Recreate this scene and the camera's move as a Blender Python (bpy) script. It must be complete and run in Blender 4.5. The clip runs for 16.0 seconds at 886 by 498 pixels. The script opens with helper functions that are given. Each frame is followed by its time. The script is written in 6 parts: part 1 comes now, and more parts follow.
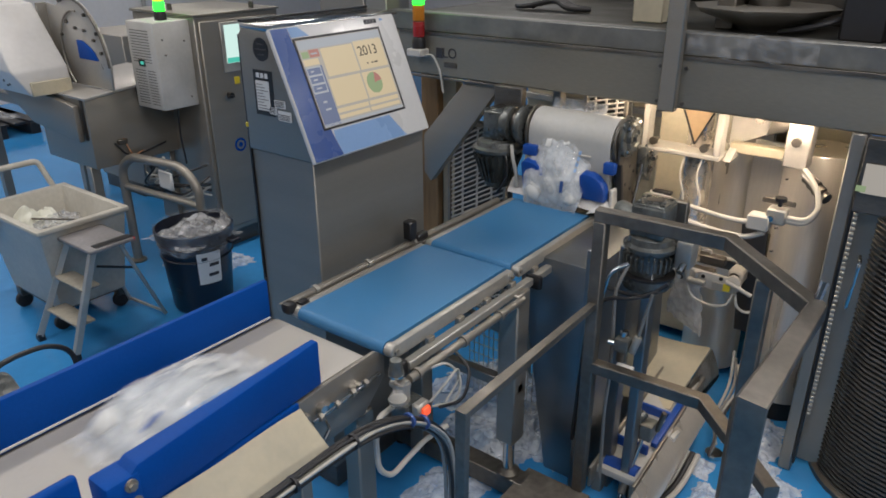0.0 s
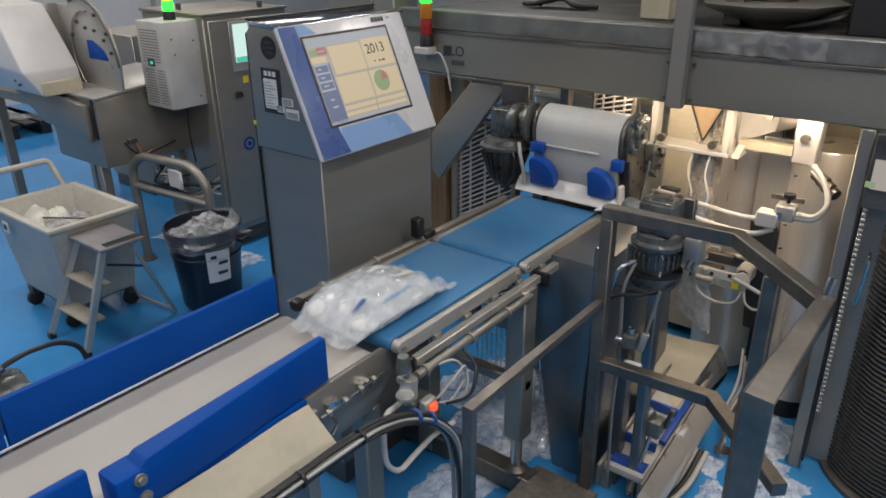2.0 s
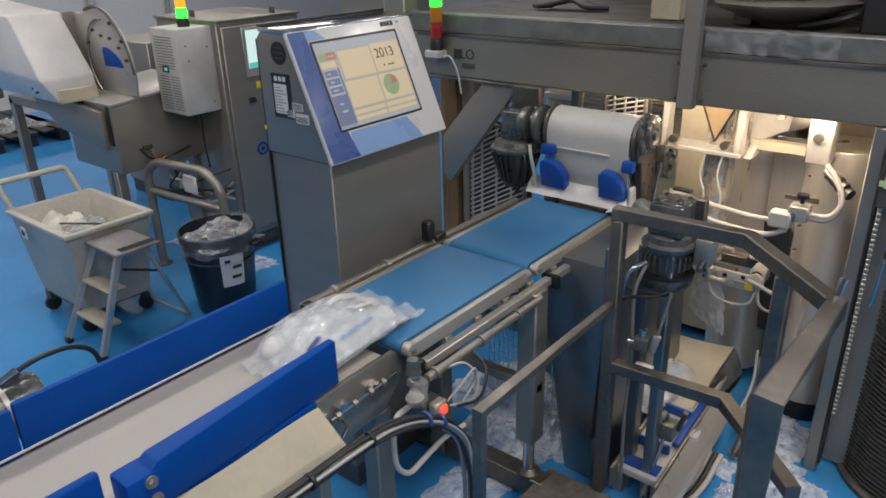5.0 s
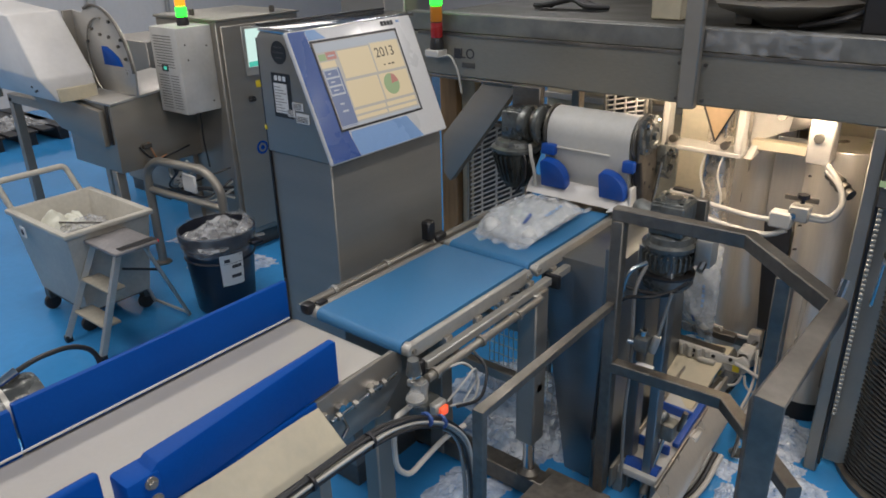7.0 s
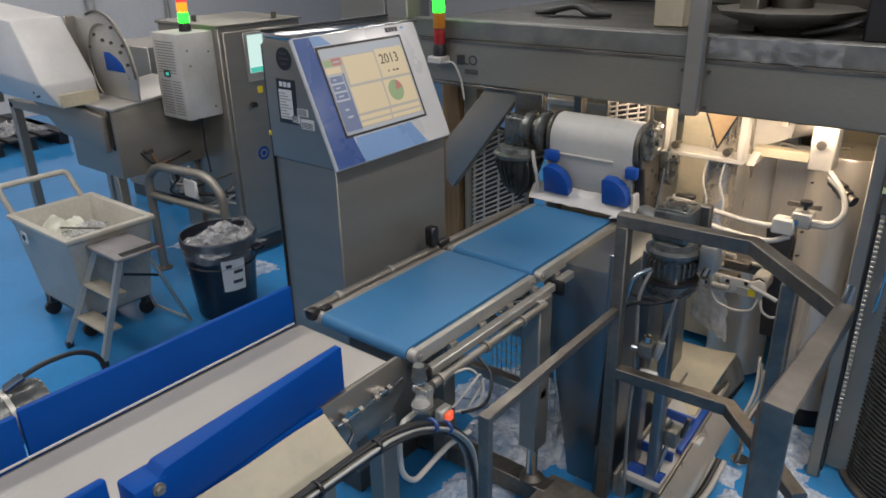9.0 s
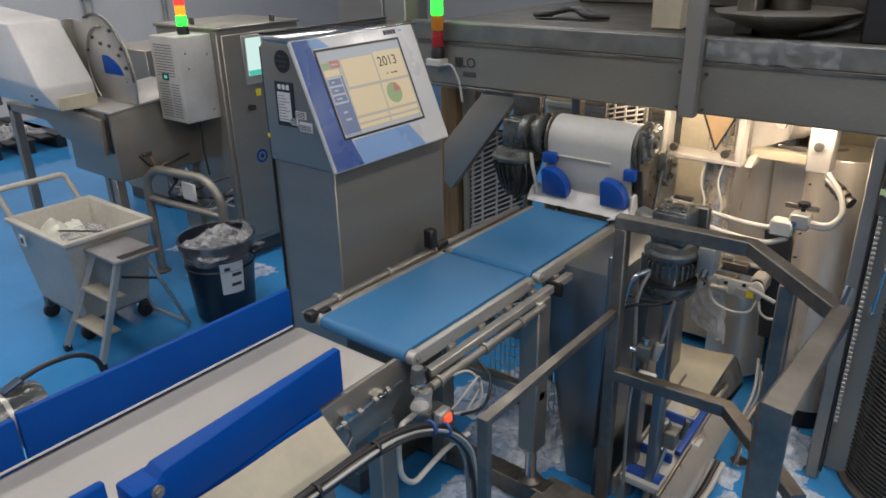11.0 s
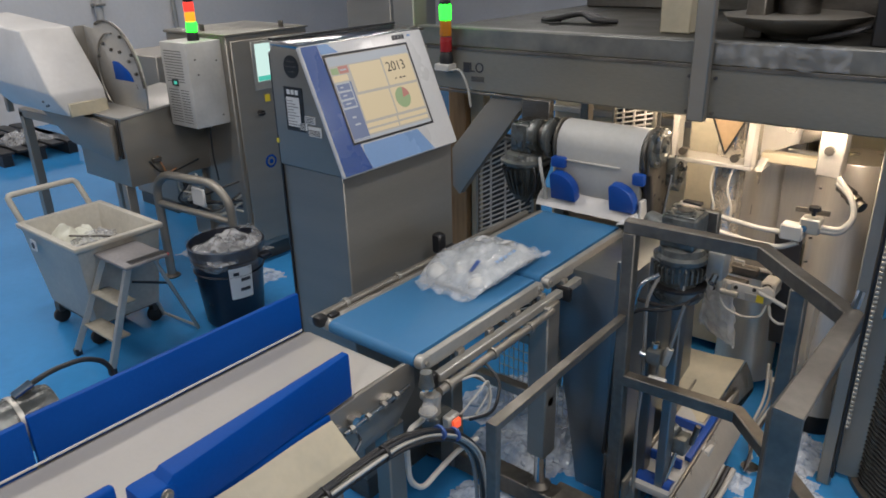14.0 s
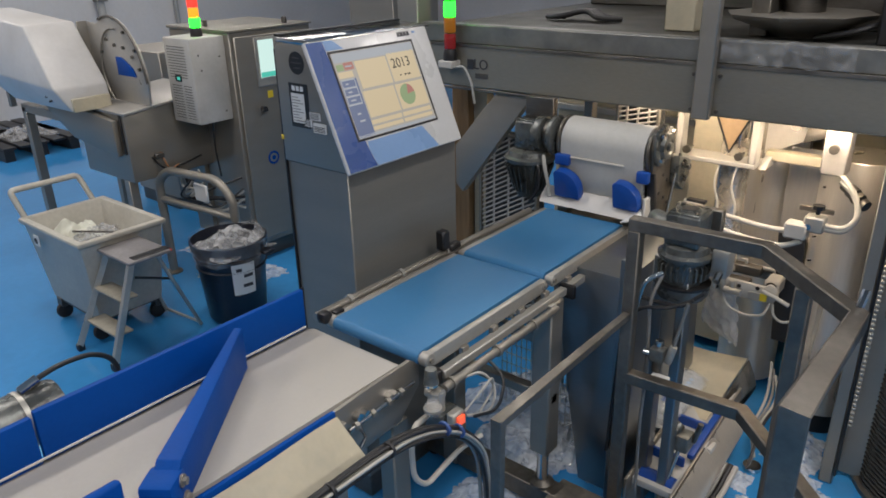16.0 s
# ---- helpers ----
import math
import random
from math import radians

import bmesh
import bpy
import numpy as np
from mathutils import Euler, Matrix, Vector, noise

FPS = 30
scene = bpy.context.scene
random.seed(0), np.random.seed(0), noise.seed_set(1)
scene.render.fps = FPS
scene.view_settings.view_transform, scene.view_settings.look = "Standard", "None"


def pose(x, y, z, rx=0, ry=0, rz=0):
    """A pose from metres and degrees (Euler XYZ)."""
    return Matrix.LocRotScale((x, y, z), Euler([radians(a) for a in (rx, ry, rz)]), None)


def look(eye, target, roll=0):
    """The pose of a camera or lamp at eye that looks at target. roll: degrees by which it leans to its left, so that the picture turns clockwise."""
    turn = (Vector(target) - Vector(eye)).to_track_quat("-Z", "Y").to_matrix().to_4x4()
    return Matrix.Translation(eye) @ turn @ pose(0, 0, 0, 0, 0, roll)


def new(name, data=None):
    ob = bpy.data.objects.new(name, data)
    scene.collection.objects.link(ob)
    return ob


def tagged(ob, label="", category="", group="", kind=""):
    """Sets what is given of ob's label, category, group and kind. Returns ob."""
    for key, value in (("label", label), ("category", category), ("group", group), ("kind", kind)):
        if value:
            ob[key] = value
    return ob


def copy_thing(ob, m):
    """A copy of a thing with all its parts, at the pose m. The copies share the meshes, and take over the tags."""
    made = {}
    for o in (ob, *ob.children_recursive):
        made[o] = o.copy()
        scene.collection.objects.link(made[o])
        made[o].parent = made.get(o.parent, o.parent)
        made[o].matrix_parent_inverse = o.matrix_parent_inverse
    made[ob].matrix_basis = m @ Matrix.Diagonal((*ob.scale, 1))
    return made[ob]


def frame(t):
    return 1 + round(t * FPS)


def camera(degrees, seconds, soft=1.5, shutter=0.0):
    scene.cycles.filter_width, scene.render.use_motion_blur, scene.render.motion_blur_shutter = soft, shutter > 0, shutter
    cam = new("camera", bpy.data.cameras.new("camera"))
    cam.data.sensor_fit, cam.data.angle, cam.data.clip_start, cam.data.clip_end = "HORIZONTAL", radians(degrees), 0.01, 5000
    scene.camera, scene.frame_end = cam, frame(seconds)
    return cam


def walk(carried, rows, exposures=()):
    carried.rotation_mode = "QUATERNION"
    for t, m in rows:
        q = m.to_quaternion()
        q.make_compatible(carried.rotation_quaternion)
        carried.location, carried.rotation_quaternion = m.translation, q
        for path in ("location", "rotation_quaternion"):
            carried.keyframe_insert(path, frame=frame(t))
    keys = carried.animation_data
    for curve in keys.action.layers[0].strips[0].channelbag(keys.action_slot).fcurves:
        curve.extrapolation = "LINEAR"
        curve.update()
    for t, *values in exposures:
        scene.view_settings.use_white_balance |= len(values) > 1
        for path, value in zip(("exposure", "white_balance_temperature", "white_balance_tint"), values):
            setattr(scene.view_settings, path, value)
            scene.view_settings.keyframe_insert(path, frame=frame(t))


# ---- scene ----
cam = camera(62.387, 16.0, soft=1.7, shutter=0.5)
PATH = [  # seconds, place, tilt, heading, roll
    (0.0, -0.0197, -0.0074, 2.0007, 66.456, 37.145, -0.157),
    (0.5, -0.016, -0.0075, 1.9961, 66.387, 37.409, -0.255),
    (1.0, -0.011, -0.0051, 1.9979, 66.234, 37.689, -0.448),
    (1.5, -0.014, -0.0088, 1.9966, 66.26, 37.769, -0.497),
    (2.0, -0.011, -0.0098, 1.9967, 66.391, 37.909, -0.562),
    (2.5, -0.0035, -0.0104, 1.9927, 66.597, 38.076, -0.636),
    (3.0, -0.0023, -0.0022, 1.9972, 66.713, 38.404, -0.827),
    (3.5, -0.0043, -0.0046, 1.9975, 66.785, 38.611, -0.933),
    (4.0, 0.0, -0.0036, 1.9961, 66.783, 38.858, -1.16),
    (6.5, 0.0067, -0.0002, 1.9993, 66.506, 39.41, -1.511),
    (7.0, -0.0003, 0.0002, 1.9997, 66.552, 39.171, -1.363),
    (7.5, -0.0062, -0.0048, 1.9996, 66.638, 38.977, -1.31),
    (8.0, -0.0101, -0.007, 1.9991, 66.775, 38.934, -1.299),
    (8.5, -0.009, -0.0072, 1.9986, 66.928, 39.006, -1.327),
    (9.0, -0.0154, -0.0146, 2.0009, 67.012, 38.98, -1.207),
    (11.5, -0.0135, -0.0163, 1.9993, 67.314, 38.79, -1.3),
    (12.0, -0.0121, -0.0152, 1.9983, 67.448, 38.751, -1.31),
    (12.5, -0.0125, -0.0155, 1.9977, 67.53, 38.805, -1.325),
    (13.0, -0.012, -0.0169, 1.9984, 67.6, 39.022, -1.384),
    (13.5, -0.0138, -0.0159, 1.9978, 67.636, 39.293, -1.479),
    (14.0, -0.0151, -0.0171, 1.9979, 67.634, 39.536, -1.558),
    (14.5, -0.0137, -0.0182, 1.9989, 67.617, 39.695, -1.611),
    (15.0, -0.0193, -0.0226, 1.9982, 67.528, 39.707, -1.54),
    (15.5, -0.0202, -0.0243, 1.9963, 67.509, 39.707, -1.488),
    (16.0, -0.0246, -0.0261, 1.9985, 67.405, 39.57, -1.323),
]
walk(cam, [(t, pose(x, y, z, tilt, 0, head) @ pose(0, 0, 0, 0, 0, roll)) for t, x, y, z, tilt, head, roll in PATH])

# ---- world and lights ----
world = bpy.data.worlds.new("world")
scene.world = world
world.use_nodes = True
world.node_tree.nodes["Background"].inputs[0].default_value = (0.75, 0.85, 1.0, 1)
world.node_tree.nodes["Background"].inputs[1].default_value = 0.05
scene.view_settings.exposure = -0.1


def lamp(name, kind, m, power, color, size=(1, 1)):
    data = bpy.data.lights.new(name, kind)
    data.energy, data.color = power, color
    if kind == "AREA":
        data.shape, data.size, data.size_y = "RECTANGLE", size[0], size[1]
    else:
        data.shadow_soft_size = size[0]
    ob = new(name, data)
    ob.matrix_world = m
    return ob


# rows of ceiling tubes, and unseen warm lights added round the bagging machine's work lamp
for lx, power in ((-8.7, 34), (-6.3, 38), (-3.4, 47), (0.2, 55), (2.8, 54)):
    for ly in (-1.5, 1.6, 5.2):
        lamp("ceiling_tube_light", "AREA", pose(lx, ly, 3.9), power, (1.0, 0.925, 0.865), (0.35, 1.5))
lamp("added_warm_light", "AREA", look((-0.98, 2.735, 1.37), (-0.95, 3.02, 0.55)), 2.5, (1.0, 0.78, 0.56), (0.5, 0.1))
lamp("added_warm_light", "AREA", look((-0.58, 2.80, 1.36), (-0.55, 3.10, 0.75)), 3.2, (1.0, 0.78, 0.56), (0.34, 0.08))

lamp("added_warm_light", "AREA", look((-1.25, 3.16, 1.37), (-1.2, 3.6, 0.9)), 3.6, (1.0, 0.80, 0.60), (0.5, 0.1))

# ---- materials ----


def mat(name, color, rough=0.5, metal=0.0, grain=0.0, scale=8.0, stretch=(1, 1, 1), bump=0.0, bump_scale=60.0, color2=None,
        mix_scale=3.0, rough_var=0.1, spec=0.5, coat=0.0):
    """A principled surface with large patches, fine grain, uneven gloss and a fine relief."""
    m = bpy.data.materials.new(name)
    m.use_nodes = True
    n, l = m.node_tree.nodes, m.node_tree.links
    b = n["Principled BSDF"]
    b.inputs["Roughness"].default_value = rough
    b.inputs["Metallic"].default_value = metal
    b.inputs["Specular IOR Level"].default_value = spec
    b.inputs["Coat Weight"].default_value = coat
    b.inputs["Coat Roughness"].default_value = 0.12
    geo = n.new("ShaderNodeNewGeometry")
    mp = n.new("ShaderNodeMapping")
    mp.inputs["Scale"].default_value = stretch
    l.new(geo.outputs["Position"], mp.inputs["Vector"])
    big = n.new("ShaderNodeTexNoise")
    big.inputs["Scale"].default_value, big.inputs["Detail"].default_value = mix_scale, 5
    l.new(mp.outputs[0], big.inputs["Vector"])
    fine = n.new("ShaderNodeTexNoise")
    fine.inputs["Scale"].default_value, fine.inputs["Detail"].default_value = scale * 10, 4
    l.new(mp.outputs[0], fine.inputs["Vector"])
    c2 = color2 or tuple(min(1, c * (1 - 2.0 * grain)) for c in color)
    ramp = n.new("ShaderNodeValToRGB")
    ramp.color_ramp.elements[0].position, ramp.color_ramp.elements[1].position = 0.35, 0.68
    ramp.color_ramp.elements[0].color = (*c2, 1)
    ramp.color_ramp.elements[1].color = (*color, 1)
    l.new(big.outputs["Fac"], ramp.inputs["Fac"])
    mix = n.new("ShaderNodeMix")
    mix.data_type, mix.blend_type = "RGBA", "MULTIPLY"
    mix.inputs[0].default_value = min(1.0, grain * 3)
    l.new(ramp.outputs["Color"], mix.inputs[6])
    l.new(fine.outputs["Fac"], mix.inputs[7])
    l.new(mix.outputs[2], b.inputs["Base Color"])
    rr = n.new("ShaderNodeMapRange")
    rr.inputs["From Min"].default_value, rr.inputs["From Max"].default_value = 0.3, 0.7
    rr.inputs["To Min"].default_value, rr.inputs["To Max"].default_value = max(0.03, rough - rough_var), min(1, rough + rough_var)
    l.new(big.outputs["Fac"], rr.inputs["Value"])
    l.new(rr.outputs[0], b.inputs["Roughness"])
    if bump:
        bn = n.new("ShaderNodeTexNoise")
        bn.inputs["Scale"].default_value, bn.inputs["Detail"].default_value = bump_scale, 3
        l.new(mp.outputs[0], bn.inputs["Vector"])
        bp = n.new("ShaderNodeBump")
        bp.inputs["Strength"].default_value, bp.inputs["Distance"].default_value = bump, 0.004
        l.new(bn.outputs["Fac"], bp.inputs["Height"])
        l.new(bp.outputs[0], b.inputs["Normal"])
    return m


def glow(name, color, strength, base=None):
    m = bpy.data.materials.new(name)
    m.use_nodes = True
    b = m.node_tree.nodes["Principled BSDF"]
    b.inputs["Base Color"].default_value = (*(base or color), 1)
    b.inputs["Emission Color"].default_value = (*color, 1)
    b.inputs["Emission Strength"].default_value = strength
    b.inputs["Roughness"].default_value = 0.25
    return m


def clear_film(name, clear, tint=(0.95, 0.97, 1.0), rough=0.12, bump=0.0):
    """Thin clear plastic: part see-through, part glossy milky sheet."""
    m = bpy.data.materials.new(name)
    m.use_nodes = True
    n, l = m.node_tree.nodes, m.node_tree.links
    b = n["Principled BSDF"]
    b.inputs["Base Color"].default_value = (*tint, 1)
    b.inputs["Roughness"].default_value = rough
    b.inputs["Specular IOR Level"].default_value = 0.9
    tr = n.new("ShaderNodeBsdfTransparent")
    tr.inputs[0].default_value = (*[0.9 + 0.1 * c for c in tint], 1)
    mx = n.new("ShaderNodeMixShader")
    tex = n.new("ShaderNodeTexNoise")
    tex.inputs["Scale"].default_value, tex.inputs["Detail"].default_value = 22, 2
    co = n.new("ShaderNodeTexCoord")
    l.new(co.outputs["Object"], tex.inputs["Vector"])
    mr = n.new("ShaderNodeMapRange")
    mr.inputs["From Min"].default_value, mr.inputs["From Max"].default_value = 0.38, 0.66
    mr.inputs["To Min"].default_value, mr.inputs["To Max"].default_value = min(1, clear + 0.10), max(0, clear - 0.14)
    l.new(tex.outputs["Fac"], mr.inputs["Value"])
    l.new(mr.outputs[0], mx.inputs[0])
    l.new(b.outputs[0], mx.inputs[1])
    l.new(tr.outputs[0], mx.inputs[2])
    l.new(mx.outputs[0], n["Material Output"].inputs["Surface"])
    if bump:
        bp = n.new("ShaderNodeBump")
        bp.inputs["Strength"].default_value, bp.inputs["Distance"].default_value = bump, 0.01
        l.new(tex.outputs["Fac"], bp.inputs["Height"])
        l.new(bp.outputs[0], b.inputs["Normal"])
    return m


STEEL = mat("brushed_steel", (0.335, 0.312, 0.272), 0.44, 0.66, 0.045, 5, (1, 1, 8), 0.04, 90, mix_scale=1.3, rough_var=0.05)
GALV = mat("mottled_zinc_plate", (0.235, 0.235, 0.215), 0.44, 0.5, 0.08, 5, (1, 1, 1), 0.08, 50, mix_scale=9, color2=(0.155, 0.157, 0.15), rough_var=0.12)
STEEL_H = mat("brushed_steel_lengthwise", (0.30, 0.282, 0.235), 0.42, 0.55, 0.07, 5, (0.7, 3, 3), 0.05, 70, mix_scale=1.4, rough_var=0.1)
STEEL_WORN = mat("worn_steel", (0.265, 0.244, 0.212), 0.44, 0.8, 0.16, 4, (1, 1, 1), 0.15, 40, mix_scale=6, rough_var=0.12)
STEEL_DARK = mat("dark_steel", (0.20, 0.185, 0.165), 0.45, 0.8, 0.15, 4, (1, 1, 3), 0.1, 40, mix_scale=4)
STEEL_LID = mat("pale_folded_steel", (0.50, 0.48, 0.44), 0.36, 0.5, 0.06, 5, (1, 3, 1), 0.04, 60, mix_scale=3)
STEEL_POLISH = mat("polished_steel", (0.66, 0.65, 0.63), 0.16, 1.0, 0.05, 4, (1, 1, 1), 0.05, 30, mix_scale=5, rough_var=0.05)
STEEL_PLATE = mat("smooth_sheet_steel", (0.33, 0.345, 0.35), 0.40, 1.0, 0.04, 5, (1, 1, 6), 0.03, 60, mix_scale=1.2, rough_var=0.04)
STEEL_CLEAN = mat("clean_satin_steel", (0.255, 0.244, 0.218), 0.40, 0.50, 0.05, 5, (1, 1, 10), 0.03, 80, mix_scale=1.2, rough_var=0.04)
# pale beige base: warm lamp light on these sheets is put into the colour
STEEL_WARM = mat("lamplit_sheet_steel", (0.78, 0.72, 0.63), 0.31, 0.62, 0.05, 4, (3, 3, 0.3), 0.06, 20, mix_scale=3, rough_var=0.07)
CAST = mat("cast_alloy", (0.25, 0.262, 0.25), 0.30, 0.5, 0.2, 5, (1, 1, 1), 0.6, 55, mix_scale=11, color2=(0.12, 0.128, 0.122))
CAST_DARK = mat("dark_finned_casting", (0.105, 0.115, 0.108), 0.34, 0.4, 0.2, 5, (1, 1, 1), 0.6, 60, mix_scale=12)
ALU = mat("pale_anodised_aluminium", (0.50, 0.485, 0.44), 0.42, 0.55, 0.08, 5, (1, 1, 1), 0.05, 80, mix_scale=7)
BELT_BLUE = mat("blue_belt", (0.055, 0.205, 0.40), 0.42, 0.0, 0.05, 9, (1, 1, 1), 0.25, 900, mix_scale=2.2, color2=(0.045, 0.18, 0.37), spec=0.35)
BELT_WHITE = mat("white_belt", (0.455, 0.432, 0.39), 0.42, 0.0, 0.025, 9, (1, 1, 1), 0.15, 700, mix_scale=2.4, color2=(0.41, 0.39, 0.355))
PANEL_BLUE = mat("blue_plastic_board", (0.001, 0.070, 0.345), 0.55, 0.0, 0.06, 9, (1, 1, 1), 0.12, 160, mix_scale=4, color2=(0.001, 0.060, 0.31), spec=0.13)
FLIGHT_BLUE = mat("blue_belt_flight", (0.008, 0.07, 0.36), 0.4, 0.0, 0.05, 9, bump=0.1)
FLOOR_BLUE = mat("blue_epoxy_floor", (0.046, 0.285, 0.64), 0.155, 0.0, 0.05, 2, (1, 1, 1), 0.12, 18, mix_scale=1.2, color2=(0.034, 0.23, 0.53), rough_var=0.10)
WHITE_TUB = mat("grey_white_polyethylene", (0.55, 0.525, 0.455), 0.5, 0.0, 0.08, 4, (1, 1, 1), 0.12, 60, mix_scale=5, color2=(0.46, 0.435, 0.375))
WHITE_PAINT = mat("white_enamel", (0.55, 0.535, 0.50), 0.42, 0.0, 0.05, 4, (1, 1, 1), 0.05, 60, mix_scale=4, color2=(0.43, 0.415, 0.38))
WHITE_HOOD = mat("white_moulded_plastic", (0.70, 0.685, 0.66), 0.4, 0.0, 0.04, 3, bump=0.05, color2=(0.55, 0.53, 0.50), mix_scale=2)
CREAM = mat("cream_plastic_sheet", (0.56, 0.495, 0.355), 0.45, 0.0, 0.05, 4, (1, 1, 1), 0.25, 12, color2=(0.45, 0.41, 0.31), mix_scale=5)
WHITE_ELEV = mat("white_elevator_belt", (0.52, 0.515, 0.49), 0.45, 0.0, 0.05, 6, bump=0.1, color2=(0.45, 0.445, 0.42))
BLACK = mat("black_plastic", (0.018, 0.018, 0.02), 0.42, 0.0, 0.1, 5, bump=0.1)
RIB_GREY = mat("dark_grey_guard_plastic", (0.075, 0.075, 0.072), 0.42, 0.0, 0.1, 5, bump=0.1)
RIB_SLOT = mat("dark_grille_slot", (0.14, 0.135, 0.125), 0.5)
RUBBER = mat("black_rubber", (0.02, 0.02, 0.022), 0.6, 0.0, 0.1, 5, bump=0.15)
BIN_BLACK = mat("navy_black_bin_plastic", (0.009, 0.013, 0.028), 0.35, 0.0, 0.15, 5, (1, 1, 1), 0.2, 40, mix_scale=8)
HOSE_GREY = mat("grey_ribbed_hose", (0.30, 0.29, 0.27), 0.4, 0.2, 0.1, 6, bump=0.3, bump_scale=200)
HOSE_GLOSS = mat("glossy_grey_hose", (0.36, 0.35, 0.325), 0.16, 0.35, 0.08, 6, bump=0.25, bump_scale=160)
CABLE_PALE = mat("pale_cable_sheath", (0.48, 0.465, 0.42), 0.45, 0.0, 0.05)
LABEL_WHITE = mat("white_label", (0.72, 0.72, 0.70), 0.5, 0.0, 0.03)
LABEL_BLACK = mat("black_label", (0.02, 0.02, 0.02), 0.35)
INK = mat("printed_ink", (0.03, 0.03, 0.035), 0.5)
PANEL_NAVY = mat("navy_front_foil", (0.045, 0.095, 0.29), 0.3, 0.0, 0.03, coat=0.3)
PANEL_MID = mat("steel_blue_front_foil", (0.22, 0.36, 0.60), 0.3, 0.0, 0.03, coat=0.3)
PANEL_PALE = mat("pale_front_foil", (0.62, 0.62, 0.61), 0.3, 0.0, 0.03, coat=0.3)
TREAD = mat("worn_beige_tread", (0.42, 0.385, 0.31), 0.55, 0.0, 0.12, 5, (1, 1, 1), 0.2, 60, mix_scale=12)
TREAD_TOP = mat("scuffed_grey_tread", (0.30, 0.285, 0.285), 0.5, 0.1, 0.12, 5, (1, 1, 1), 0.2, 60, mix_scale=12)
YELLOW = mat("yellow_warning_foil", (0.65, 0.50, 0.03), 0.4)
RED = mat("red_knob", (0.6, 0.03, 0.02), 0.35)
ORANGE_WIRE = mat("orange_wire_sheath", (0.32, 0.15, 0.07), 0.45)
ORANGE = glow("lit_orange_switch", (1.0, 0.10, 0.03), 0.7, (0.7, 0.12, 0.05))
WOOD = mat("raw_timber", (0.42, 0.28, 0.15), 0.7, 0.0, 0.2, 4, (1, 1, 0.12), 0.3, 60, color2=(0.32, 0.20, 0.10), mix_scale=12)
TAN = mat("tan_forming_sheet", (0.55, 0.39, 0.23), 0.45, 0.1, 0.08, 5, bump=0.1)
WALL_WHITE = mat("white_panel_wall", (0.66, 0.64, 0.62), 0.5, 0.0, 0.04, 2, bump=0.05, mix_scale=1)
# stains plus the shade of the machine above, both put into the dark colour
DECK = mat("dirty_shaded_chequer_plate", (0.075, 0.075, 0.066), 0.5, 0.4, 0.15, 4, (1, 1, 1), 0.3, 40, mix_scale=5, color2=(0.045, 0.046, 0.042))
CEIL = mat("white_ceiling_panel", (0.6, 0.6, 0.6), 0.7, 0.0, 0.05, 2)
CONCRETE = mat("stained_base_plate", (0.26, 0.235, 0.20), 0.6, 0.1, 0.2, 4, (1, 1, 1), 0.3, 50, mix_scale=14, color2=(0.15, 0.135, 0.115))
FILM = clear_film("clear_bag_film", 0.66, (0.80, 0.83, 0.86), rough=0.10, bump=0.5)
WHEY = clear_film("cloudy_whey", 0.30, (0.56, 0.60, 0.62), rough=0.25, bump=0.2)
LINER = clear_film("clear_liner_film", 0.62, (0.6, 0.61, 0.62), rough=0.22, bump=0.3)
SCRAP = clear_film("clear_scrap_film", 0.54, (0.86, 0.91, 0.96), rough=0.07, bump=0.35)
KERB_FILM = clear_film("thin_kerb_film", 0.84, (0.6, 0.6, 0.6), rough=0.05, bump=0.8)
SOFT_BAG = mat("off_white_bag_plastic", (0.66, 0.66, 0.56), 0.35, 0.0, 0.04, 5, bump=0.3, bump_scale=30)
TAIL = clear_film("crumpled_tail_film", 0.42, (0.74, 0.73, 0.71), rough=0.16, bump=0.6)
CONTENT = mat("white_cheese", (0.66, 0.67, 0.66), 0.42, 0.0, 0.05, 5, bump=0.2, bump_scale=50)
FILM_TUBE = clear_film("clear_tubular_film", 0.7, (0.95, 0.86, 0.72), rough=0.15)
GREEN_ON = glow("lit_green_lens", (0.015, 1.0, 0.02), 6.0, (0.02, 0.3, 0.05))
RED_ON = glow("lit_red_lens", (1.0, 0.05, 0.03), 1.5, (0.4, 0.02, 0.02))
AMBER_ON = glow("lit_amber_lens", (1.0, 0.36, 0.02), 1.2, (0.5, 0.2, 0.02))
RED_OFF = mat("dull_red_lens", (0.30, 0.02, 0.02), 0.25)
AMBER_OFF = mat("dull_amber_lens", (0.45, 0.16, 0.01), 0.25)
# terminal screen tones are washed out: a grey reflection is put into them
SCREEN_CREAM = glow("lit_cream_screen", (0.86, 0.69, 0.43), 0.66, (0.05, 0.05, 0.05))
SCREEN_GREY = glow("lit_grey_screen", (0.66, 0.60, 0.52), 0.55, (0.05, 0.05, 0.05))
SCREEN_BLUE = glow("lit_blue_screen", (0.26, 0.33, 0.58), 0.40, (0.05, 0.05, 0.05))
SCREEN_PALE = glow("lit_pale_blue_screen", (0.60, 0.64, 0.70), 0.55, (0.05, 0.05, 0.05))
SCREEN_GREEN = glow("lit_green_screen", (0.42, 0.56, 0.28), 0.55, (0.05, 0.05, 0.05))
SCREEN_RED = glow("lit_red_screen", (0.74, 0.30, 0.24), 0.5, (0.05, 0.05, 0.05))
SCREEN_INK = glow("dark_screen_ink", (0.12, 0.11, 0.10), 0.3, (0.02, 0.02, 0.02))
SCREEN_MINT = glow("lit_mint_screen", (0.70, 0.95, 0.88), 0.95, (0.05, 0.05, 0.05))
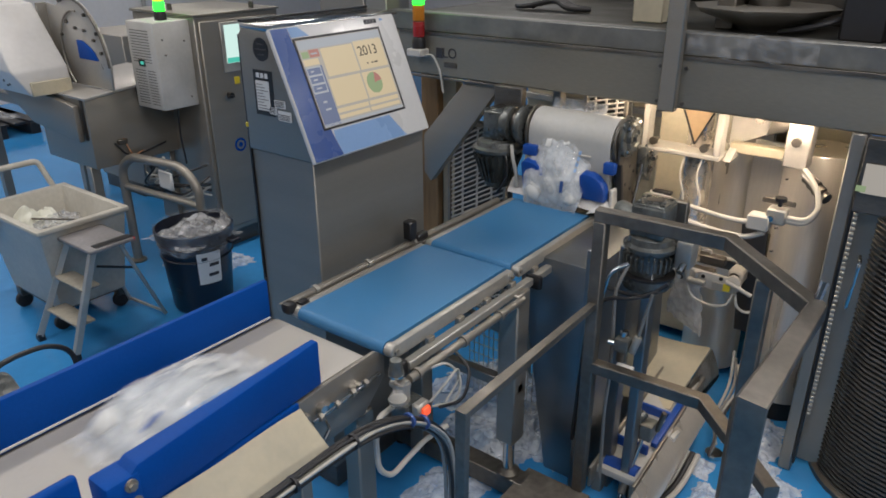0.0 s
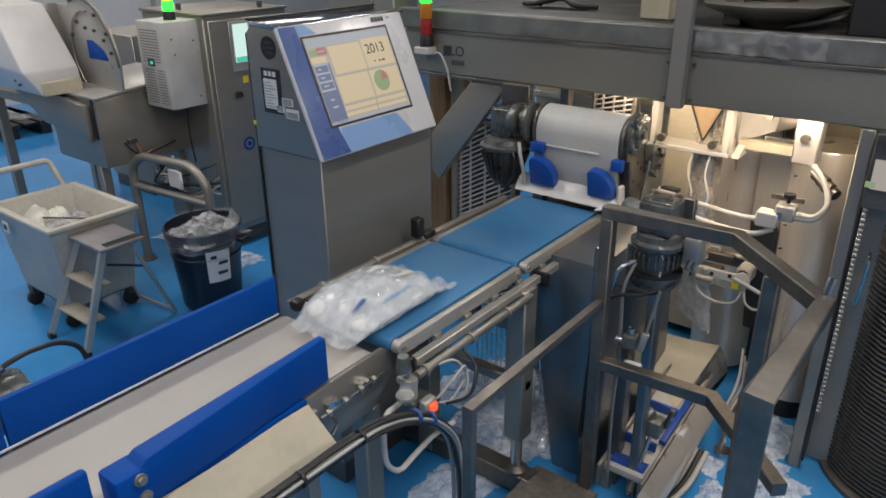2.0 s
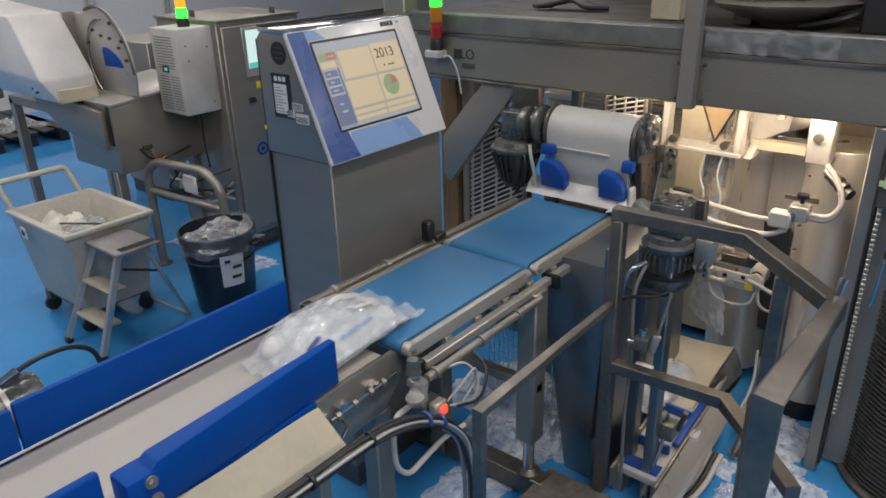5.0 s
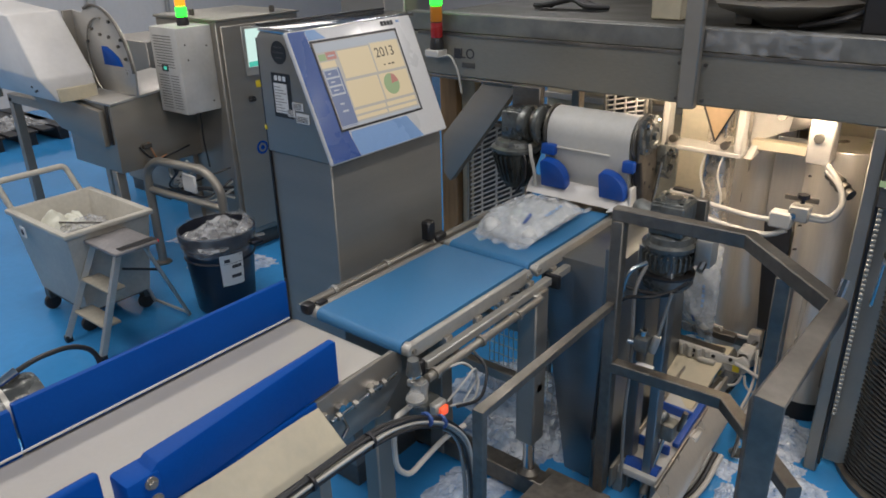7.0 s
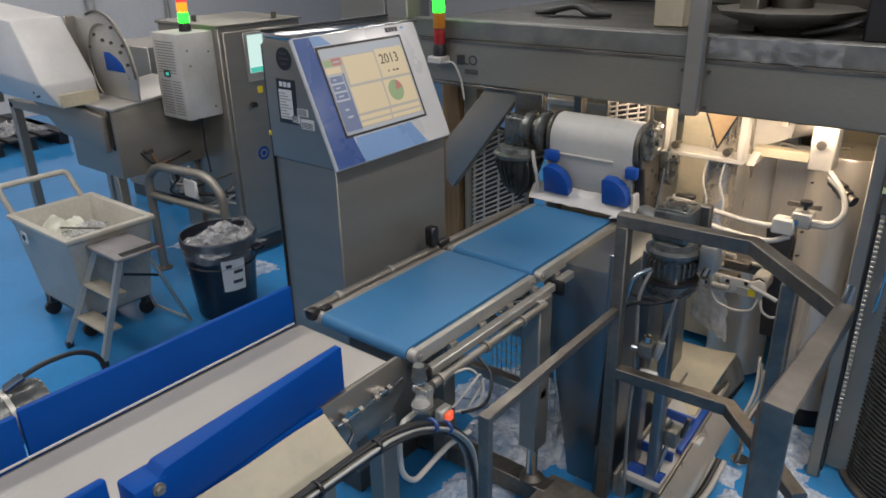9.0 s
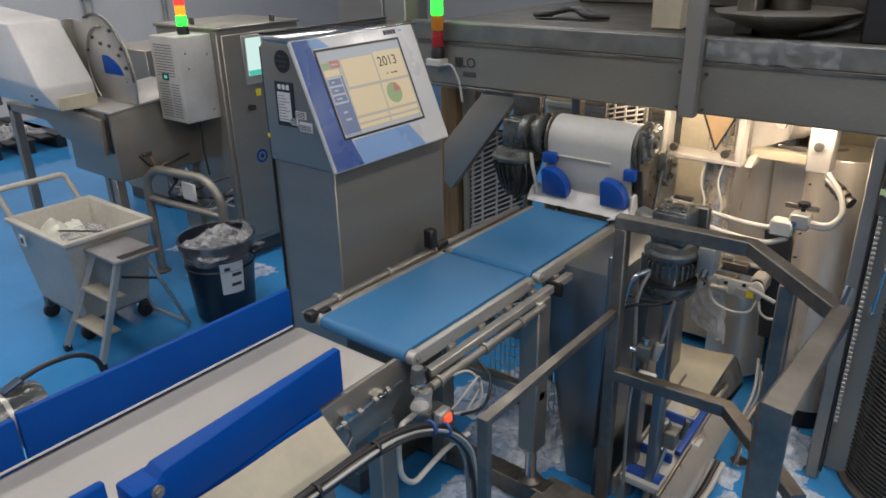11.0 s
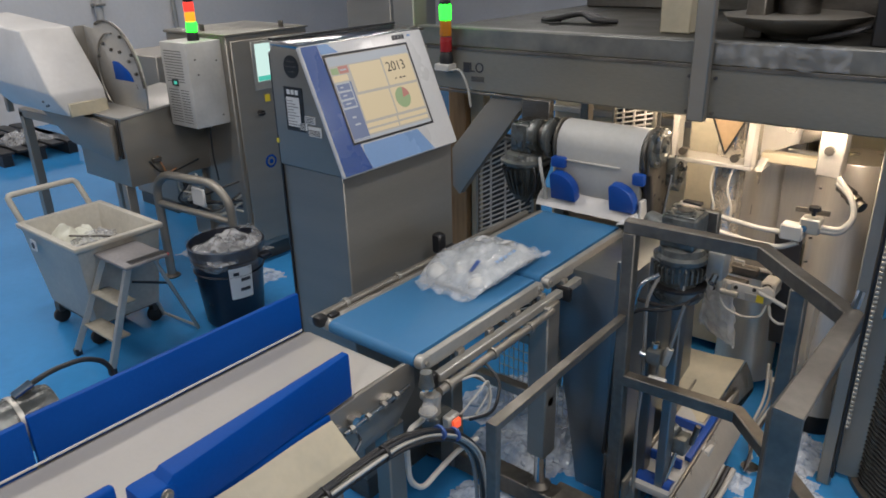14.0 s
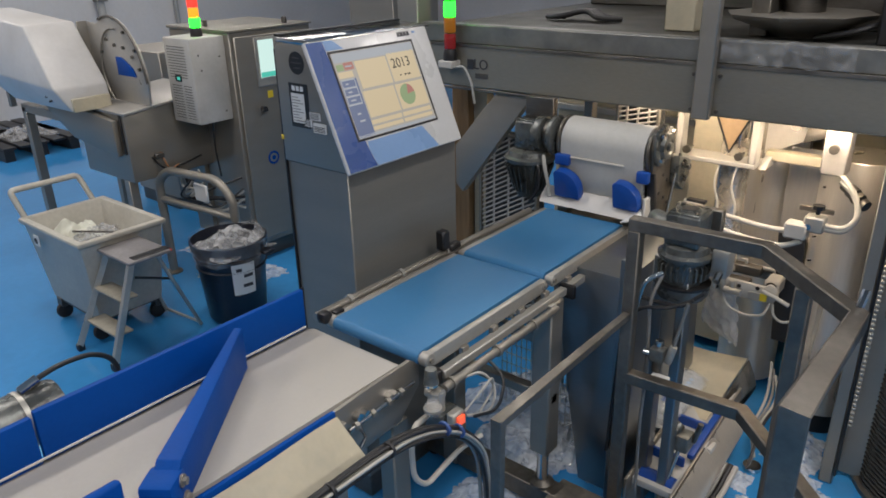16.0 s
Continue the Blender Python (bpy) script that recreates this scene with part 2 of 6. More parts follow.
SCREEN_TEAL = glow("lit_teal_screen", (0.08, 0.65, 0.50), 0.8, (0.05, 0.05, 0.05))
LAMP_ON = glow("lit_work_lamp", (1.0, 0.80, 0.55), 9.0)

# ---- building helpers ----


def box(x0, x1, y0, y1, z0, z1, bevel=0.003, seg=1):
    bm = bmesh.new()
    bmesh.ops.create_cube(bm, size=1)
    for v in bm.verts:
        v.co = (x0 + (v.co.x + 0.5) * (x1 - x0), y0 + (v.co.y + 0.5) * (y1 - y0), z0 + (v.co.z + 0.5) * (z1 - z0))
    b = min(bevel, 0.45 * min(abs(x1 - x0), abs(y1 - y0), abs(z1 - z0)))
    if b > 0:
        bmesh.ops.bevel(bm, geom=bm.edges[:], offset=b, segments=seg, profile=0.5, affect="EDGES")
    return bm


def rod(p0, p1, r, seg=16, r2=None, bevel=0.0):
    """A round bar or cone from p0 to p1."""
    p0, p1 = Vector(p0), Vector(p1)
    bm = bmesh.new()
    bmesh.ops.create_cone(bm, cap_ends=True, segments=seg, radius1=r, radius2=r if r2 is None else r2, depth=(p1 - p0).length)
    if bevel:
        rim = [e for e in bm.edges if abs(e.verts[0].co.z - e.verts[1].co.z) < 1e-5 and len([f for f in e.link_faces if len(f.verts) > 4])]
        bmesh.ops.bevel(bm, geom=rim, offset=bevel, segments=2, profile=0.5, affect="EDGES")
    turn = (p1 - p0).to_track_quat("Z", "Y").to_matrix().to_4x4()
    bm.transform(Matrix.Translation((p0 + p1) / 2) @ turn)
    return bm


def rounded(points, radius, steps=5):
    """A polyline with its corners rounded."""
    pts = [Vector(p) for p in points]
    out = [pts[0]]
    for a, b, c in zip(pts, pts[1:], pts[2:]):
        u, v = (a - b), (c - b)
        d = min(radius, 0.45 * u.length, 0.45 * v.length)
        s, e = b + u.normalized() * d, b + v.normalized() * d
        for i in range(steps + 1):
            k = i / steps
            out.append((1 - k) ** 2 * s + 2 * k * (1 - k) * b + k * k * e)
    return out + [pts[-1]]


def sweep(points, r, seg=10, square=False, ribs=0.0):
    """A round (or square) tube along a polyline."""
    pts = [Vector(p) for p in points]
    bm = bmesh.new()
    rings, side = [], None
    n = 4 if square else seg
    for i, p in enumerate(pts):
        t = ((pts[min(i + 1, len(pts) - 1)] - p).normalized() + (p - pts[max(i - 1, 0)]).normalized()).normalized()
        if side is None:
            side = t.cross(Vector((0, 0, 1)))
            if side.length < 0.1:
                side = Vector((1, 0, 0))
        side = (side - t * side.dot(t)).normalized()
        up = t.cross(side)
        turn = 1.0
        if 0 < i < len(pts) - 1:
            cosa = max(-1, min(1, (pts[i + 1] - p).normalized().dot((p - pts[i - 1]).normalized())))
            turn = 1 / max(0.5, math.cos(math.acos(cosa) / 2)) if square else 1.0
        rr = r * (1 + (ribs if i % 2 else 0))
        if square:
            ring = [p + (side * sx * turn + up * sz * turn) * r for sx, sz in ((-1, -1), (1, -1), (1, 1), (-1, 1))]
        else:
            ring = [p + (side * math.cos(2 * math.pi * k / n) + up * math.sin(2 * math.pi * k / n)) * rr for k in range(n)]
        rings.append([bm.verts.new(q) for q in ring])
    for a, b in zip(rings, rings[1:]):
        for k in range(n):
            bm.faces.new((a[k], a[(k + 1) % n], b[(k + 1) % n], b[k]))
    bm.faces.new(rings[0][::-1])
    bm.faces.new(rings[-1])
    bmesh.ops.recalc_face_normals(bm, faces=bm.faces[:])
    if square:
        bmesh.ops.bevel(bm, geom=[e for e in bm.edges if abs((e.verts[1].co - e.verts[0].co).length) > 3 * r], offset=r * 0.16, segments=1, affect="EDGES")
    return bm


def prism(outline, axis, a, b, bevel=0.0):
    """An outline in the two other axes, pushed out from a to b along axis."""
    bm = bmesh.new()

    def at(u, v, w):
        return {"x": (w, u, v), "y": (u, w, v), "z": (u, v, w)}[axis]
    lo = [bm.verts.new(at(u, v, a)) for u, v in outline]
    hi = [bm.verts.new(at(u, v, b)) for u, v in outline]
    bm.faces.new(lo)
    bm.faces.new(hi)
    for i in range(len(lo)):
        j = (i + 1) % len(lo)
        bm.faces.new((lo[i], lo[j], hi[j], hi[i]))
    bmesh.ops.recalc_face_normals(bm, faces=bm.faces[:])
    if bevel:
        bmesh.ops.bevel(bm, geom=bm.edges[:], offset=bevel, segments=2, profile=0.5, affect="EDGES")
    return bm


def lathe(profile, centre, axis="z", seg=32):
    """A turned shape: rows of (radius, height)."""
    bm = bmesh.new()
    rings = []
    for r, h in profile:
        rings.append([bm.verts.new((r * math.cos(2 * math.pi * k / seg), r * math.sin(2 * math.pi * k / seg), h)) for k in range(seg)])
    for a, b in zip(rings, rings[1:]):
        for k in range(seg):
            bm.faces.new((a[k], a[(k + 1) % seg], b[(k + 1) % seg], b[k]))
    bm.faces.new(rings[0][::-1])
    bm.faces.new(rings[-1])
    turn = {"z": Matrix(), "x": Matrix.Rotation(radians(90), 4, "Y"), "y": Matrix.Rotation(radians(-90), 4, "X")}[axis]
    bm.transform(Matrix.Translation(centre) @ turn)
    bmesh.ops.recalc_face_normals(bm, faces=bm.faces[:])
    return bm


def sheet(f, nu, nv, thick=0.0):
    """A sheet f(u, v), u and v from 0 to 1, with thickness."""
    bm = bmesh.new()
    g = [[bm.verts.new(f(i / nu, j / nv)) for j in range(nv + 1)] for i in range(nu + 1)]
    for i in range(nu):
        for j in range(nv):
            bm.faces.new((g[i][j], g[i + 1][j], g[i + 1][j + 1], g[i][j + 1]))
    bmesh.ops.recalc_face_normals(bm, faces=bm.faces[:])
    if thick:
        bmesh.ops.solidify(bm, geom=bm.faces[:], thickness=thick)
    return bm


def joined(*bms):
    out = bmesh.new()
    for b in bms:
        me = bpy.data.meshes.new("joint")
        b.to_mesh(me)
        b.free()
        out.from_mesh(me)
        bpy.data.meshes.remove(me)
    return out


WORLD = {}


def thing(name, at, label, category, group="", kind="", turn=0.0):
    ob = new(name)
    ob.empty_display_size = 0.05
    ob.matrix_world = pose(*at, 0, 0, turn)
    WORLD[ob] = pose(*at, 0, 0, turn)
    return tagged(ob, label, category, group, kind)


def finish(bm, name, material, angle=38):
    me = bpy.data.meshes.new(name)
    bm.to_mesh(me)
    bm.free()
    me.materials.append(material)
    me.polygons.foreach_set("use_smooth", [True] * len(me.polygons))
    me.set_sharp_from_angle(angle=radians(angle))
    return me


def part(name, bm, material, parent, label="", local=False):
    """One mesh under a thing or a part; the mesh is given in world places, or in the thing's own with local."""
    if not local:
        bm.transform(WORLD[parent].inverted())
    ob = new(name, finish(bm, name, material))
    ob.parent = parent
    WORLD[ob] = WORLD[parent]
    return tagged(ob, label)


def solid(name, bm, material, label, category, group="", kind="", at=None):
    """A thing of one mesh, or a piece of the setting."""
    at = Vector(at or (0, 0, 0))
    bm.transform(Matrix.Translation(-at))
    ob = new(name, finish(bm, name, material))
    ob.location = at
    WORLD[ob] = Matrix.Translation(at)
    return tagged(ob, label, category, group, kind)


def lettering(body, size, m, material, parent, name="lettering", depth=0.0008):
    cu = bpy.data.curves.new(name, "FONT")
    cu.body, cu.size, cu.extrude = body, size, depth
    cu.align_x, cu.align_y = "CENTER", "CENTER"
    tmp = bpy.data.objects.new(name, cu)
    me = bpy.data.meshes.new_from_object(tmp)
    bpy.data.objects.remove(tmp)
    me.materials.append(material)
    ob = new(name, me)
    ob.parent = parent
    ob.matrix_basis = WORLD[parent].inverted() @ m
    return ob


def bar_on(parent, name, m, u0, u1, v0, v1, material, thick=0.0015, label=""):
    """A thin plate on a slanted face: m maps the face's own u (across), v (up) and w (out) into the world."""
    bm = box(u0, u1, v0, v1, 0, thick, 0)
    bm.transform(m)
    return part(name, bm, material, parent, label)


# ---- the hall ----
solid("floor", box(-10, 6, -7, 11, -0.2, 0, 0), FLOOR_BLUE, "glossy blue epoxy factory floor", "floor", kind="structure")
solid("wall_west", box(-10.2, -10, -7, 11, 0, 4.2, 0), WALL_WHITE, "white panelled hall wall", "wall", kind="structure")
solid("wall_north", box(-10.2, 6.2, 11, 11.2, 0, 4.2, 0), WALL_WHITE, "white panelled hall wall", "wall", kind="structure")
solid("wall_east", box(6, 6.2, -7, 11, 0, 4.2, 0), WALL_WHITE, "white panelled hall wall", "wall", kind="structure")
solid("wall_south", box(-10.2, 6.2, -7.2, -7, 0, 4.2, 0), WALL_WHITE, "white panelled hall wall", "wall", kind="structure")
solid("ceiling", box(-10.2, 6.2, -7.2, 11.2, 4.2, 4.4, 0), CEIL, "white panelled hall ceiling", "ceiling", kind="structure")

# ---- checkweigher: two blue belts in line ----
SEAM, BX0, BX1, BZ = 1.935, -1.553, -1.212, 0.95


def belt_loop(x0, x1, y0, y1, top, r, seg=8):
    """An endless flat belt round two end rollers."""
    out = []
    for k in range(seg + 1):
        a = math.pi / 2 + math.pi * k / seg
        out.append((y0 + r + r * math.cos(a), top - r + r * math.sin(a)))
    for k in range(seg + 1):
        a = -math.pi / 2 + math.pi * k / seg
        out.append((y1 - r + r * math.cos(a), top - r + r * math.sin(a)))
    return prism(out, "x", x0, x1)


cw = thing("checkweigher", (-1.38, 1.9, 0), "checkweigher with two blue belts on a stainless stand", "checkweigher")
for y0, y1 in ((1.285, SEAM - 0.006), (SEAM + 0.006, 2.55)):
    belt = part("belt", belt_loop(BX0, BX1, y0, y1, BZ, 0.022), BELT_BLUE, cw, "blue conveyor belt")
    for x0, x1 in ((BX1 + 0.006, BX1 + 0.030), (BX0 - 0.030, BX0 - 0.006)):
        part("side_rail", box(x0, x1, y0 + 0.02, y1 - 0.01, BZ - 0.048, BZ - 0.004, 0.004, 2), ALU, cw, "pale aluminium side rail")
        for yy in (y0 + 0.022, y1 - 0.022):
            part("roller_cap", rod((x0 - 0.004, yy, BZ - 0.022), (x1 + 0.003, yy, BZ - 0.022), 0.021 if yy < 1.5 else 0.015, 20, bevel=0.003), ALU, cw, "round pale roller cap")
            part("cap_screw", rod((x1 + 0.004, yy, BZ - 0.022), (x1 + 0.010, yy, BZ - 0.022), 0.008, 10), STEEL, cw)
    part("belt_bed", box(BX0 - 0.004, BX1 + 0.004, y0 + 0.05, y1 - 0.05, BZ - 0.05, BZ - 0.03, 0.002), STEEL_DARK, cw)
# slotted lower rail with clamps, and a bright tube in front
part("slotted_rail", box(-1.176, -1.148, 1.33, 2.42, 0.866, 0.894, 0.003), ALU, cw)
for k in range(7):
    part("rail_lug", box(-1.186, -1.168, 1.44 + 0.15 * k, 1.47 + 0.15 * k, 0.862, 0.91, 0.002), STEEL, cw)
part("front_tube", rod((-1.128, 1.30, 0.862), (-1.128, 1.90, 0.862), 0.013, 16), STEEL, cw, "bright round stainless tube")
part("back_tube", rod((-1.625, 1.28, 0.935), (-1.625, 2.50, 0.935), 0.014, 16), STEEL, cw)
part("back_rail", box(-1.600, -1.588, 1.30, 2.54, 0.905, 0.942, 0.003), STEEL_WORN, cw)
part("tube_clamp", box(-1.182, -1.120, 2.00, 2.022, 0.852, 0.904, 0.008, 2), BLACK, cw, "black plastic clamp")
part("tube_clamp", box(-1.185, -1.155, 1.305, 1.33, 0.850, 0.900, 0.004), BLACK, cw, "black plastic clamp")
for yy in (1.33, 1.55, 1.75):
    part("tube_collar", rod((-1.128, yy, 0.862), (-1.128, yy + 0.012, 0.862), 0.019, 14), STEEL, cw)
# stand
part("leg", box(-1.205, -1.130, 1.875, 1.955, 0.26, 0.88, 0.005), STEEL, cw, "square stainless leg")
part("foot_stem", rod((-1.168, 1.915, 0.125), (-1.168, 1.915, 0.27), 0.022, 14), STEEL_POLISH, cw)
part("foot", lathe([(0.045, 0), (0.045, 0.012), (0.026, 0.028)], (-1.168, 1.915, 0.101)), STEEL_WORN, cw, "round levelling foot")
part("leg", box(-1.62, -1.55, 1.875, 1.945, 0.02, 0.90, 0.005), STEEL, cw, "square stainless leg")
part("leg", box(-1.300, -1.240, 1.20, 1.27, 0.02, 0.74, 0.005), STEEL, cw, "square stainless leg")
part("leg", box(-1.62, -1.55, 1.20, 1.27, 0.02, 0.86, 0.005), STEEL, cw, "square stainless leg")
part("cross_tube", box(-1.60, -1.13, 1.895, 1.935, 0.475, 0.515, 0.004), STEEL, cw, "square cross tube")
part("cross_tube", box(-1.60, -1.17, 1.90, 1.93, 0.70, 0.74, 0.003), STEEL, cw)
# sensor and bearing blocks on the far side of the belt
part("sensor_block", box(-1.640, -1.600, 1.885, 1.925, 0.955, 1.03, 0.006), BLACK, cw, "black light-barrier sensor")
part("sensor_stem", box(-1.63, -1.60, 1.93, 1.99, 0.94, 0.965, 0.004), BLACK, cw)
part("bearing_block", box(-1.612, -1.570, 1.268, 1.308, 0.925, 0.962, 0.012, 2), BLACK, cw, "black roller bearing block")
part("bearing_block", box(-1.590, -1.565, 1.312, 1.35, 0.94, 0.956, 0.005, 2), BLACK, cw)
for k in range(3):
    part("tube_collar", rod((-1.625, 1.42 + 0.25 * k, 0.935), (-1.625, 1.435 + 0.25 * k, 0.935), 0.02, 14), ALU, cw)

# base frame on the floor under the checkweigher
bf = thing("base_frame", (-1.2, 1.92, 0), "worn flat stainless base frame on the floor", "frame")
part("cross_bar", box(-1.75, -1.09, 1.88, 1.96, 0.02, 0.10, 0.004), STEEL_WORN, bf)
part("plate", box(-1.12, -0.86, 1.70, 1.99, 0.076, 0.098, 0.003), CONCRETE, bf, "stained stainless base plate")
for fx, fy in ((-1.70, 1.92), (-1.05, 1.92), (-0.90, 1.76)):
    part("pad", rod((fx, fy, 0), (fx, fy, 0.076), 0.03, 12), RUBBER, bf)

# ---- reject conveyor: white belt between blue side boards ----
rc = thing("reject_conveyor", (-1.43, 0.4, 0), "white belt conveyor between blue plastic side boards", "conveyor")
part("belt", belt_loop(-1.605, -1.246, -3.4, 1.268, 0.92, 0.035, 10), BELT_WHITE, rc, "white conveyor belt")
part("bed", box(-1.60, -1.245, -3.35, 1.2, 0.862, 0.885, 0.002), STEEL_DARK, rc)
part("side_frame", box(-1.645, -1.612, -3.4, 1.25, 0.80, 0.912, 0.004), STEEL, rc)
part("side_frame", box(-1.242, -1.228, -3.4, 1.0, 0.80, 0.893, 0.003), STEEL, rc)
part("edge_strip", prism([(0.30, 0.898), (0.30, 0.920), (0.985, 0.920), (0.985, 0.898)], "x", -1.235, -1.223, 0.002), PANEL_BLUE, rc, "blue plastic edge strip")
part("end_plate", prism([(0.985, 0.745), (1.22, 0.755), (1.305, 0.835), (1.305, 0.905), (1.27, 0.93), (1.10, 0.925), (0.985, 0.918)], "x", -1.236, -1.224, 0.002), STEEL, rc, "bolted stainless end plate")
part("side_board", box(-1.640, -1.622, 0.449, 1.240, 0.913, 1.046, 0.004, 2), PANEL_BLUE, rc, "blue plastic side board")
part("side_board", box(-1.640, -1.622, -3.4, 0.443, 0.900, 1.036, 0.004, 2), PANEL_BLUE, rc, "blue plastic side board")
# trim made white: the bright light along it is put into the colour
part("board_trim", box(-1.6215, -1.617, -0.4, 1.235, 0.921, 0.927, 0.001), LABEL_WHITE, rc, "trim along the belt, its bright light put in as white")
part("board_post", rod((-1.630, 1.2445, 0.84), (-1.630, 1.2445, 1.05), 0.004, 8), BLACK, rc)
for yy, zz in ((1.05, 0.872), (1.075, 0.868), (1.17, 0.868), (1.19, 0.866)):
    part("bolt", rod((-1.226, yy, zz), (-1.203, yy, zz), 0.013, 6), STEEL_POLISH, rc, "hexagon bolt")
part("tension_screw", rod((-1.205, 1.01, 0.855), (-1.205, 1.26, 0.872), 0.006, 10), STEEL_POLISH, rc, "bright belt-tension screw")
for yy in (1.03, 1.09, 1.15, 1.20):
    part("lock_nut", rod((-1.205, yy, 0.855 + 0.07 * (yy - 1.01)), (-1.205, yy + 0.012, 0.856 + 0.07 * (yy - 1.01)), 0.012, 6), STEEL, rc)
part("lock_lever", sweep([(-1.21, 1.05, 0.85), (-1.19, 1.05, 0.82), (-1.19, 1.03, 0.80)], 0.005, 8), STEEL_POLISH, rc)
# cream slide plate under the open side
part("slide_plate", sheet(lambda u, v: (-1.220 + 0.094 * v, 0.40 + (0.582 + 0.022 * v - 0.10 * max(0.0, v - 0.88)) * u, 0.906 - 0.113 * v + 0.003 * math.sin(9 * u + 3 * v)), 24, 12, 0.005), CREAM, rc, "cream plastic reject slide")
part("slide_bracket", box(-1.222, -1.205, 0.992, 1.004, 0.79, 0.885, 0.002), STEEL, rc)
part("end_stand", box(-1.30, -1.24, 0.98, 1.02, 0.02, 0.80, 0.004), STEEL, rc)
part("end_stand", box(-1.62, -1.56, -0.5, -0.44, 0.02, 0.80, 0.004), STEEL, rc)
part("end_stand", box(-1.30, -1.24, -0.5, -0.44, 0.02, 0.80, 0.004), STEEL, rc)
# shorter blue board before the swing arm
part("near_board", box(-1.262, -1.240, -2.6, 0.452, 0.925, 1.052, 0.010, 3), PANEL_BLUE, rc, "blue plastic side board")
part("board_slot", box(-1.241, -1.236, 0.36, 0.40, 0.985, 1.012, 0.003), STEEL, rc)

# drive motor behind the side board, with its cable
dm = thing("drive_motor", (-1.80, 0.47, 0), "grey drum drive motor on the conveyor's side", "motor")
part("housing", lathe([(0.06, -0.16), (0.072, -0.15), (0.072, 0.12), (0.066, 0.135), (0.03, 0.14)], (-1.765, 0.42, 0.955), "y", 28), CAST, dm)
part("end_cover", lathe([(0.074, 0), (0.074, 0.012)], (-1.765, 0.46, 0.955), "y", 28), ALU, dm)
part("bracket", box(-1.82, -1.66, 0.30, 0.40, 0.80, 0.89, 0.004), STEEL, dm)
part("post", box(-1.80, -1.74, 0.32, 0.38, 0, 0.80, 0.004), STEEL, dm)
part("cable_gland", rod((-1.765, 0.475, 1.03), (-1.765, 0.52, 1.045), 0.013, 10), STEEL_POLISH, dm)
part("cable", sweep(rounded([(-1.765, 0.50, 1.04), (-1.77, 0.57, 1.055), (-1.78, 0.66, 1.045), (-1.79, 0.72, 1.0), (-1.79, 0.74, 0.8)], 0.06), 0.007, 8), BLACK, dm, "black motor cable")

# swing arm that pushes bags off; it turns on its bolted end
ARM = (-1.246, 0.520, 0.92)
arm = thing("bag_diverter", ARM, "blue plastic swing diverter with two bolts", "diverter")
wedge = prism([(0.0, 0.006), (0.0, 0.09), (0.03, 0.112), (0.550, 0.134), (0.556, 0.127), (0.556, 0.004), (0.03, 0.004)], "x", -0.010, 0.010, 0.003)
for v in wedge.verts:
    if v.co.x > 0:
        v.co.x += 0.036 * (1 - min(1.0, max(0.0, v.co.y / 0.556)))
part("blade", wedge, PANEL_BLUE, arm, "blue wedge-shaped blade", local=True)
part("mount", box(-0.022, 0.050, -0.045, 0.03, 0.0, 0.10, 0.010, 2), PANEL_BLUE, arm, local=True)
for dy, dz in ((0.006, 0.080), (0.010, 0.035)):
    part("bolt", joined(rod((0.048, dy, dz), (0.054, dy, dz), 0.014, 16), rod((0.052, dy, dz), (0.062, dy, dz), 0.009, 6)), STEEL, arm, "bright hexagon bolt", local=True)
part("pivot_pin", rod((0, 0, -0.06), (0, 0, 0.002), 0.012, 12), STEEL, arm, local=True)

# ---- weighing terminal ----
tm = thing("weighing_terminal", (-1.85, 1.8, 0), "stainless weighing terminal with a slanted touch screen", "terminal")
TY0, TY1 = 1.512, 2.085
part("column", box(-1.985, -1.690, TY0 + 0.008, TY1 - 0.008, 0.12, 1.33, 0.004), STEEL_CLEAN, tm, "tall brushed stainless column")
part("side_strip", box(-1.988, -1.982, TY0, TY1, 0.12, 1.70, 0), BLACK, tm)
part("head", prism([(-1.985, 1.33), (-1.690, 1.33), (-1.672, 1.345), (-1.825, 1.715), (-1.965, 1.722), (-1.985, 1.70)], "y", TY0, TY1, 0.003), STEEL_CLEAN, tm, "brushed stainless head")
part("lid", prism([(-1.970, 1.724), (-1.822, 1.718), (-1.812, 1.724), (-1.815, 1.734), (-1.965, 1.738)], "y", TY0 - 0.003, TY1 + 0.003, 0.002), STEEL_POLISH, tm)
part("plinth", box(-1.97, -1.71, TY0 + 0.03, TY1 - 0.03, 0.0, 0.12, 0.004), STEEL_DARK, tm)
low, high = Vector((-1.650, 1.489, 1.336)), Vector((-1.815, 1.489, 1.728))
up = (high - low).normalized()
out = Vector((0, 1, 0)).cross(up)
FACE = Matrix(((0, up.x, out.x, low.x), (1, up.y, out.y, low.y), (0, up.z, out.z, low.z), (0, 0, 0, 1)))
W, H = 0.570, (high - low).length
bmf = box(0, W, 0, H, -0.012, 0.006, 0.006, 3)
bmf.transform(FACE)
front = part("front_panel", bmf, PANEL_PALE, tm, "pale rounded front panel with blue fields")


def face_poly(name, pts, material, w0=0.006, w1=0.0072, parent=None, label=""):
    bm = prism(pts, "z", w0, w1)
    bm.transform(FACE)
    return part(name, bm, material, parent or front, label)


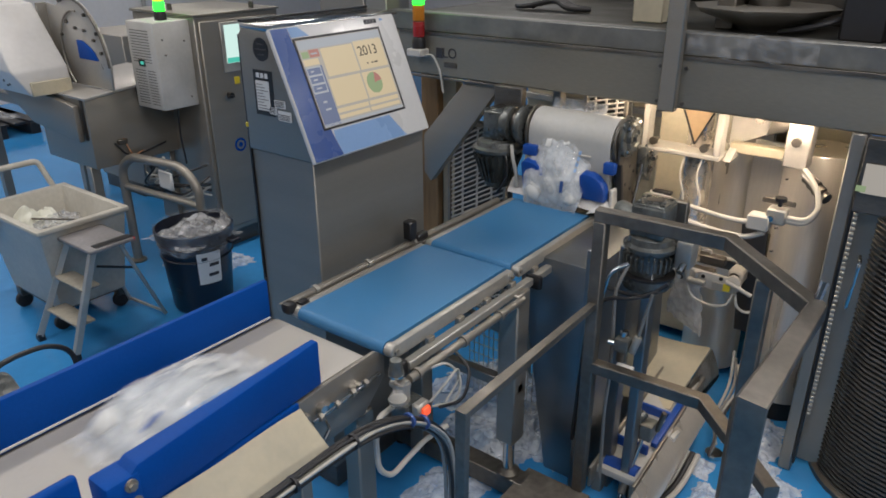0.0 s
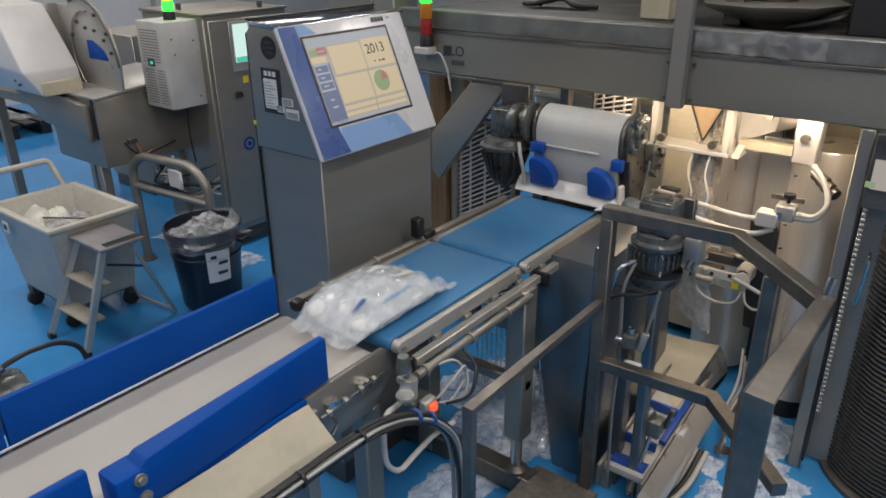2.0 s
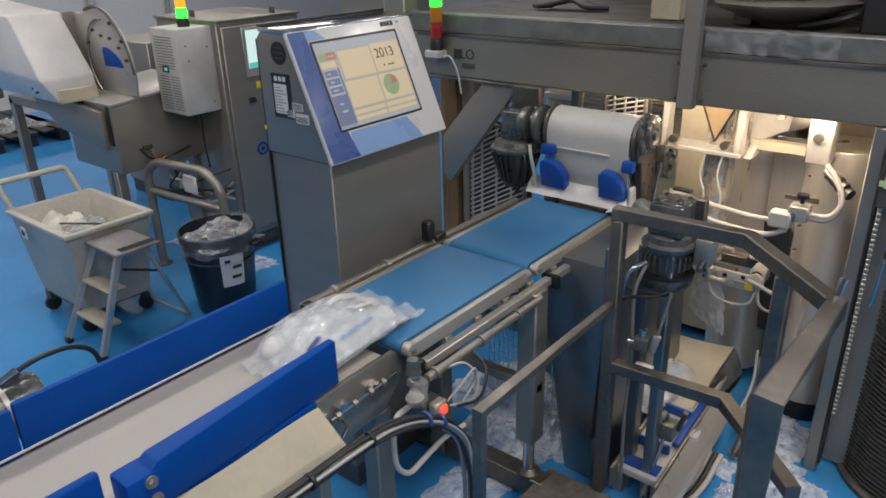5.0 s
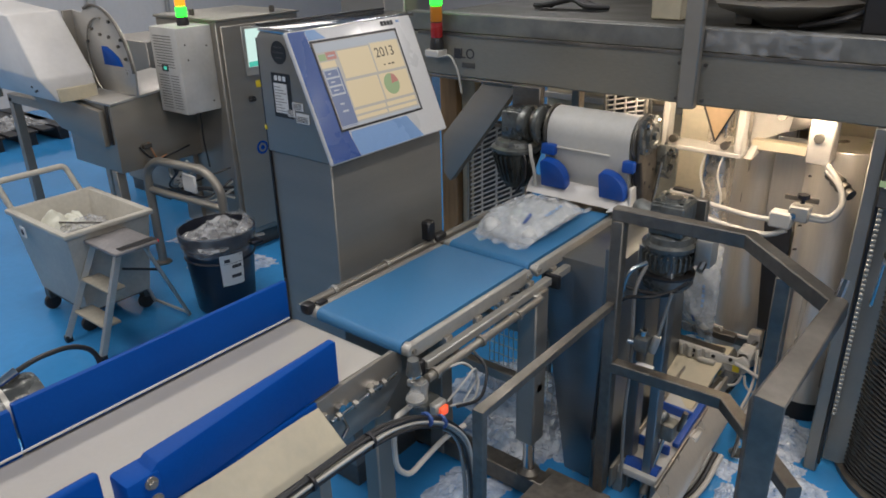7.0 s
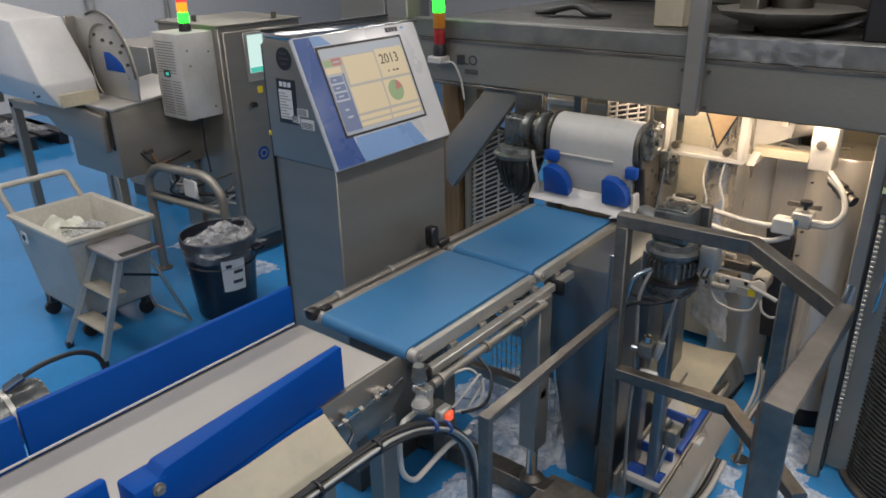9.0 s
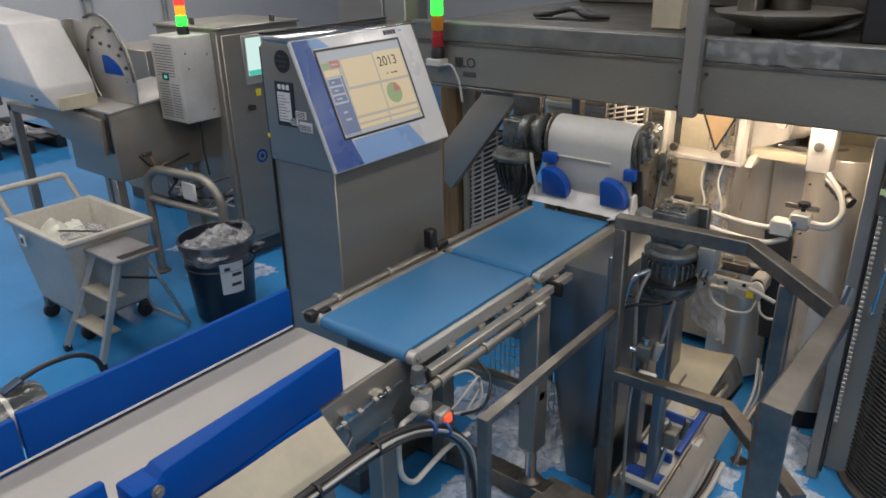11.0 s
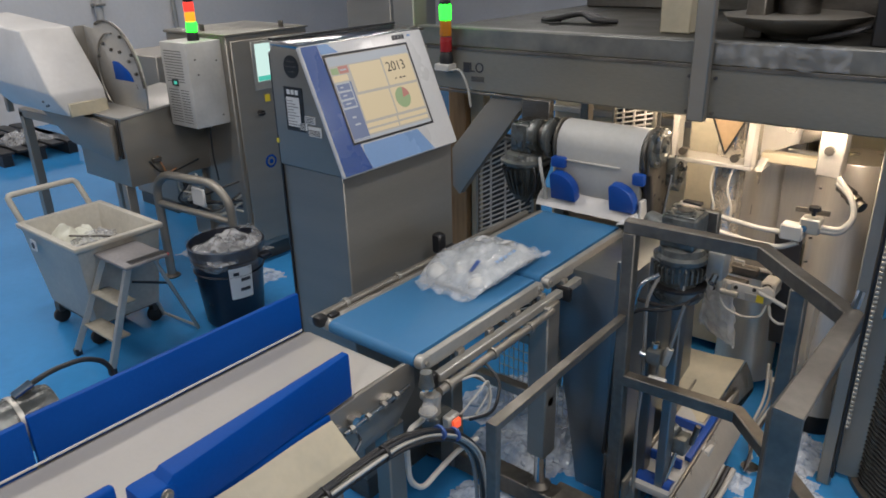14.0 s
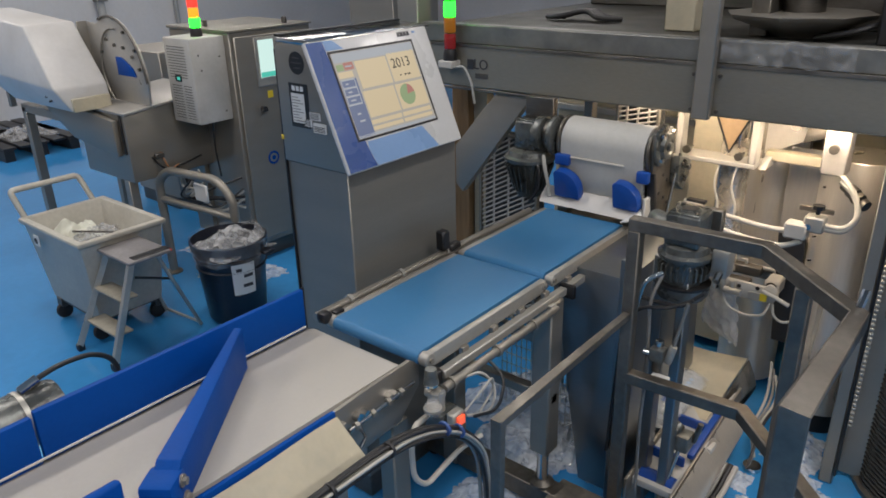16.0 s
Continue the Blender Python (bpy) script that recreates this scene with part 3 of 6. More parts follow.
face_poly("navy_field", [(0.004, 0.004), (0.125, 0.004), (0.112, 0.06), (0.088, 0.22), (0.070, H - 0.004), (0.004, H - 0.004)], PANEL_NAVY)
face_poly("blue_field", [(0.127, 0.004), (0.440, 0.004), (0.385, 0.086), (0.118, 0.086), (0.114, 0.06)], PANEL_MID, 0.006, 0.0068)
face_poly("blue_field", [(0.072, H - 0.004), (0.112, H - 0.004), (0.150, H - 0.036), (0.076, H - 0.036)], PANEL_MID, 0.006, 0.0068)
S0, S1, V0, V1 = 0.084, 0.466, 0.098, 0.378
face_poly("bezel", [(S0 - 0.007, V0 - 0.007), (S1 + 0.009, V0 - 0.007), (S1 + 0.009, V1 + 0.008), (S0 - 0.007, V1 + 0.008)], BLACK, 0.006, 0.0085, label="black screen bezel")
screen = face_poly("screen", [(S0, V0), (S1, V0), (S1, V1), (S0, V1)], SCREEN_GREY, 0.0085, 0.0092, tm, "lit touch screen with cream and blue fields")


def scr(name, u0, u1, v0, v1, material, lift=0):
    bm = box(u0, u1, v0, v1, 0.0092 + lift, 0.0096 + lift, 0)
    bm.transform(FACE)
    return part(name, bm, material, screen)


scr("side_field", 0.086, 0.158, 0.100, 0.292, SCREEN_BLUE)
scr("side_field", 0.088, 0.150, 0.206, 0.292, SCREEN_PALE, 0.0003)
for k in range(3):
    scr("side_button", 0.092, 0.146, 0.212 + 0.027 * k, 0.233 + 0.027 * k, SCREEN_BLUE, 0.0006)
    scr("side_mark", 0.104, 0.126 - 0.005 * k, 0.220 + 0.027 * k, 0.225 + 0.027 * k, SCREEN_PALE, 0.001)
for k in range(2):
    scr("side_mark", 0.112, 0.136 - 0.008 * k, 0.150 + 0.024 * k, 0.156 + 0.024 * k, SCREEN_PALE, 0.0006)
scr("top_strip", 0.086, 0.464, 0.347, 0.376, SCREEN_PALE)
scr("foot_strip", 0.086, 0.464, 0.099, 0.108, SCREEN_PALE)
for u0, u1, v0, v1 in ((0.172, 0.317, 0.252, 0.343), (0.324, 0.460, 0.252, 0.350), (0.164, 0.311, 0.156, 0.243), (0.318, 0.459, 0.156, 0.243), (0.160, 0.305, 0.133, 0.147), (0.312, 0.457, 0.133, 0.147), (0.160, 0.303, 0.114, 0.126), (0.310, 0.456, 0.114, 0.126)):
    scr("cream_field", u0, u1, v0, v1, SCREEN_CREAM)
scr("side_cream", 0.088, 0.152, 0.296, 0.316, SCREEN_CREAM)
scr("red_field", 0.122, 0.164, 0.320, 0.344, SCREEN_RED)
scr("red_mark", 0.128, 0.156, 0.329, 0.334, SCREEN_PALE, 0.0006)
scr("green_field", 0.090, 0.120, 0.320, 0.340, SCREEN_GREEN)
for u0, u1 in ((0.360, 0.366), (0.382, 0.392), (0.397, 0.412)):
    scr("text_bar", u0, u1, 0.268, 0.273, SCREEN_INK, 0.0006)
pc = FACE @ Matrix.Translation((0.366, 0.203, 0.0098))
for name, a0, a1, m_ in (("pie_green", 0.42, 2.05, SCREEN_GREEN), ("pie_red", 0.05, 0.42, SCREEN_RED)):
    pts = [(0, 0)] + [(0.036 * math.cos(math.pi * (a0 + (a1 - a0) * k / 24)), 0.036 * math.sin(math.pi * (a0 + (a1 - a0) * k / 24))) for k in range(25)]
    bm = prism(pts, "z", 0, 0.0004)
    bm.transform(pc)
    part(name, bm, m_, screen)
lettering("2013", 0.047, FACE @ Matrix.Translation((0.382, 0.312, 0.0100)), SCREEN_INK, screen, "digits", 0.0002)
# maker's plate as plain bars on the panel
for k in range(4):
    face_poly("name_bar", [(0.412 + 0.016 * k, H - 0.026), (0.425 + 0.016 * k, H - 0.026), (0.425 + 0.016 * k, H - 0.010), (0.412 + 0.016 * k, H - 0.010)], INK)
face_poly("name_bar", [(0.490, H - 0.020), (0.505, H - 0.020), (0.505, H - 0.013), (0.490, H - 0.013)], PANEL_MID)
# stickers on the narrow side
part("round_sticker", rod((-1.880, TY0 - 0.0015, 1.662), (-1.880, TY0 + 0.002, 1.662), 0.036, 28), LABEL_BLACK, tm, "round black sticker")
for k, w in enumerate((0.034, 0.05, 0.03)):
    part("sticker_line", box(-1.880 - w / 2, -1.880 + w / 2, TY0 - 0.0025, TY0 - 0.001, 1.676 - 0.016 * k, 1.680 - 0.016 * k, 0), STEEL_DARK, tm)
part("type_plate", box(-1.928, -1.838, TY0 - 0.0015, TY0 + 0.002, 1.455, 1.598, 0), LABEL_BLACK, tm, "black type plate with a white field")
part("type_field", box(-1.918, -1.856, TY0 - 0.003, TY0 - 0.001, 1.470, 1.565, 0), LABEL_WHITE, tm)
for k in range(9):
    part("type_line", box(-1.914, -1.862 - 0.012 * (k * 7 % 3), TY0 - 0.0042, TY0 - 0.0028, 1.476 + 0.0095 * k, 1.4785 + 0.0095 * k, 0), HOSE_GREY, tm)
part("lid_strip", box(-1.975, -1.955, TY0 - 0.004, TY1 + 0.004, 1.739, 1.746, 0.001), BLACK, tm, "dark seal strip along the lid")
part("side_hinge", box(-1.992, -1.980, TY0 - 0.003, TY0 + 0.008, 1.402, 1.418, 0.002), YELLOW, tm, "small yellow hinge tag")
for k in range(3):
    part("type_bar", box(-1.912 + 0.02 * k, -1.898 + 0.02 * k, TY0 - 0.003, TY0 - 0.001, 1.574, 1.589, 0), LABEL_WHITE, tm)
for x0, z0, w, h in ((-1.836, 1.487, 0.050, 0.024), (-1.862, 1.463, 0.034, 0.022), (-1.822, 1.447, 0.060, 0.032)):
    part("barcode_label", box(x0, x0 + w, TY0 - 0.003, TY0 - 0.001, z0, z0 + h, 0), LABEL_WHITE, tm, "small white label")
    for k in range(4):
        part("label_line", box(x0 + 0.004, x0 + w - 0.006, TY0 - 0.0042, TY0 - 0.0028, z0 + 0.004 + 0.005 * k, z0 + 0.006 + 0.005 * k, 0), INK, tm)


# ---- the back of the hall: tub trolley, step stool, bin, detector ----
tub = thing("tub_trolley", (-4.02, 1.70, 0), "grey-white plastic tub trolley holding scrap film", "trolley")


def tapered_tub(x0, x1, y0, y1, z0, z1, tx, ty, wall):
    """An open tub, narrower at its foot."""
    bm = bmesh.new()

    def ring(a0, a1, b0, b1, z):
        return [bm.verts.new((x, y, z)) for x, y in ((a0, b0), (a1, b0), (a1, b1), (a0, b1))]
    rings = [ring(x0 + tx, x1 - tx, y0 + ty, y1 - ty, z0), ring(x0, x1, y0, y1, z1 - 0.03), ring(x0 - 0.016, x1 + 0.016, y0 - 0.016, y1 + 0.016, z1 - 0.03),
             ring(x0 - 0.018, x1 + 0.018, y0 - 0.018, y1 + 0.018, z1), ring(x0 + wall, x1 - wall, y0 + wall, y1 - wall, z1),
             ring(x0 + tx + wall, x1 - tx - wall, y0 + ty + wall, y1 - ty - wall, z0 + wall)]
    bm.faces.new(rings[0][::-1])
    for a, b in zip(rings, rings[1:]):
        for k in range(4):
            bm.faces.new((a[k], a[(k + 1) % 4], b[(k + 1) % 4], b[k]))
    bm.faces.new(rings[-1])
    bmesh.ops.recalc_face_normals(bm, faces=bm.faces[:])
    bmesh.ops.bevel(bm, geom=bm.edges[:], offset=0.007, segments=2, profile=0.5, affect="EDGES")
    return bm


part("tub", tapered_tub(-4.35, -3.69, 1.475, 1.945, 0.13, 0.62, 0.06, 0.05, 0.02), WHITE_TUB, tub, "grey-white plastic tub")
part("handle", sweep(rounded([(-4.37, 1.50, 0.60), (-4.425, 1.47, 0.765), (-4.425, 1.86, 0.765), (-4.37, 1.90, 0.60)], 0.03), 0.017, 10), WHITE_TUB, tub, "white tube push handle")
part("number_plate", box(-4.20, -4.14, 1.4535, 1.4585, 0.50, 0.56, 0), LABEL_WHITE, tub, "small white tag")
part("tag_mark", rod((-4.17, 1.4515, 0.53), (-4.17, 1.455, 0.53), 0.018, 16), INK, tub)
for wx, wy in ((-4.24, 1.54), (-3.80, 1.54), (-4.24, 1.88), (-3.80, 1.88)):
    w = part("castor", rod((wx - 0.014, wy, 0.046), (wx + 0.014, wy, 0.046), 0.046, 20, bevel=0.006), RUBBER, tub, "black rubber castor")
    part("fork", box(wx - 0.028, wx + 0.028, wy - 0.02, wy + 0.02, 0.075, 0.135, 0.004), STEEL_DARK, w)
part("undercarriage", box(-4.27, -3.77, 1.53, 1.89, 0.115, 0.13, 0.002), STEEL_DARK, tub)


def crumpled(cx, cy, cz, rx, ry, h, seed, nu=40, nv=36, thick=0.0, freq=2.4):
    """A crumpled heap of film."""
    def f(u, v):
        a, b = (u - 0.5) * 2, (v - 0.5) * 2
        p = Vector((a * freq + seed, b * freq, seed * 1.7))
        fall = max(0.0, 1 - (a * a + b * b) * 0.8)
        n = noise.noise(p) * 0.7 + 0.45 * abs(noise.noise(p * 2.2)) + 0.06 * abs(noise.noise(p * 5))
        edge = 1 + 0.35 * noise.noise(Vector((math.atan2(b, a) * 1.3, seed, 1)))
        return (cx + a * rx * edge + 0.15 * rx * noise.noise(p * 3), cy + b * ry * edge + 0.15 * ry * noise.noise(p * 3.3 + Vector((5, 0, 0))),
                cz + 0.002 + h * fall * (0.40 + 0.70 * n))
    return sheet(f, nu, nv, thick)


solid("scrap_film", crumpled(-4.00, 1.72, 0.47, 0.26, 0.15, 0.14, 3.1), LINER, "crumpled clear scrap film in the tub", "plastic film", at=(-4.0, 1.72, 0.46))
solid("scrap_bag", crumpled(-4.16, 1.69, 0.49, 0.115, 0.115, 0.20, 7.4, freq=0.9), SOFT_BAG, "soft off-white bag lying in the tub", "plastic bag", at=(-4.15, 1.67, 0.46))
solid("scrap_fill", box(-4.28, -3.76, 1.53, 1.89, 0.17, 0.47, 0.02, 2), WHITE_TUB, "pale scrap filling the tub", "scrap", at=(-4.0, 1.7, 0.15))
solid("scrap_rod", rod((-4.08, 1.62, 0.555), (-3.80, 1.72, 0.585), 0.006, 8), STEEL_DARK, "thin dark rod lying on the tub", "rod", at=(-3.9, 1.7, 0.57))

# step stool
st = thing("step_stool", (-3.58, 1.68, 0), "aluminium step stool with beige treads beside the tub", "step stool")
TOPZ = 0.54
fl, fr, bl, br = Vector((-3.775, 1.40, 0)), Vector((-3.425, 1.41, 0)), Vector((-3.79, 1.93, 0)), Vector((-3.475, 1.955, 0))
tl, tr, ul, ur = Vector((-3.665, 1.60, TOPZ)), Vector((-3.405, 1.585, TOPZ)), Vector((-3.70, 1.74, TOPZ)), Vector((-3.43, 1.74, TOPZ))
for a, b in ((fl, tl), (fr, tr)):
    part("front_leg", sweep([a + Vector((0, 0, 0.03)), b], 0.016, square=True), ALU, st, "flat aluminium front leg")
    part("foot_cap", box(a.x - 0.018, a.x + 0.018, a.y - 0.018, a.y + 0.018, 0, 0.04, 0.004), BLACK, st, "black rubber foot")
for a, b in ((bl, ul), (br, ur)):
    part("back_leg", sweep([a + Vector((0, 0, 0.02)), b], 0.010, 10), ALU, st, "round aluminium back leg")
part("back_brace", sweep([bl + Vector((0, 0, 0.03)), br + Vector((0, 0, 0.03))], 0.008, 8), ALU, st)
for k in (0.34, 0.67):
    c0, c1 = fl.lerp(tl, k), fr.lerp(tr, k)
    bm = box(c0.x + 0.008, c1.x - 0.008, min(c0.y, c1.y) - 0.025, min(c0.y, c1.y) + 0.075, c0.z - 0.014, c0.z, 0.005, 2)
    part("tread", bm, TREAD, st, "beige ribbed tread")
part("top_tread", box(-3.70, -3.375, 1.56, 1.80, TOPZ, TOPZ + 0.022, 0.010, 2), TREAD_TOP, st, "grey top platform")
part("rim_strip", box(-3.44, -3.385, 1.60, 1.802, TOPZ + 0.018, TOPZ + 0.026, 0.003), BLACK, st)
part("hinge_strap", sweep([(-3.41, 1.60, 0.46), (-3.46, 1.82, 0.36)], 0.007, 8), BLACK, st)
part("red_clip", box(-3.43, -3.385, 1.79, 1.81, TOPZ + 0.002, TOPZ + 0.018, 0.003), RED, st)

# bin
bn = thing("waste_bin", (-3.44, 2.19, 0), "navy-black round bin with a clear liner and white label", "bin")
BC = (-3.44, 2.19, 0.0)
part("body", lathe([(0.150, 0), (0.165, 0.02), (0.20, 0.44), (0.212, 0.445), (0.215, 0.49), (0.205, 0.495), (0.195, 0.45), (0.15, 0.2)], BC, "z", 40), BIN_BLACK, bn)
for hz in (0.33, 0.40):
    part("rib", lathe([(0.190 + 0.09 * (hz - 0.33), 0), (0.200 + 0.09 * (hz - 0.33), 0.006), (0.191 + 0.09 * (hz - 0.33), 0.014)], (BC[0], BC[1], hz), "z", 40), BIN_BLACK, bn)
part("handle", box(-3.27, -3.205, 2.26, 2.33, 0.405, 0.43, 0.006), BIN_BLACK, bn)
part("liner", crumpled(-3.42, 2.19, 0.43, 0.185, 0.185, 0.15, 11.3, freq=1.7), LINER, bn, "crumpled clear liner")
part("liner_flap", sheet(lambda u, v: (BC[0] + (0.205 - 0.05 * v) * math.cos(0.1 + 2.0 * u), BC[1] + (0.205 - 0.05 * v) * math.sin(0.1 + 2.0 * u), 0.492 + (0.075 * math.sin(math.pi * u) + 0.02 * noise.noise(Vector((u * 6, 2, 3)))) * v + 0.008 * noise.noise(Vector((u * 12, v * 5, 3)))), 30, 10), LINER, bn, "liner flap standing over the rim")
part("liner_skirt", sheet(lambda u, v: (BC[0] + (0.219 - 0.012 * v + 0.006 * noise.noise(Vector((u * 25, v * 3, 4)))) * math.cos(2 * math.pi * u), BC[1] + (0.219 - 0.012 * v + 0.006 * noise.noise(Vector((u * 25, v * 3, 4)))) * math.sin(2 * math.pi * u), 0.503 - (0.13 + 0.07 * noise.noise(Vector((u * 7, 1, 8)))) * v), 72, 8), KERB_FILM, bn, "thin clear film over the rim")


def wrapped(r0, r1, a0, a1, z0, z1, lift):
    def f(u, v):
        a, r = a0 + (a1 - a0) * u, r0 + (r1 - r0) * v + lift
        return (BC[0] + r * math.cos(a), BC[1] + r * math.sin(a), z0 + (z1 - z0) * v)
    return sheet(f, 10, 2, 0.001)


lab = part("label", wrapped(0.182, 0.1975, -0.62, 0.05, 0.20, 0.39, 0.004), LABEL_WHITE, bn, "white paper label")
for a0, a1, z0, z1 in ((-0.50, -0.34, 0.345, 0.365), (-0.30, -0.02, 0.305, 0.325), (-0.34, -0.04, 0.245, 0.265)):
    part("text_bar", wrapped(0.182 + 0.08 * (z0 - 0.2), 0.182 + 0.08 * (z1 - 0.2), a0, a1, z0, z1, 0.0065), INK, lab)

# bent tube guard in front of the detector
gd = thing("tube_guard", (-4.0, 2.3, 0), "bent stainless tube guard standing on the floor", "guard rail")
part("hoop", sweep(rounded([(-4.30, 2.30, 0.0), (-4.30, 2.30, 0.64), (-4.20, 2.32, 0.72), (-3.74, 2.36, 0.73), (-3.63, 2.38, 0.62), (-3.63, 2.38, 0.0)], 0.13, 8), 0.028, 14), STEEL, gd)
part("middle_rail", sweep([(-4.30, 2.30, 0.52), (-3.63, 2.38, 0.50)], 0.022, 12), STEEL, gd)
for gx, gy in ((-4.30, 2.30), (-3.63, 2.38)):
    part("foot_plate", lathe([(0.055, 0), (0.055, 0.008), (0.026, 0.02)], (gx, gy, 0)), STEEL_WORN, gd)

# inspection machine: cabinet, cooling unit, product box, hood
md = thing("inspection_machine", (-4.3, 2.8, 0), "stainless inspection machine with cooling unit and small screen", "inspection machine")
part("cabinet", box(-4.60, -3.95, 2.72, 3.37, 0.12, 1.53, 0.006), STEEL, md, "stainless control cabinet")
part("cabinet_lid", prism([(-4.61, 1.53), (-3.94, 1.53), (-3.94, 1.542), (-4.61, 1.548)], "y", 2.71, 3.38, 0.002), STEEL_H, md)
part("plinth", box(-4.55, -4.0, 2.76, 3.33, 0, 0.12, 0.003), STEEL_DARK, md)
door = part("cabinet_door", box(-3.948, -3.934, 2.745, 3.345, 0.16, 1.50, 0.005), STEEL, md, "flat stainless cabinet door")
part("screen_frame", box(-3.934, -3.926, 2.885, 3.055, 1.18, 1.485, 0.003), ALU, door)
hs = part("screen", box(-3.926, -3.923, 2.912, 3.030, 1.235, 1.468, 0), SCREEN_MINT, door, "small lit screen")
part("screen_strip", box(-3.923, -3.921, 2.914, 3.028, 1.237, 1.268, 0), SCREEN_TEAL, hs)
part("key_switch", rod((-3.934, 2.90, 1.04), (-3.90, 2.90, 1.04), 0.018, 14), BLACK, door, "black key switch")
part("key", box(-3.90, -3.885, 2.86, 2.91, 1.028, 1.042, 0.002), BLACK, door)
part("warning_foil", box(-3.934, -3.931, 2.955, 2.995, 1.10, 1.145, 0), YELLOW, door, "yellow warning foil")
part("badge_ring", lathe([(0.045, 0), (0.045, 0.002)], (-3.934, 2.945, 0.705), "x", 24), PANEL_BLUE, door, "blue round badge")
part("badge_eye", lathe([(0.030, 0), (0.030, 0.0035)], (-3.934, 2.945, 0.705), "x", 24), STEEL, door)
part("badge_dot", lathe([(0.016, 0), (0.016, 0.005)], (-3.934, 2.945, 0.705), "x", 20), PANEL_BLUE, door)
part("door_gap", box(-3.9335, -3.930, 3.10, 3.104, 0.3, 1.45, 0), BLACK, door)

AX0, AX1, AY0, AY1, AZ0, AZ1 = -4.285, -4.0, 2.475, 2.722, 1.0, 1.515
ac = thing("cooling_unit", (-4.14, 2.72, 1.0), "pale grey cabinet cooling unit with slotted grilles", "cooling unit")
part("housing", box(AX0, AX1, AY0, AY1, AZ0, AZ1, 0.010, 2), WHITE_PAINT, ac)
for k in range(12):
    part("slot", box(AX0 + 0.035, AX1 - 0.060, AY0 - 0.001, AY0 + 0.003, AZ1 - 0.055 - 0.0165 * k, AZ1 - 0.0495 - 0.0165 * k, 0), RIB_SLOT, ac)
for k in range(13):
    for x0, x1 in ((AX0 + 0.040, AX0 + 0.145), (AX0 + 0.165, AX1 - 0.035)):
        part("slot", box(x0, x1, AY0 - 0.001, AY0 + 0.003, AZ0 + 0.030 + 0.0165 * k, AZ0 + 0.0355 + 0.0165 * k, 0), RIB_SLOT, ac)
for yy, zz in ((AY0 + 0.05, AZ1 - 0.10), (AY0 + 0.06, AZ1 - 0.19), (AY1 - 0.05, AZ1 - 0.12), (AY1 - 0.05, AZ0 + 0.06)):
    part("screw", rod((AX1 - 0.001, yy, zz), (AX1 + 0.003, yy, zz), 0.006, 8), STEEL_DARK, ac)
part("drain_line", sweep(rounded([(AX1 - 0.05, AY0 + 0.12, AZ0), (AX1 - 0.05, AY0 + 0.11, AZ0 - 0.18), (AX1 - 0.04, AY0 + 0.12, AZ0 - 0.36)], 0.05), 0.006, 8), BLACK, ac, "black drain line")
disp = part("display", box(AX0 + 0.09, AX0 + 0.155, AY0 - 0.006, AY0, AZ0 + 0.255, AZ0 + 0.295, 0.002), BLACK, ac)
part("digit_field", box(AX0 + 0.115, AX0 + 0.145, AY0 - 0.008, AY0 - 0.005, AZ0 + 0.266, AZ0 + 0.285, 0), SCREEN_TEAL, disp)


def stack_light(at, lit, label, r=0.022, seg_h=0.05):
    """A signal column: from the foot up, one lens a colour."""
    x, y, z = at
    s = thing("signal_light", at, label, "signal light", "signal lights")
    part("base", lathe([(r + 0.006, 0), (r + 0.006, 0.03), (r, 0.05)], at, "z", 24), BLACK, s)
    h = z + 0.05
    for m_ in lit:
        part("lens", lathe([(r, 0.002), (r + 0.001, 0.006), (r + 0.001, seg_h - 0.006), (r, seg_h - 0.002)], (x, y, h), "z", 24), m_, s)
        h += seg_h
    part("cap", lathe([(r, 0), (r, 0.012), (r * 0.6, 0.022)], (x, y, h), "z", 24), BLACK, s)
    return s


stack_light((-4.10, 2.60, AZ1), (GREEN_ON, AMBER_ON, RED_ON), "signal light glowing red, amber and green on the cooling unit", 0.030, 0.058)

pb = thing("product_box", (-4.6, 2.45, 0), "stainless product box on square legs", "machine box")
part("box", prism([(2.145, 0.66), (2.80, 0.66), (2.80, 1.13), (2.19, 1.10), (2.145, 1.08)], "x", -4.88, -4.30, 0.004), STEEL, pb, "folded stainless box")
part("box_lid", prism([(2.135, 1.085), (2.135, 1.10), (2.80, 1.165), (2.80, 1.15)], "x", -4.90, -4.275, 0.002), STEEL_LID, pb, "pale stainless lid")
part("seam_strip", box(-4.345, -4.325, 2.135, 2.146, 0.84, 1.09, 0.002), BLACK, pb, "black seal strip")
part("tray", prism([(-5.35, 1.11), (-4.90, 0.88), (-4.36, 0.83), (-4.36, 1.05), (-4.90, 1.10)], "y", 2.10, 2.134, 0.003), STEEL, pb)
for lx, ly in ((-5.69, 2.16), (-4.40, 2.17), (-4.40, 2.72), (-5.69, 2.75)):
    part("leg", box(lx - 0.03, lx + 0.03, ly - 0.03, ly + 0.03, 0, 0.99 if lx < -5 else 0.66, 0.004), STEEL, pb, "square stainless leg")
part("top_rail", box(-5.72, -4.88, 2.13, 2.19, 0.95, 1.01, 0.004), STEEL, pb)
part("top_rail", box(-5.72, -4.88, 2.72, 2.78, 0.95, 1.01, 0.004), STEEL, pb)
part("cable", sweep(rounded([(-4.29, 2.28, 0.80), (-4.27, 2.33, 0.72), (-4.28, 2.40, 0.70), (-4.27, 2.50, 0.72), (-4.28, 2.62, 0.74)], 0.04), 0.006, 8), BLACK, pb)
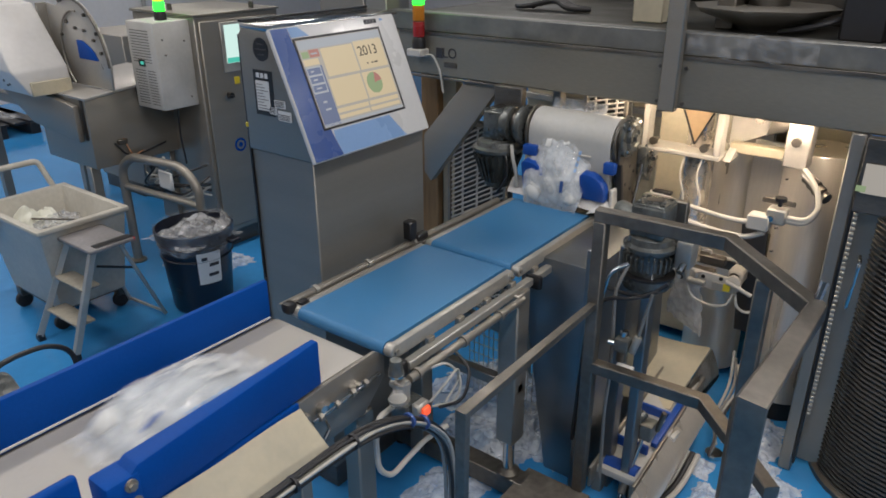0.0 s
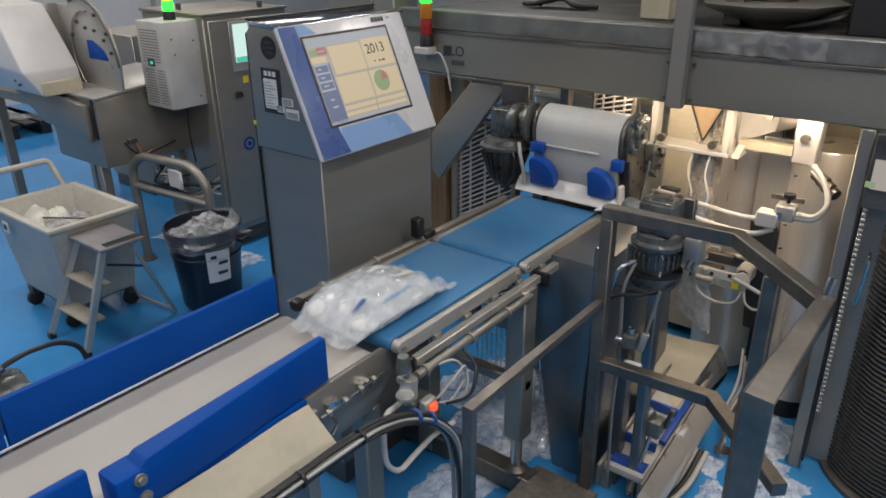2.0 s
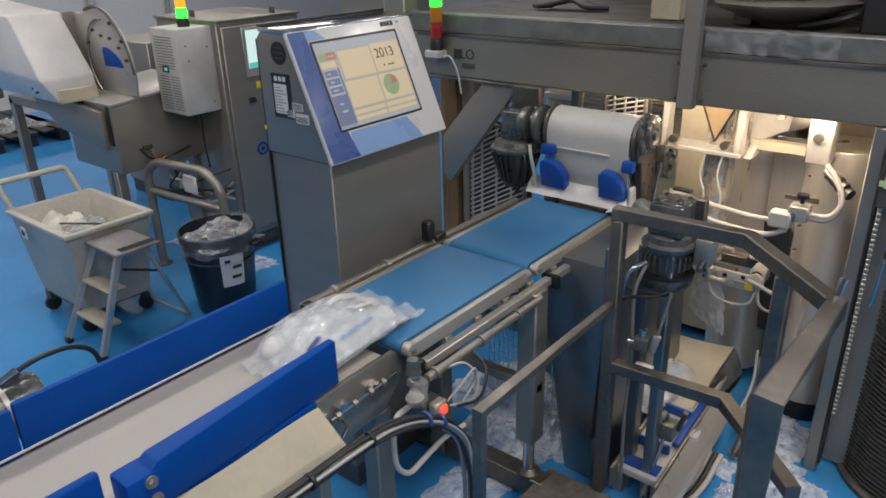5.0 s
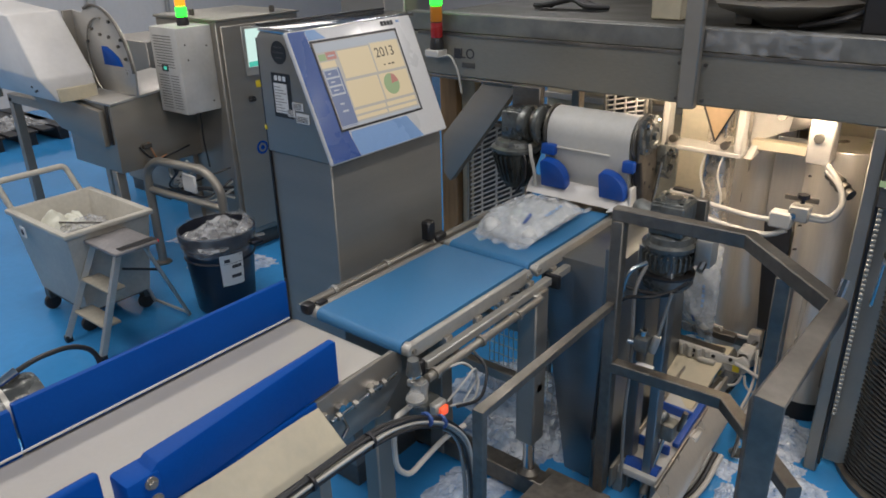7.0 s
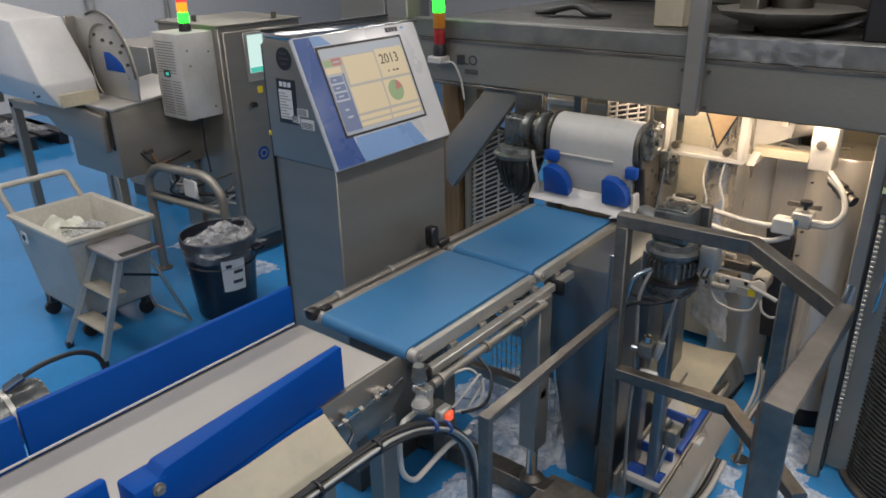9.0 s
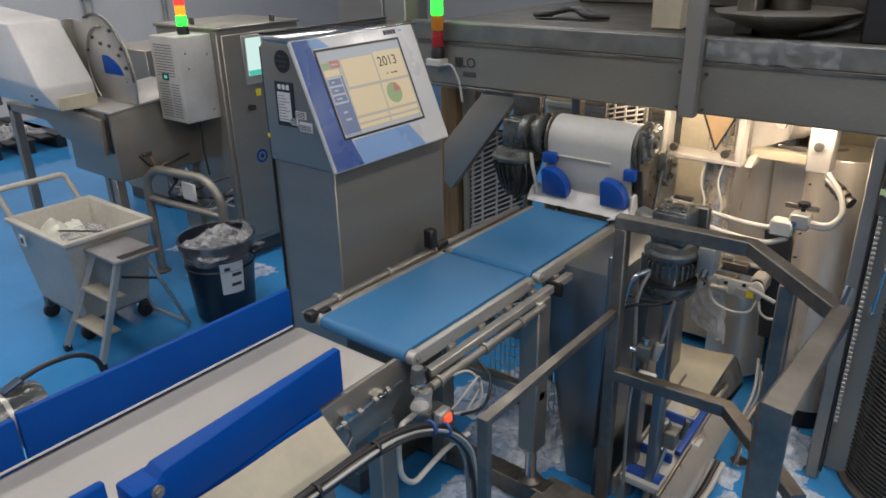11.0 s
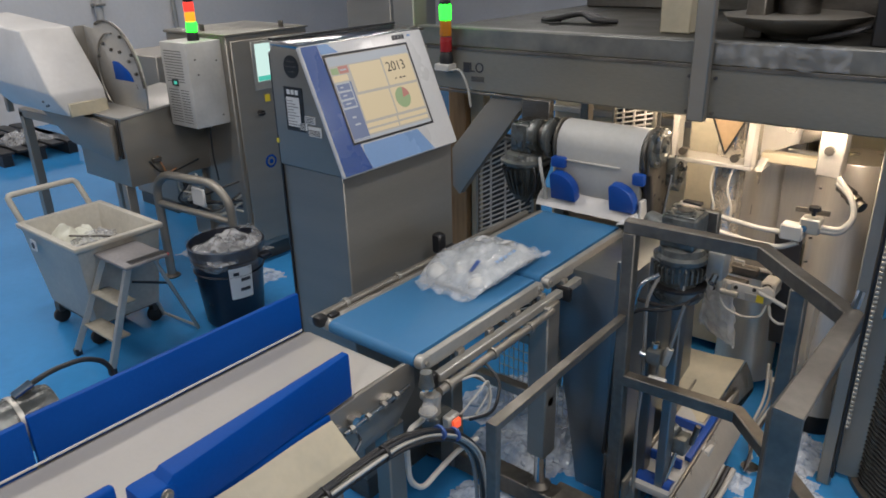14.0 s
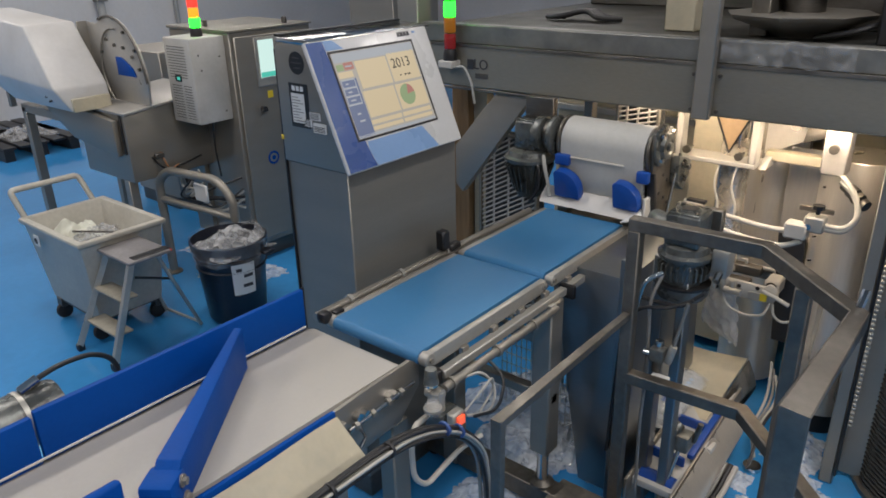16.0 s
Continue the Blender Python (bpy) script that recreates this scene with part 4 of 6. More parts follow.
part("cable", sweep(rounded([(-4.29, 2.34, 0.82), (-4.26, 2.37, 0.70), (-4.28, 2.45, 0.72)], 0.04), 0.005, 8), ORANGE_WIRE, pb)
part("latch", box(-4.30, -4.275, 2.30, 2.36, 0.785, 0.815, 0.003), STEEL_DARK, pb)

hd = thing("white_hood", (-5.0, 2.07, 1.1), "white moulded plastic hood over the infeed", "hood")
bmh = bmesh.new()
for hx, hz, hy in ((-4.60, 1.245, 1.905), (-4.585, 1.10, 1.985), (-5.40, 1.10, 1.985), (-5.75, 1.29, 1.905), (-5.75, 1.66, 1.925), (-4.88, 1.60, 1.925)):
    bmh.verts.new((hx, hy, hz))
    bmh.verts.new((hx, 2.24, hz))
bmesh.ops.convex_hull(bmh, input=bmh.verts[:])
bmesh.ops.bevel(bmh, geom=[e for e in bmh.edges if len(e.link_faces) == 2 and e.calc_face_angle() > 0.12], offset=0.013, segments=3, profile=0.5, affect="EDGES")
bmesh.ops.recalc_face_normals(bmh, faces=bmh.faces[:])
part("shell", bmh, WHITE_HOOD, hd, "folded white plastic shell")
part("lip", box(-4.612, -4.578, 1.99, 2.235, 1.095, 1.18, 0.006), CREAM, hd, "yellowed plastic lip")
for sx, sz in ((-4.76, 1.16), (-4.80, 1.18), (-4.80, 1.15)):
    part("screw", rod((sx, 2.013 - 0.55 * (sz - 1.10) - 0.034, sz), (sx, 1.99, sz), 0.007, 10), STEEL_DARK, hd)
part("support", box(-5.69 - 0.02, -5.69 + 0.02, 2.05, 2.09, 1.0, 1.12, 0.003), STEEL, hd)

cp = thing("cheek_plate", (-4.4, 2.3, 1.1), "curved stainless cheek plate with bolts and a blue patch", "machine plate")
arc = [(-4.85, 1.125), (-4.24, 1.125), (-4.22, 1.26)] + [(-4.56 + 0.34 * math.cos(a), 1.24 + 0.40 * math.sin(a)) for a in [math.pi * k / 18 for k in range(1, 13)]] + [(-4.85, 1.60)]
# plate in the paler lid steel: its lit look is put into the colour
part("plate", prism(arc, "y", 2.30, 2.315, 0.002), STEEL_LID, cp, "curved plate in a paler steel for its lit face")
part("rim", sweep([(x, 2.295, z) for x, z in arc[2:14]], 0.008, 8), STEEL_DARK, cp)
part("inner_rim", sweep([(-4.52 + 0.20 * math.cos(a), 2.29, 1.33 + 0.24 * math.sin(a)) for a in [math.pi * (0.45 + k / 14) for k in range(13)]], 0.006, 8), STEEL, cp)
part("blue_patch", prism([(-4.54, 1.29), (-4.33, 1.29), (-4.36, 1.34), (-4.41, 1.37), (-4.48, 1.40), (-4.54, 1.40)], "y", 2.292, 2.299, 0.001), PANEL_BLUE, cp, "blue plastic showing through")
for bx_, bz_ in ((-4.53, 1.47), (-4.43, 1.46), (-4.34, 1.41), (-4.28, 1.34), (-4.40, 1.55), (-4.62, 1.50), (-4.70, 1.42), (-4.30, 1.45)):
    part("bolt", rod((bx_, 2.285, bz_), (bx_, 2.301, bz_), 0.010, 6), STEEL_DARK, cp)
part("side_plate", box(-4.86, -4.84, 2.24, 2.31, 1.10, 1.60, 0.002), STEEL, cp)

# taller cabinet and pipes further back
bc = thing("back_cabinet", (-5.6, 3.9, 0), "grey steel cabinet standing further back", "cabinet")
part("body", box(-6.0, -5.35, 3.05, 4.3, 0.1, 1.28, 0.006), STEEL, bc)
part("plinth", box(-5.95, -5.4, 3.05, 4.25, 0, 0.1, 0.003), STEEL_DARK, bc)
part("handle", box(-5.35, -5.33, 3.5, 3.52, 0.9, 1.1, 0.003), BLACK, bc)
sw = thing("wall_switch_box", (-9.95, 6.9, 1.75), "small white switch box on the wall", "switch box")
part("box", box(-9.99, -9.93, 6.8, 6.95, 1.65, 1.9, 0.006), WHITE_PAINT, sw)
part("knob", rod((-9.93, 6.87, 1.78), (-9.90, 6.87, 1.78), 0.025, 14), BLACK, sw)
hp = thing("hopper_machine", (-6.2, 6.8, 0), "stainless hopper machine at the back of the hall", "machine")
part("hopper", prism([(-6.7, 2.3), (-5.8, 2.3), (-6.05, 1.55), (-6.45, 1.55)], "y", 6.2, 7.2, 0.01), STEEL, hp)
part("body", box(-6.6, -5.9, 6.3, 7.1, 0.1, 1.55, 0.006), STEEL, hp)
for a in (-6.55, -5.95):
    for b in (6.35, 7.05):
        part("foot", rod((a, b, 0), (a, b, 0.1), 0.04, 12), STEEL_DARK, hp)
for k in range(2):
    pl = thing("pallet", (-8.7 - 0.5 * k, 3.2 + 0.2 * k, 0), "dark plastic pallet lying on the floor", "pallet", "pallets")
    for j in range(5):
        part("deck_board", box(-9.2 - 0.5 * k, -8.2 - 0.5 * k, 2.8 + 0.17 * j, 2.93 + 0.17 * j, 0.12, 0.145, 0.004), BLACK, pl)
    for j in range(3):
        part("runner", box(-9.2 - 0.5 * k, -8.2 - 0.5 * k, 2.8 + 0.34 * j, 2.9 + 0.34 * j, 0, 0.12, 0.004), BLACK, pl)
solid("scrap_film", crumpled(-8.7, 3.2, 0.146, 0.28, 0.25, 0.16, 5.5), LINER, "crumpled film on the dark pallet", "plastic film", at=(-8.7, 3.2, 0.146))
for i, (cx, cy, rx_, ry_, h_) in enumerate(((-2.75, 2.35, 0.30, 0.22, 0.10), (-2.95, 2.75, 0.28, 0.25, 0.12), (-3.9, 2.55, 0.25, 0.2, 0.08), (-1.55, 2.40, 0.26, 0.22, 0.22), (-1.43, 2.12, 0.19, 0.14, 0.14), (-1.24, 2.30, 0.16, 0.18, 0.14))):
    solid("scrap_film", crumpled(cx, cy, 0.0, rx_, ry_, h_, 20.0 + i), SCRAP, "crumpled clear scrap film on the floor", "plastic film", "scrap film on the floor", at=(cx, cy, 0))


cm = thing("cable_tangle", (-4.15, 2.5, 0), "tangle of dark cables hanging under the machine", "cable")
rndc = random.Random(9)
for k in range(7):
    pts = [(-4.38 + 0.09 * k * 0.6, 2.46 + rndc.uniform(0, 0.1), 0.66)]
    for j in range(3):
        pts.append((-4.32 + 0.14 * j + rndc.uniform(-0.06, 0.06), 2.46 + rndc.uniform(0, 0.12), 0.46 + rndc.uniform(-0.08, 0.1)))
    pts.append((-3.97, 2.70, rndc.uniform(0.4, 0.62)))
    part("cable", sweep(rounded(pts, 0.07), rndc.uniform(0.006, 0.011), 8), BLACK if k % 3 else CABLE_PALE, cm)
part("white_sleeve", box(-4.14, -4.0, 2.44, 2.46, 0.50, 0.62, 0.01), LABEL_WHITE, cm, "white plastic sleeve")
# roof clips and pipes above the cabinet
for k, (cx, cy) in enumerate(((-4.3, 2.80), (-4.0, 3.20))):
    part("roof_clip", box(cx - 0.02, cx + 0.02, cy - 0.008, cy + 0.008, 1.545, 1.585, 0.003), STEEL_DARK, md)
pp = thing("wall_pipe", (-9.9, 5.0, 0), "white pipe down the hall wall", "pipe")
part("pipe", rod((-9.93, 5.0, 0), (-9.93, 5.0, 4.2), 0.05, 14), WHITE_PAINT, pp)
part("pipe", rod((-9.93, 6.1, 0), (-9.93, 6.1, 4.2), 0.03, 14), ALU, pp)
for k in range(3):
    part("pipe_clamp", box(-10.0, -9.86, 4.93, 5.07, 0.6 + 0.8 * k, 0.63 + 0.8 * k, 0.003), STEEL, pp)

# ---- platform over the bagging machine ----
pf = thing("platform", (-1.0, 3.5, 0), "stainless walk-on platform above the bagging machine", "platform")
part("front_beam", box(-2.399, 0.8, 2.700, 2.78, 1.385, 1.572, 0.006), STEEL_H, pf, "wide stainless front beam")
part("kerb_beam", box(-2.399, 0.8, 2.712, 2.78, 1.576, 1.662, 0.006), GALV, pf, "upper kerb beam")
part("beam_lip", box(-2.32, 0.8, 2.696, 2.702, 1.565, 1.579, 0.001), STEEL_WORN, pf)
part("deck", box(-2.32, 0.8, 2.78, 6.0, 1.625, 1.650, 0.002), DECK, pf, "dark chequer-plate deck, stained and with shade in its colour")
part("post", box(-1.030, -0.965, 2.660, 2.698, 1.375, 2.5, 0.005), STEEL, pf, "square stainless post")
for bx_ in (-1.045, -0.948):
    for bz_ in (1.405, 1.535):
        part("post_bolt", rod((bx_, 2.702, bz_), (bx_, 2.690, bz_), 0.007, 8), STEEL_DARK, pf)
part("beam_flange", box(-2.32, -1.62, 2.690, 2.70, 1.372, 1.384, 0.002), STEEL_WORN, pf, "thin lower flange")
part("column", box(-2.53, -2.40, 2.70, 2.80, 0, 2.4, 0.005), STEEL, pf, "square stainless column")
part("column", box(-0.372, -0.325, 2.70, 2.75, 0, 1.384, 0.005), STEEL, pf, "square stainless column")
part("column", box(-2.40, -2.33, 5.9, 5.97, 0, 1.62, 0.005), STEEL, pf)
part("column", box(0.7, 0.77, 5.9, 5.97, 0, 1.62, 0.005), STEEL, pf)
part("column", box(0.7, 0.77, 2.71, 2.775, 0, 1.384, 0.005), STEEL, pf)
part("brace", prism([(-2.20, 0.90), (-2.16, 0.86), (-1.76, 1.38), (-1.95, 1.38), (-2.20, 1.09)], "y", 2.72, 2.765, 0.004), STEEL, pf, "diagonal stainless brace plate")
part("back_column", box(-1.66, -1.615, 3.0, 3.05, 0, 1.62, 0.004), STEEL, pf)
lettering("LO", 0.062, pose(-2.03, 2.6985, 1.49, 90, 0, 0), INK, pf, "lettering", 0.0006)
part("text_bar", box(-2.105, -2.070, 2.6975, 2.702, 1.468, 1.512, 0), INK, pf)
part("text_bar", box(-2.06, -1.99, 2.6975, 2.702, 1.43, 1.452, 0), STEEL_DARK, pf)

sl = stack_light((-2.184, 2.672, 1.505), (RED_OFF, AMBER_OFF, GREEN_ON), "signal light glowing green on the platform beam", 0.026, 0.070)
part("bracket", box(-2.225, -2.145, 2.63, 2.70, 1.473, 1.505, 0.004), WHITE_PAINT, sl, "white mounting bracket")
part("cable", sweep(rounded([(-2.145, 2.66, 1.475), (-2.09, 2.65, 1.49), (-2.05, 2.655, 1.42), (-2.04, 2.665, 1.32)], 0.05), 0.005, 8), CABLE_PALE, sl)

# things on the platform
solid("kerb_film", sheet(lambda u, v: (-0.955 + 0.44 * u, 2.690 - 0.006 * abs(noise.noise(Vector((u * 14, v * 3, 2)))) - 0.005 * abs(noise.noise(Vector((u * 30 + v * 6, v * 5, 7)))), 1.584 + 0.082 * v - 0.012 * noise.noise(Vector((u * 8, 3, 1)))), 60, 14), KERB_FILM, "crinkled clear film hanging over the platform kerb", "plastic film", at=(-0.73, 2.70, 1.66))
vb = thing("cable_bundle", (-1.75, 3.2, 1.65), "dark cable bundle lying on the deck", "cable")
for k in range(4):
    part("cable", sweep(rounded([(-1.98 + 0.03 * k, 3.18, 1.665), (-1.90, 3.12 + 0.03 * k, 1.67), (-1.78, 3.2 + 0.02 * k, 1.70), (-1.68, 3.12 + 0.03 * k, 1.67), (-1.60, 3.2, 1.665)], 0.05), 0.012, 8), RUBBER, vb)
fb = thing("floor_box", (-1.24, 3.0, 1.65), "beige metal box on the deck", "box")
part("body", box(-1.30, -1.17, 2.98, 3.15, 1.65, 1.95, 0.006), CREAM, fb)
part("foot", box(-1.29, -1.18, 2.985, 3.14, 1.642, 1.66, 0.002), BLACK, fb)
wh = thing("weigher_chute", (-0.72, 3.1, 1.65), "stainless filling chute with a round flange on the platform", "chute")
part("funnel", lathe([(0.10, 0), (0.12, 0.02), (0.26, 0.07), (0.27, 0.085)], (-0.80, 3.05, 1.65), "z", 8), STEEL, wh, "folded stainless funnel")
part("neck", lathe([(0.075, 0), (0.075, 0.3)], (-0.80, 3.10, 1.735), "z", 28), STEEL_DARK, wh)
part("flange", lathe([(0.10, 0), (0.10, 0.025)], (-0.80, 3.10, 1.80), "z", 28), STEEL_POLISH, wh, "round flange")
part("arm", box(-0.95, -0.88, 2.95, 3.3, 1.65, 1.80, 0.006), STEEL_WORN, wh)
part("block", box(-0.50, -0.36, 2.85, 3.1, 1.65, 1.98, 0.008), BLACK, wh, "black actuator block")
part("hose", sweep(rounded([(-0.5, 2.9, 1.72), (-0.55, 2.85, 1.70), (-0.62, 2.86, 1.68), (-0.70, 2.9, 1.662)], 0.05), 0.010, 8), BLACK, wh)
part("plate", box(-1.0, -0.45, 3.3, 3.34, 1.65, 2.2, 0.004), STEEL_DARK, wh)
rk = thing("deck_cabinet", (-0.1, 3.3, 1.65), "dark steel cabinet on the platform", "cabinet")
part("body", box(-0.33, 0.4, 2.9, 3.5, 1.65, 2.3, 0.006), STEEL_DARK, rk)
part("door", box(-0.30, 0.37, 2.888, 2.899, 1.70, 2.27, 0.003), STEEL_DARK, rk)
bw = thing("deck_machine", (-1.9, 4.2, 1.65), "dark stainless machine body at the back of the deck", "machine")
part("body", box(-2.25, -0.9, 4.1, 4.8, 1.65, 2.6, 0.008), STEEL_DARK, bw)
part("cover", box(-2.2, -1.6, 4.07, 4.099, 1.75, 2.5, 0.004), STEEL, bw)

# ---- behind the platform edge: timber, fence panels, pale machine wall ----
tp = solid("timber_post", box(-2.425, -2.315, 2.98, 3.05, 0, 1.62, 0.006), WOOD, "raw timber post under the platform", "post", at=(-2.36, 3.0, 0))
wp = solid("pale_post", box(-2.312, -2.225, 3.02, 3.08, 0, 1.62, 0.004), CREAM, "pale post beside the timber", "post", at=(-2.26, 3.05, 0))


def louvre(x0, x1, y, z0, z1, pitch, tilt, label):
    """A framed fence panel of slanted slats."""
    f = thing("louvre_panel", ((x0 + x1) / 2, y, z0), label, "fence panel", "fence panels")
    for a, b, c, d in ((x0, x0 + 0.015, z0, z1), (x1 - 0.015, x1, z0, z1), (x0, x1, z1 - 0.015, z1), (x0, x1, z0, z0 + 0.015)):
        part("frame_bar", box(a, b, y - 0.012, y + 0.012, c, d, 0.002), STEEL, f)
    # dark plate added behind the slats; shade in their gaps is its colour
    part("shade_backing", box(x0, x1, y + 0.05, y + 0.06, z0, z1, 0.001), RIB_GREY, f)
    n = int((z1 - z0 + (x1 - x0) * abs(tilt)) / pitch)
    for k in range(n):
        za = z0 - (x1 - x0) * max(0, tilt) + pitch * k
        xa, xb = x0, x1
        zb = za + tilt * (x1 - x0)
        if za < z0:
            xa, za = x0 + (z0 - za) / tilt, z0
        if zb > z1:
            xb, zb = xa + (z1 - za) / tilt, z1
        if xb - xa > 0.02:
            # slats made white to put the light from behind into their colour
            part("slat", sweep([(xa, y, za), (xb, y, zb)], 0.0052, 6), WHITE_PAINT, f)
    for k in range(1, 4):
        xm = x0 + (x1 - x0) * k / 4
        part("divider", box(xm - 0.005, xm + 0.005, y - 0.004, y + 0.004, z0, z1, 0.001), WHITE_PAINT, f)
    return f


louvre(-2.22, -1.86, 2.95, 0.10, 1.12, 0.026, 0.55, "pale slanted wire panel under the platform")
louvre(-1.60, -1.38, 3.22, 1.05, 1.40, 0.024, 0.25, "pale slanted wire panel behind the elevator")
wl = thing("machine_wall", (-1.0, 3.9, 0), "pale machine wall panels under the platform", "machine panel")
for k in range(3):
    part("panel", box(-2.3 + 0.62 * k, -1.69 + 0.62 * k, 3.86, 3.9, 0.05, 1.62, 0.004), CREAM, wl)
part("sill", box(-2.3, -0.1, 3.84, 3.9, 0, 0.05, 0.002), STEEL, wl)
for k in range(3):
    part("rail", box(-2.3, -0.1, 3.82, 3.858, 0.85 + 0.22 * k, 0.885 + 0.22 * k, 0.004), ALU, wl)

# ---- bag elevator that feeds the checkweigher ----
el = thing("bag_elevator", (-1.33, 2.62, 0), "bag elevator with a white belt and blue flights", "elevator conveyor")
HY, HZ, HR = 2.672, 1.230, 0.095
EX0, EX1 = -1.530, -1.163
loop = [(HY + HR * math.cos(a), HZ + HR * math.sin(a)) for a in [math.pi * k / 14 for k in range(15)]] + [(2.585, 1.09), (2.602, 1.01), (2.637, 0.96), (2.69, 0.93), (2.766, 1.0)]
belt = part("belt", prism(loop, "x", EX0, EX1), WHITE_ELEV, el, "white elevator belt over the head roller")
part("belt_lap", box(EX0 + 0.05, EX1 - 0.08, 2.572, 2.582, 1.171, 1.178, 0.001), WHITE_PAINT, belt)
for x in (EX0 - 0.02, EX1 + 0.008):
    part("roller_disc", rod((x, HY, HZ), (x + 0.014, HY, HZ), HR + 0.004, 36, bevel=0.003), STEEL_WORN, el)


def flight(x0, x1, y, z0, z1, lean):
    """A blue tab standing off the belt, one upper corner well rounded."""
    n, w = 10, x1 - x0
    r = min(0.75 * w, 0.8 * (z1 - z0))
    pts = [(x0, z0), (x0, z1 - 0.012), (x0 + 0.012, z1)] + [(x1 - r + r * math.sin(0.5 * math.pi * k / n), z1 - r + r * math.cos(0.5 * math.pi * k / n)) for k in range(n + 1)] + [(x1, z0)]
    bm = prism(pts, "y", y - 0.030, y + 0.014, 0.004)
    bm.transform(Matrix.Translation((0, y, z0)) @ Matrix.Rotation(radians(lean), 4, "X") @ Matrix.Translation((0, -y, -z0)))
    return bm


for x0, x1, y, z0, z1, lean in ((-1.530, -1.415, 2.572, 1.015, 1.132, 10), (-1.262, -1.155, 2.572, 1.015, 1.126, 10), ):
    part("flight", flight(x0, x1, y, z0, z1, lean), FLIGHT_BLUE, el, "blue rounded belt flight")
for x0, x1, z0, z1 in ((-1.545, -1.480, 1.140, 1.186), (-1.180, -1.130, 1.122, 1.170)):
    part("flight", box(x0, x1, 2.555, 2.588, z0, z1, 0.008, 2), FLIGHT_BLUE, el, "blue belt flight")


def ruffle(u, v):
    x = -1.60 + 0.43 * u
    return (x, 2.536 + 0.10 * v + 0.002 * noise.noise(Vector((u * 9, v * 3, 2))), 0.972 + 0.058 * math.sin(v * 2.6) + 0.003 * noise.noise(Vector((u * 12, v * 4, 5))))


part("bridge_sheet", sheet(ruffle, 30, 8, 0.004), WHITE_HOOD, el, "white plastic bridge sheet")
part("bridge_end", sheet(lambda u, v: (-1.205 + 0.075 * u + 0.006 * noise.noise(Vector((u * 5, v * 5, 9))), 2.50 + 0.10 * v, 0.972 + 0.03 * math.sin(u * 3) * (0.4 + v) + 0.01 * noise.noise(Vector((u * 7, v * 7, 1)))), 12, 10, 0.004), CONTENT, el, "crumpled white sheet end")
part("side_plate", prism([(2.585, 1.25), (2.60, 1.315), (2.655, 1.345), (2.715, 1.325), (2.755, 1.26), (2.80, 1.12), (2.80, 0.93), (2.74, 0.88), (2.66, 0.90), (2.615, 1.05)], "x", -1.140, -1.128, 0.003), STEEL_WORN, el, "worn bearing side plate")
hub = part("bearing", lathe([(0.078, 0), (0.080, 0.004), (0.078, 0.012), (0.056, 0.016), (0.050, 0.030), (0.034, 0.032), (0.030, 0.026), (0.018, 0.026), (0.016, 0.040)], (-1.128, 2.662, 1.258), "x", 32), CAST, el, "round flange bearing")
for k in range(4):
    a = math.pi * (0.25 + 0.5 * k)
    by, bz_ = 2.662 + 0.066 * math.cos(a), 1.258 + 0.066 * math.sin(a)
    part("lobe", rod((-1.130, by, bz_), (-1.112, by, bz_), 0.022, 14, bevel=0.003), CAST, hub)
    part("bolt", rod((-1.112, by, bz_), (-1.100, by, bz_), 0.011, 6), STEEL_POLISH, hub)
for yy, zz in ((2.70, 1.13), (2.74, 1.10), (2.67, 1.06), (2.72, 1.03), (2.76, 1.00), (2.69, 0.97), (2.74, 0.95)):
    part("drill_hole", rod((-1.129, yy, zz), (-1.1265, yy, zz), 0.0075, 12), BLACK, el)
part("tension_bracket", prism([(2.76, 1.20), (2.86, 1.17), (2.88, 1.10), (2.83, 1.04), (2.77, 1.08)], "x", -1.128, -1.090, 0.003), CAST, el, "cast tension bracket")
for yy, zz in ((2.79, 1.165), (2.84, 1.14), (2.80, 1.10)):
    part("nut", rod((-1.092, yy, zz), (-1.074, yy, zz), 0.014, 6), STEEL_POLISH, el, "bright hexagon nut")
part("tension_screw", rod((-1.105, 2.70, 0.93), (-1.105, 2.80, 1.20), 0.007, 10), STEEL_POLISH, el)
part("belt_edge", prism([(2.59, 1.16), (2.61, 1.16), (2.665, 0.93), (2.64, 0.92)], "x", -1.150, -1.118, 0.003), BLACK, el, "dark rubber belt edge")
part("bearing_shield", box(-1.150, -1.135, 2.57, 2.63, 0.93, 1.06, 0.004), WHITE_ELEV, el)
# casing below
part("casing", prism([(-1.285, 0.92), (-0.99, 0.92), (-0.96, 0.0), (-1.13, 0.0)], "y", 2.13, 2.85, 0.004), STEEL_PLATE, el, "tapered stainless casing")
part("casing_band", box(-1.57, -1.02, 2.58, 2.9, 0.62, 0.90, 0.004), STEEL, el)
part("post", box(-1.56, -1.51, 2.62, 2.67, 0, 1.16, 0.004), STEEL, el)
part("post", box(-1.09, -1.04, 2.70, 2.75, 0, 0.90, 0.004), STEEL, el)
# tall posts and air lines beside the casing
for x, y, w in ((-0.972, 2.10, 0.018), (-0.893, 2.20, 0.024), (-0.797, 2.17, 0.017)):
    part("upright", box(x - w, x + w, y - 0.03, y + 0.03, 0, 1.02, 0.004), STEEL_PLATE, el, "square stainless upright")
part("air_pipe", sweep(rounded([(-0.948, 2.07, 0.10), (-0.945, 2.07, 0.55), (-0.930, 2.07, 0.80), (-0.905, 2.08, 0.96), (-0.86, 2.12, 0.985)], 0.1), 0.0085, 10), STEEL_POLISH, el, "bright air pipe")
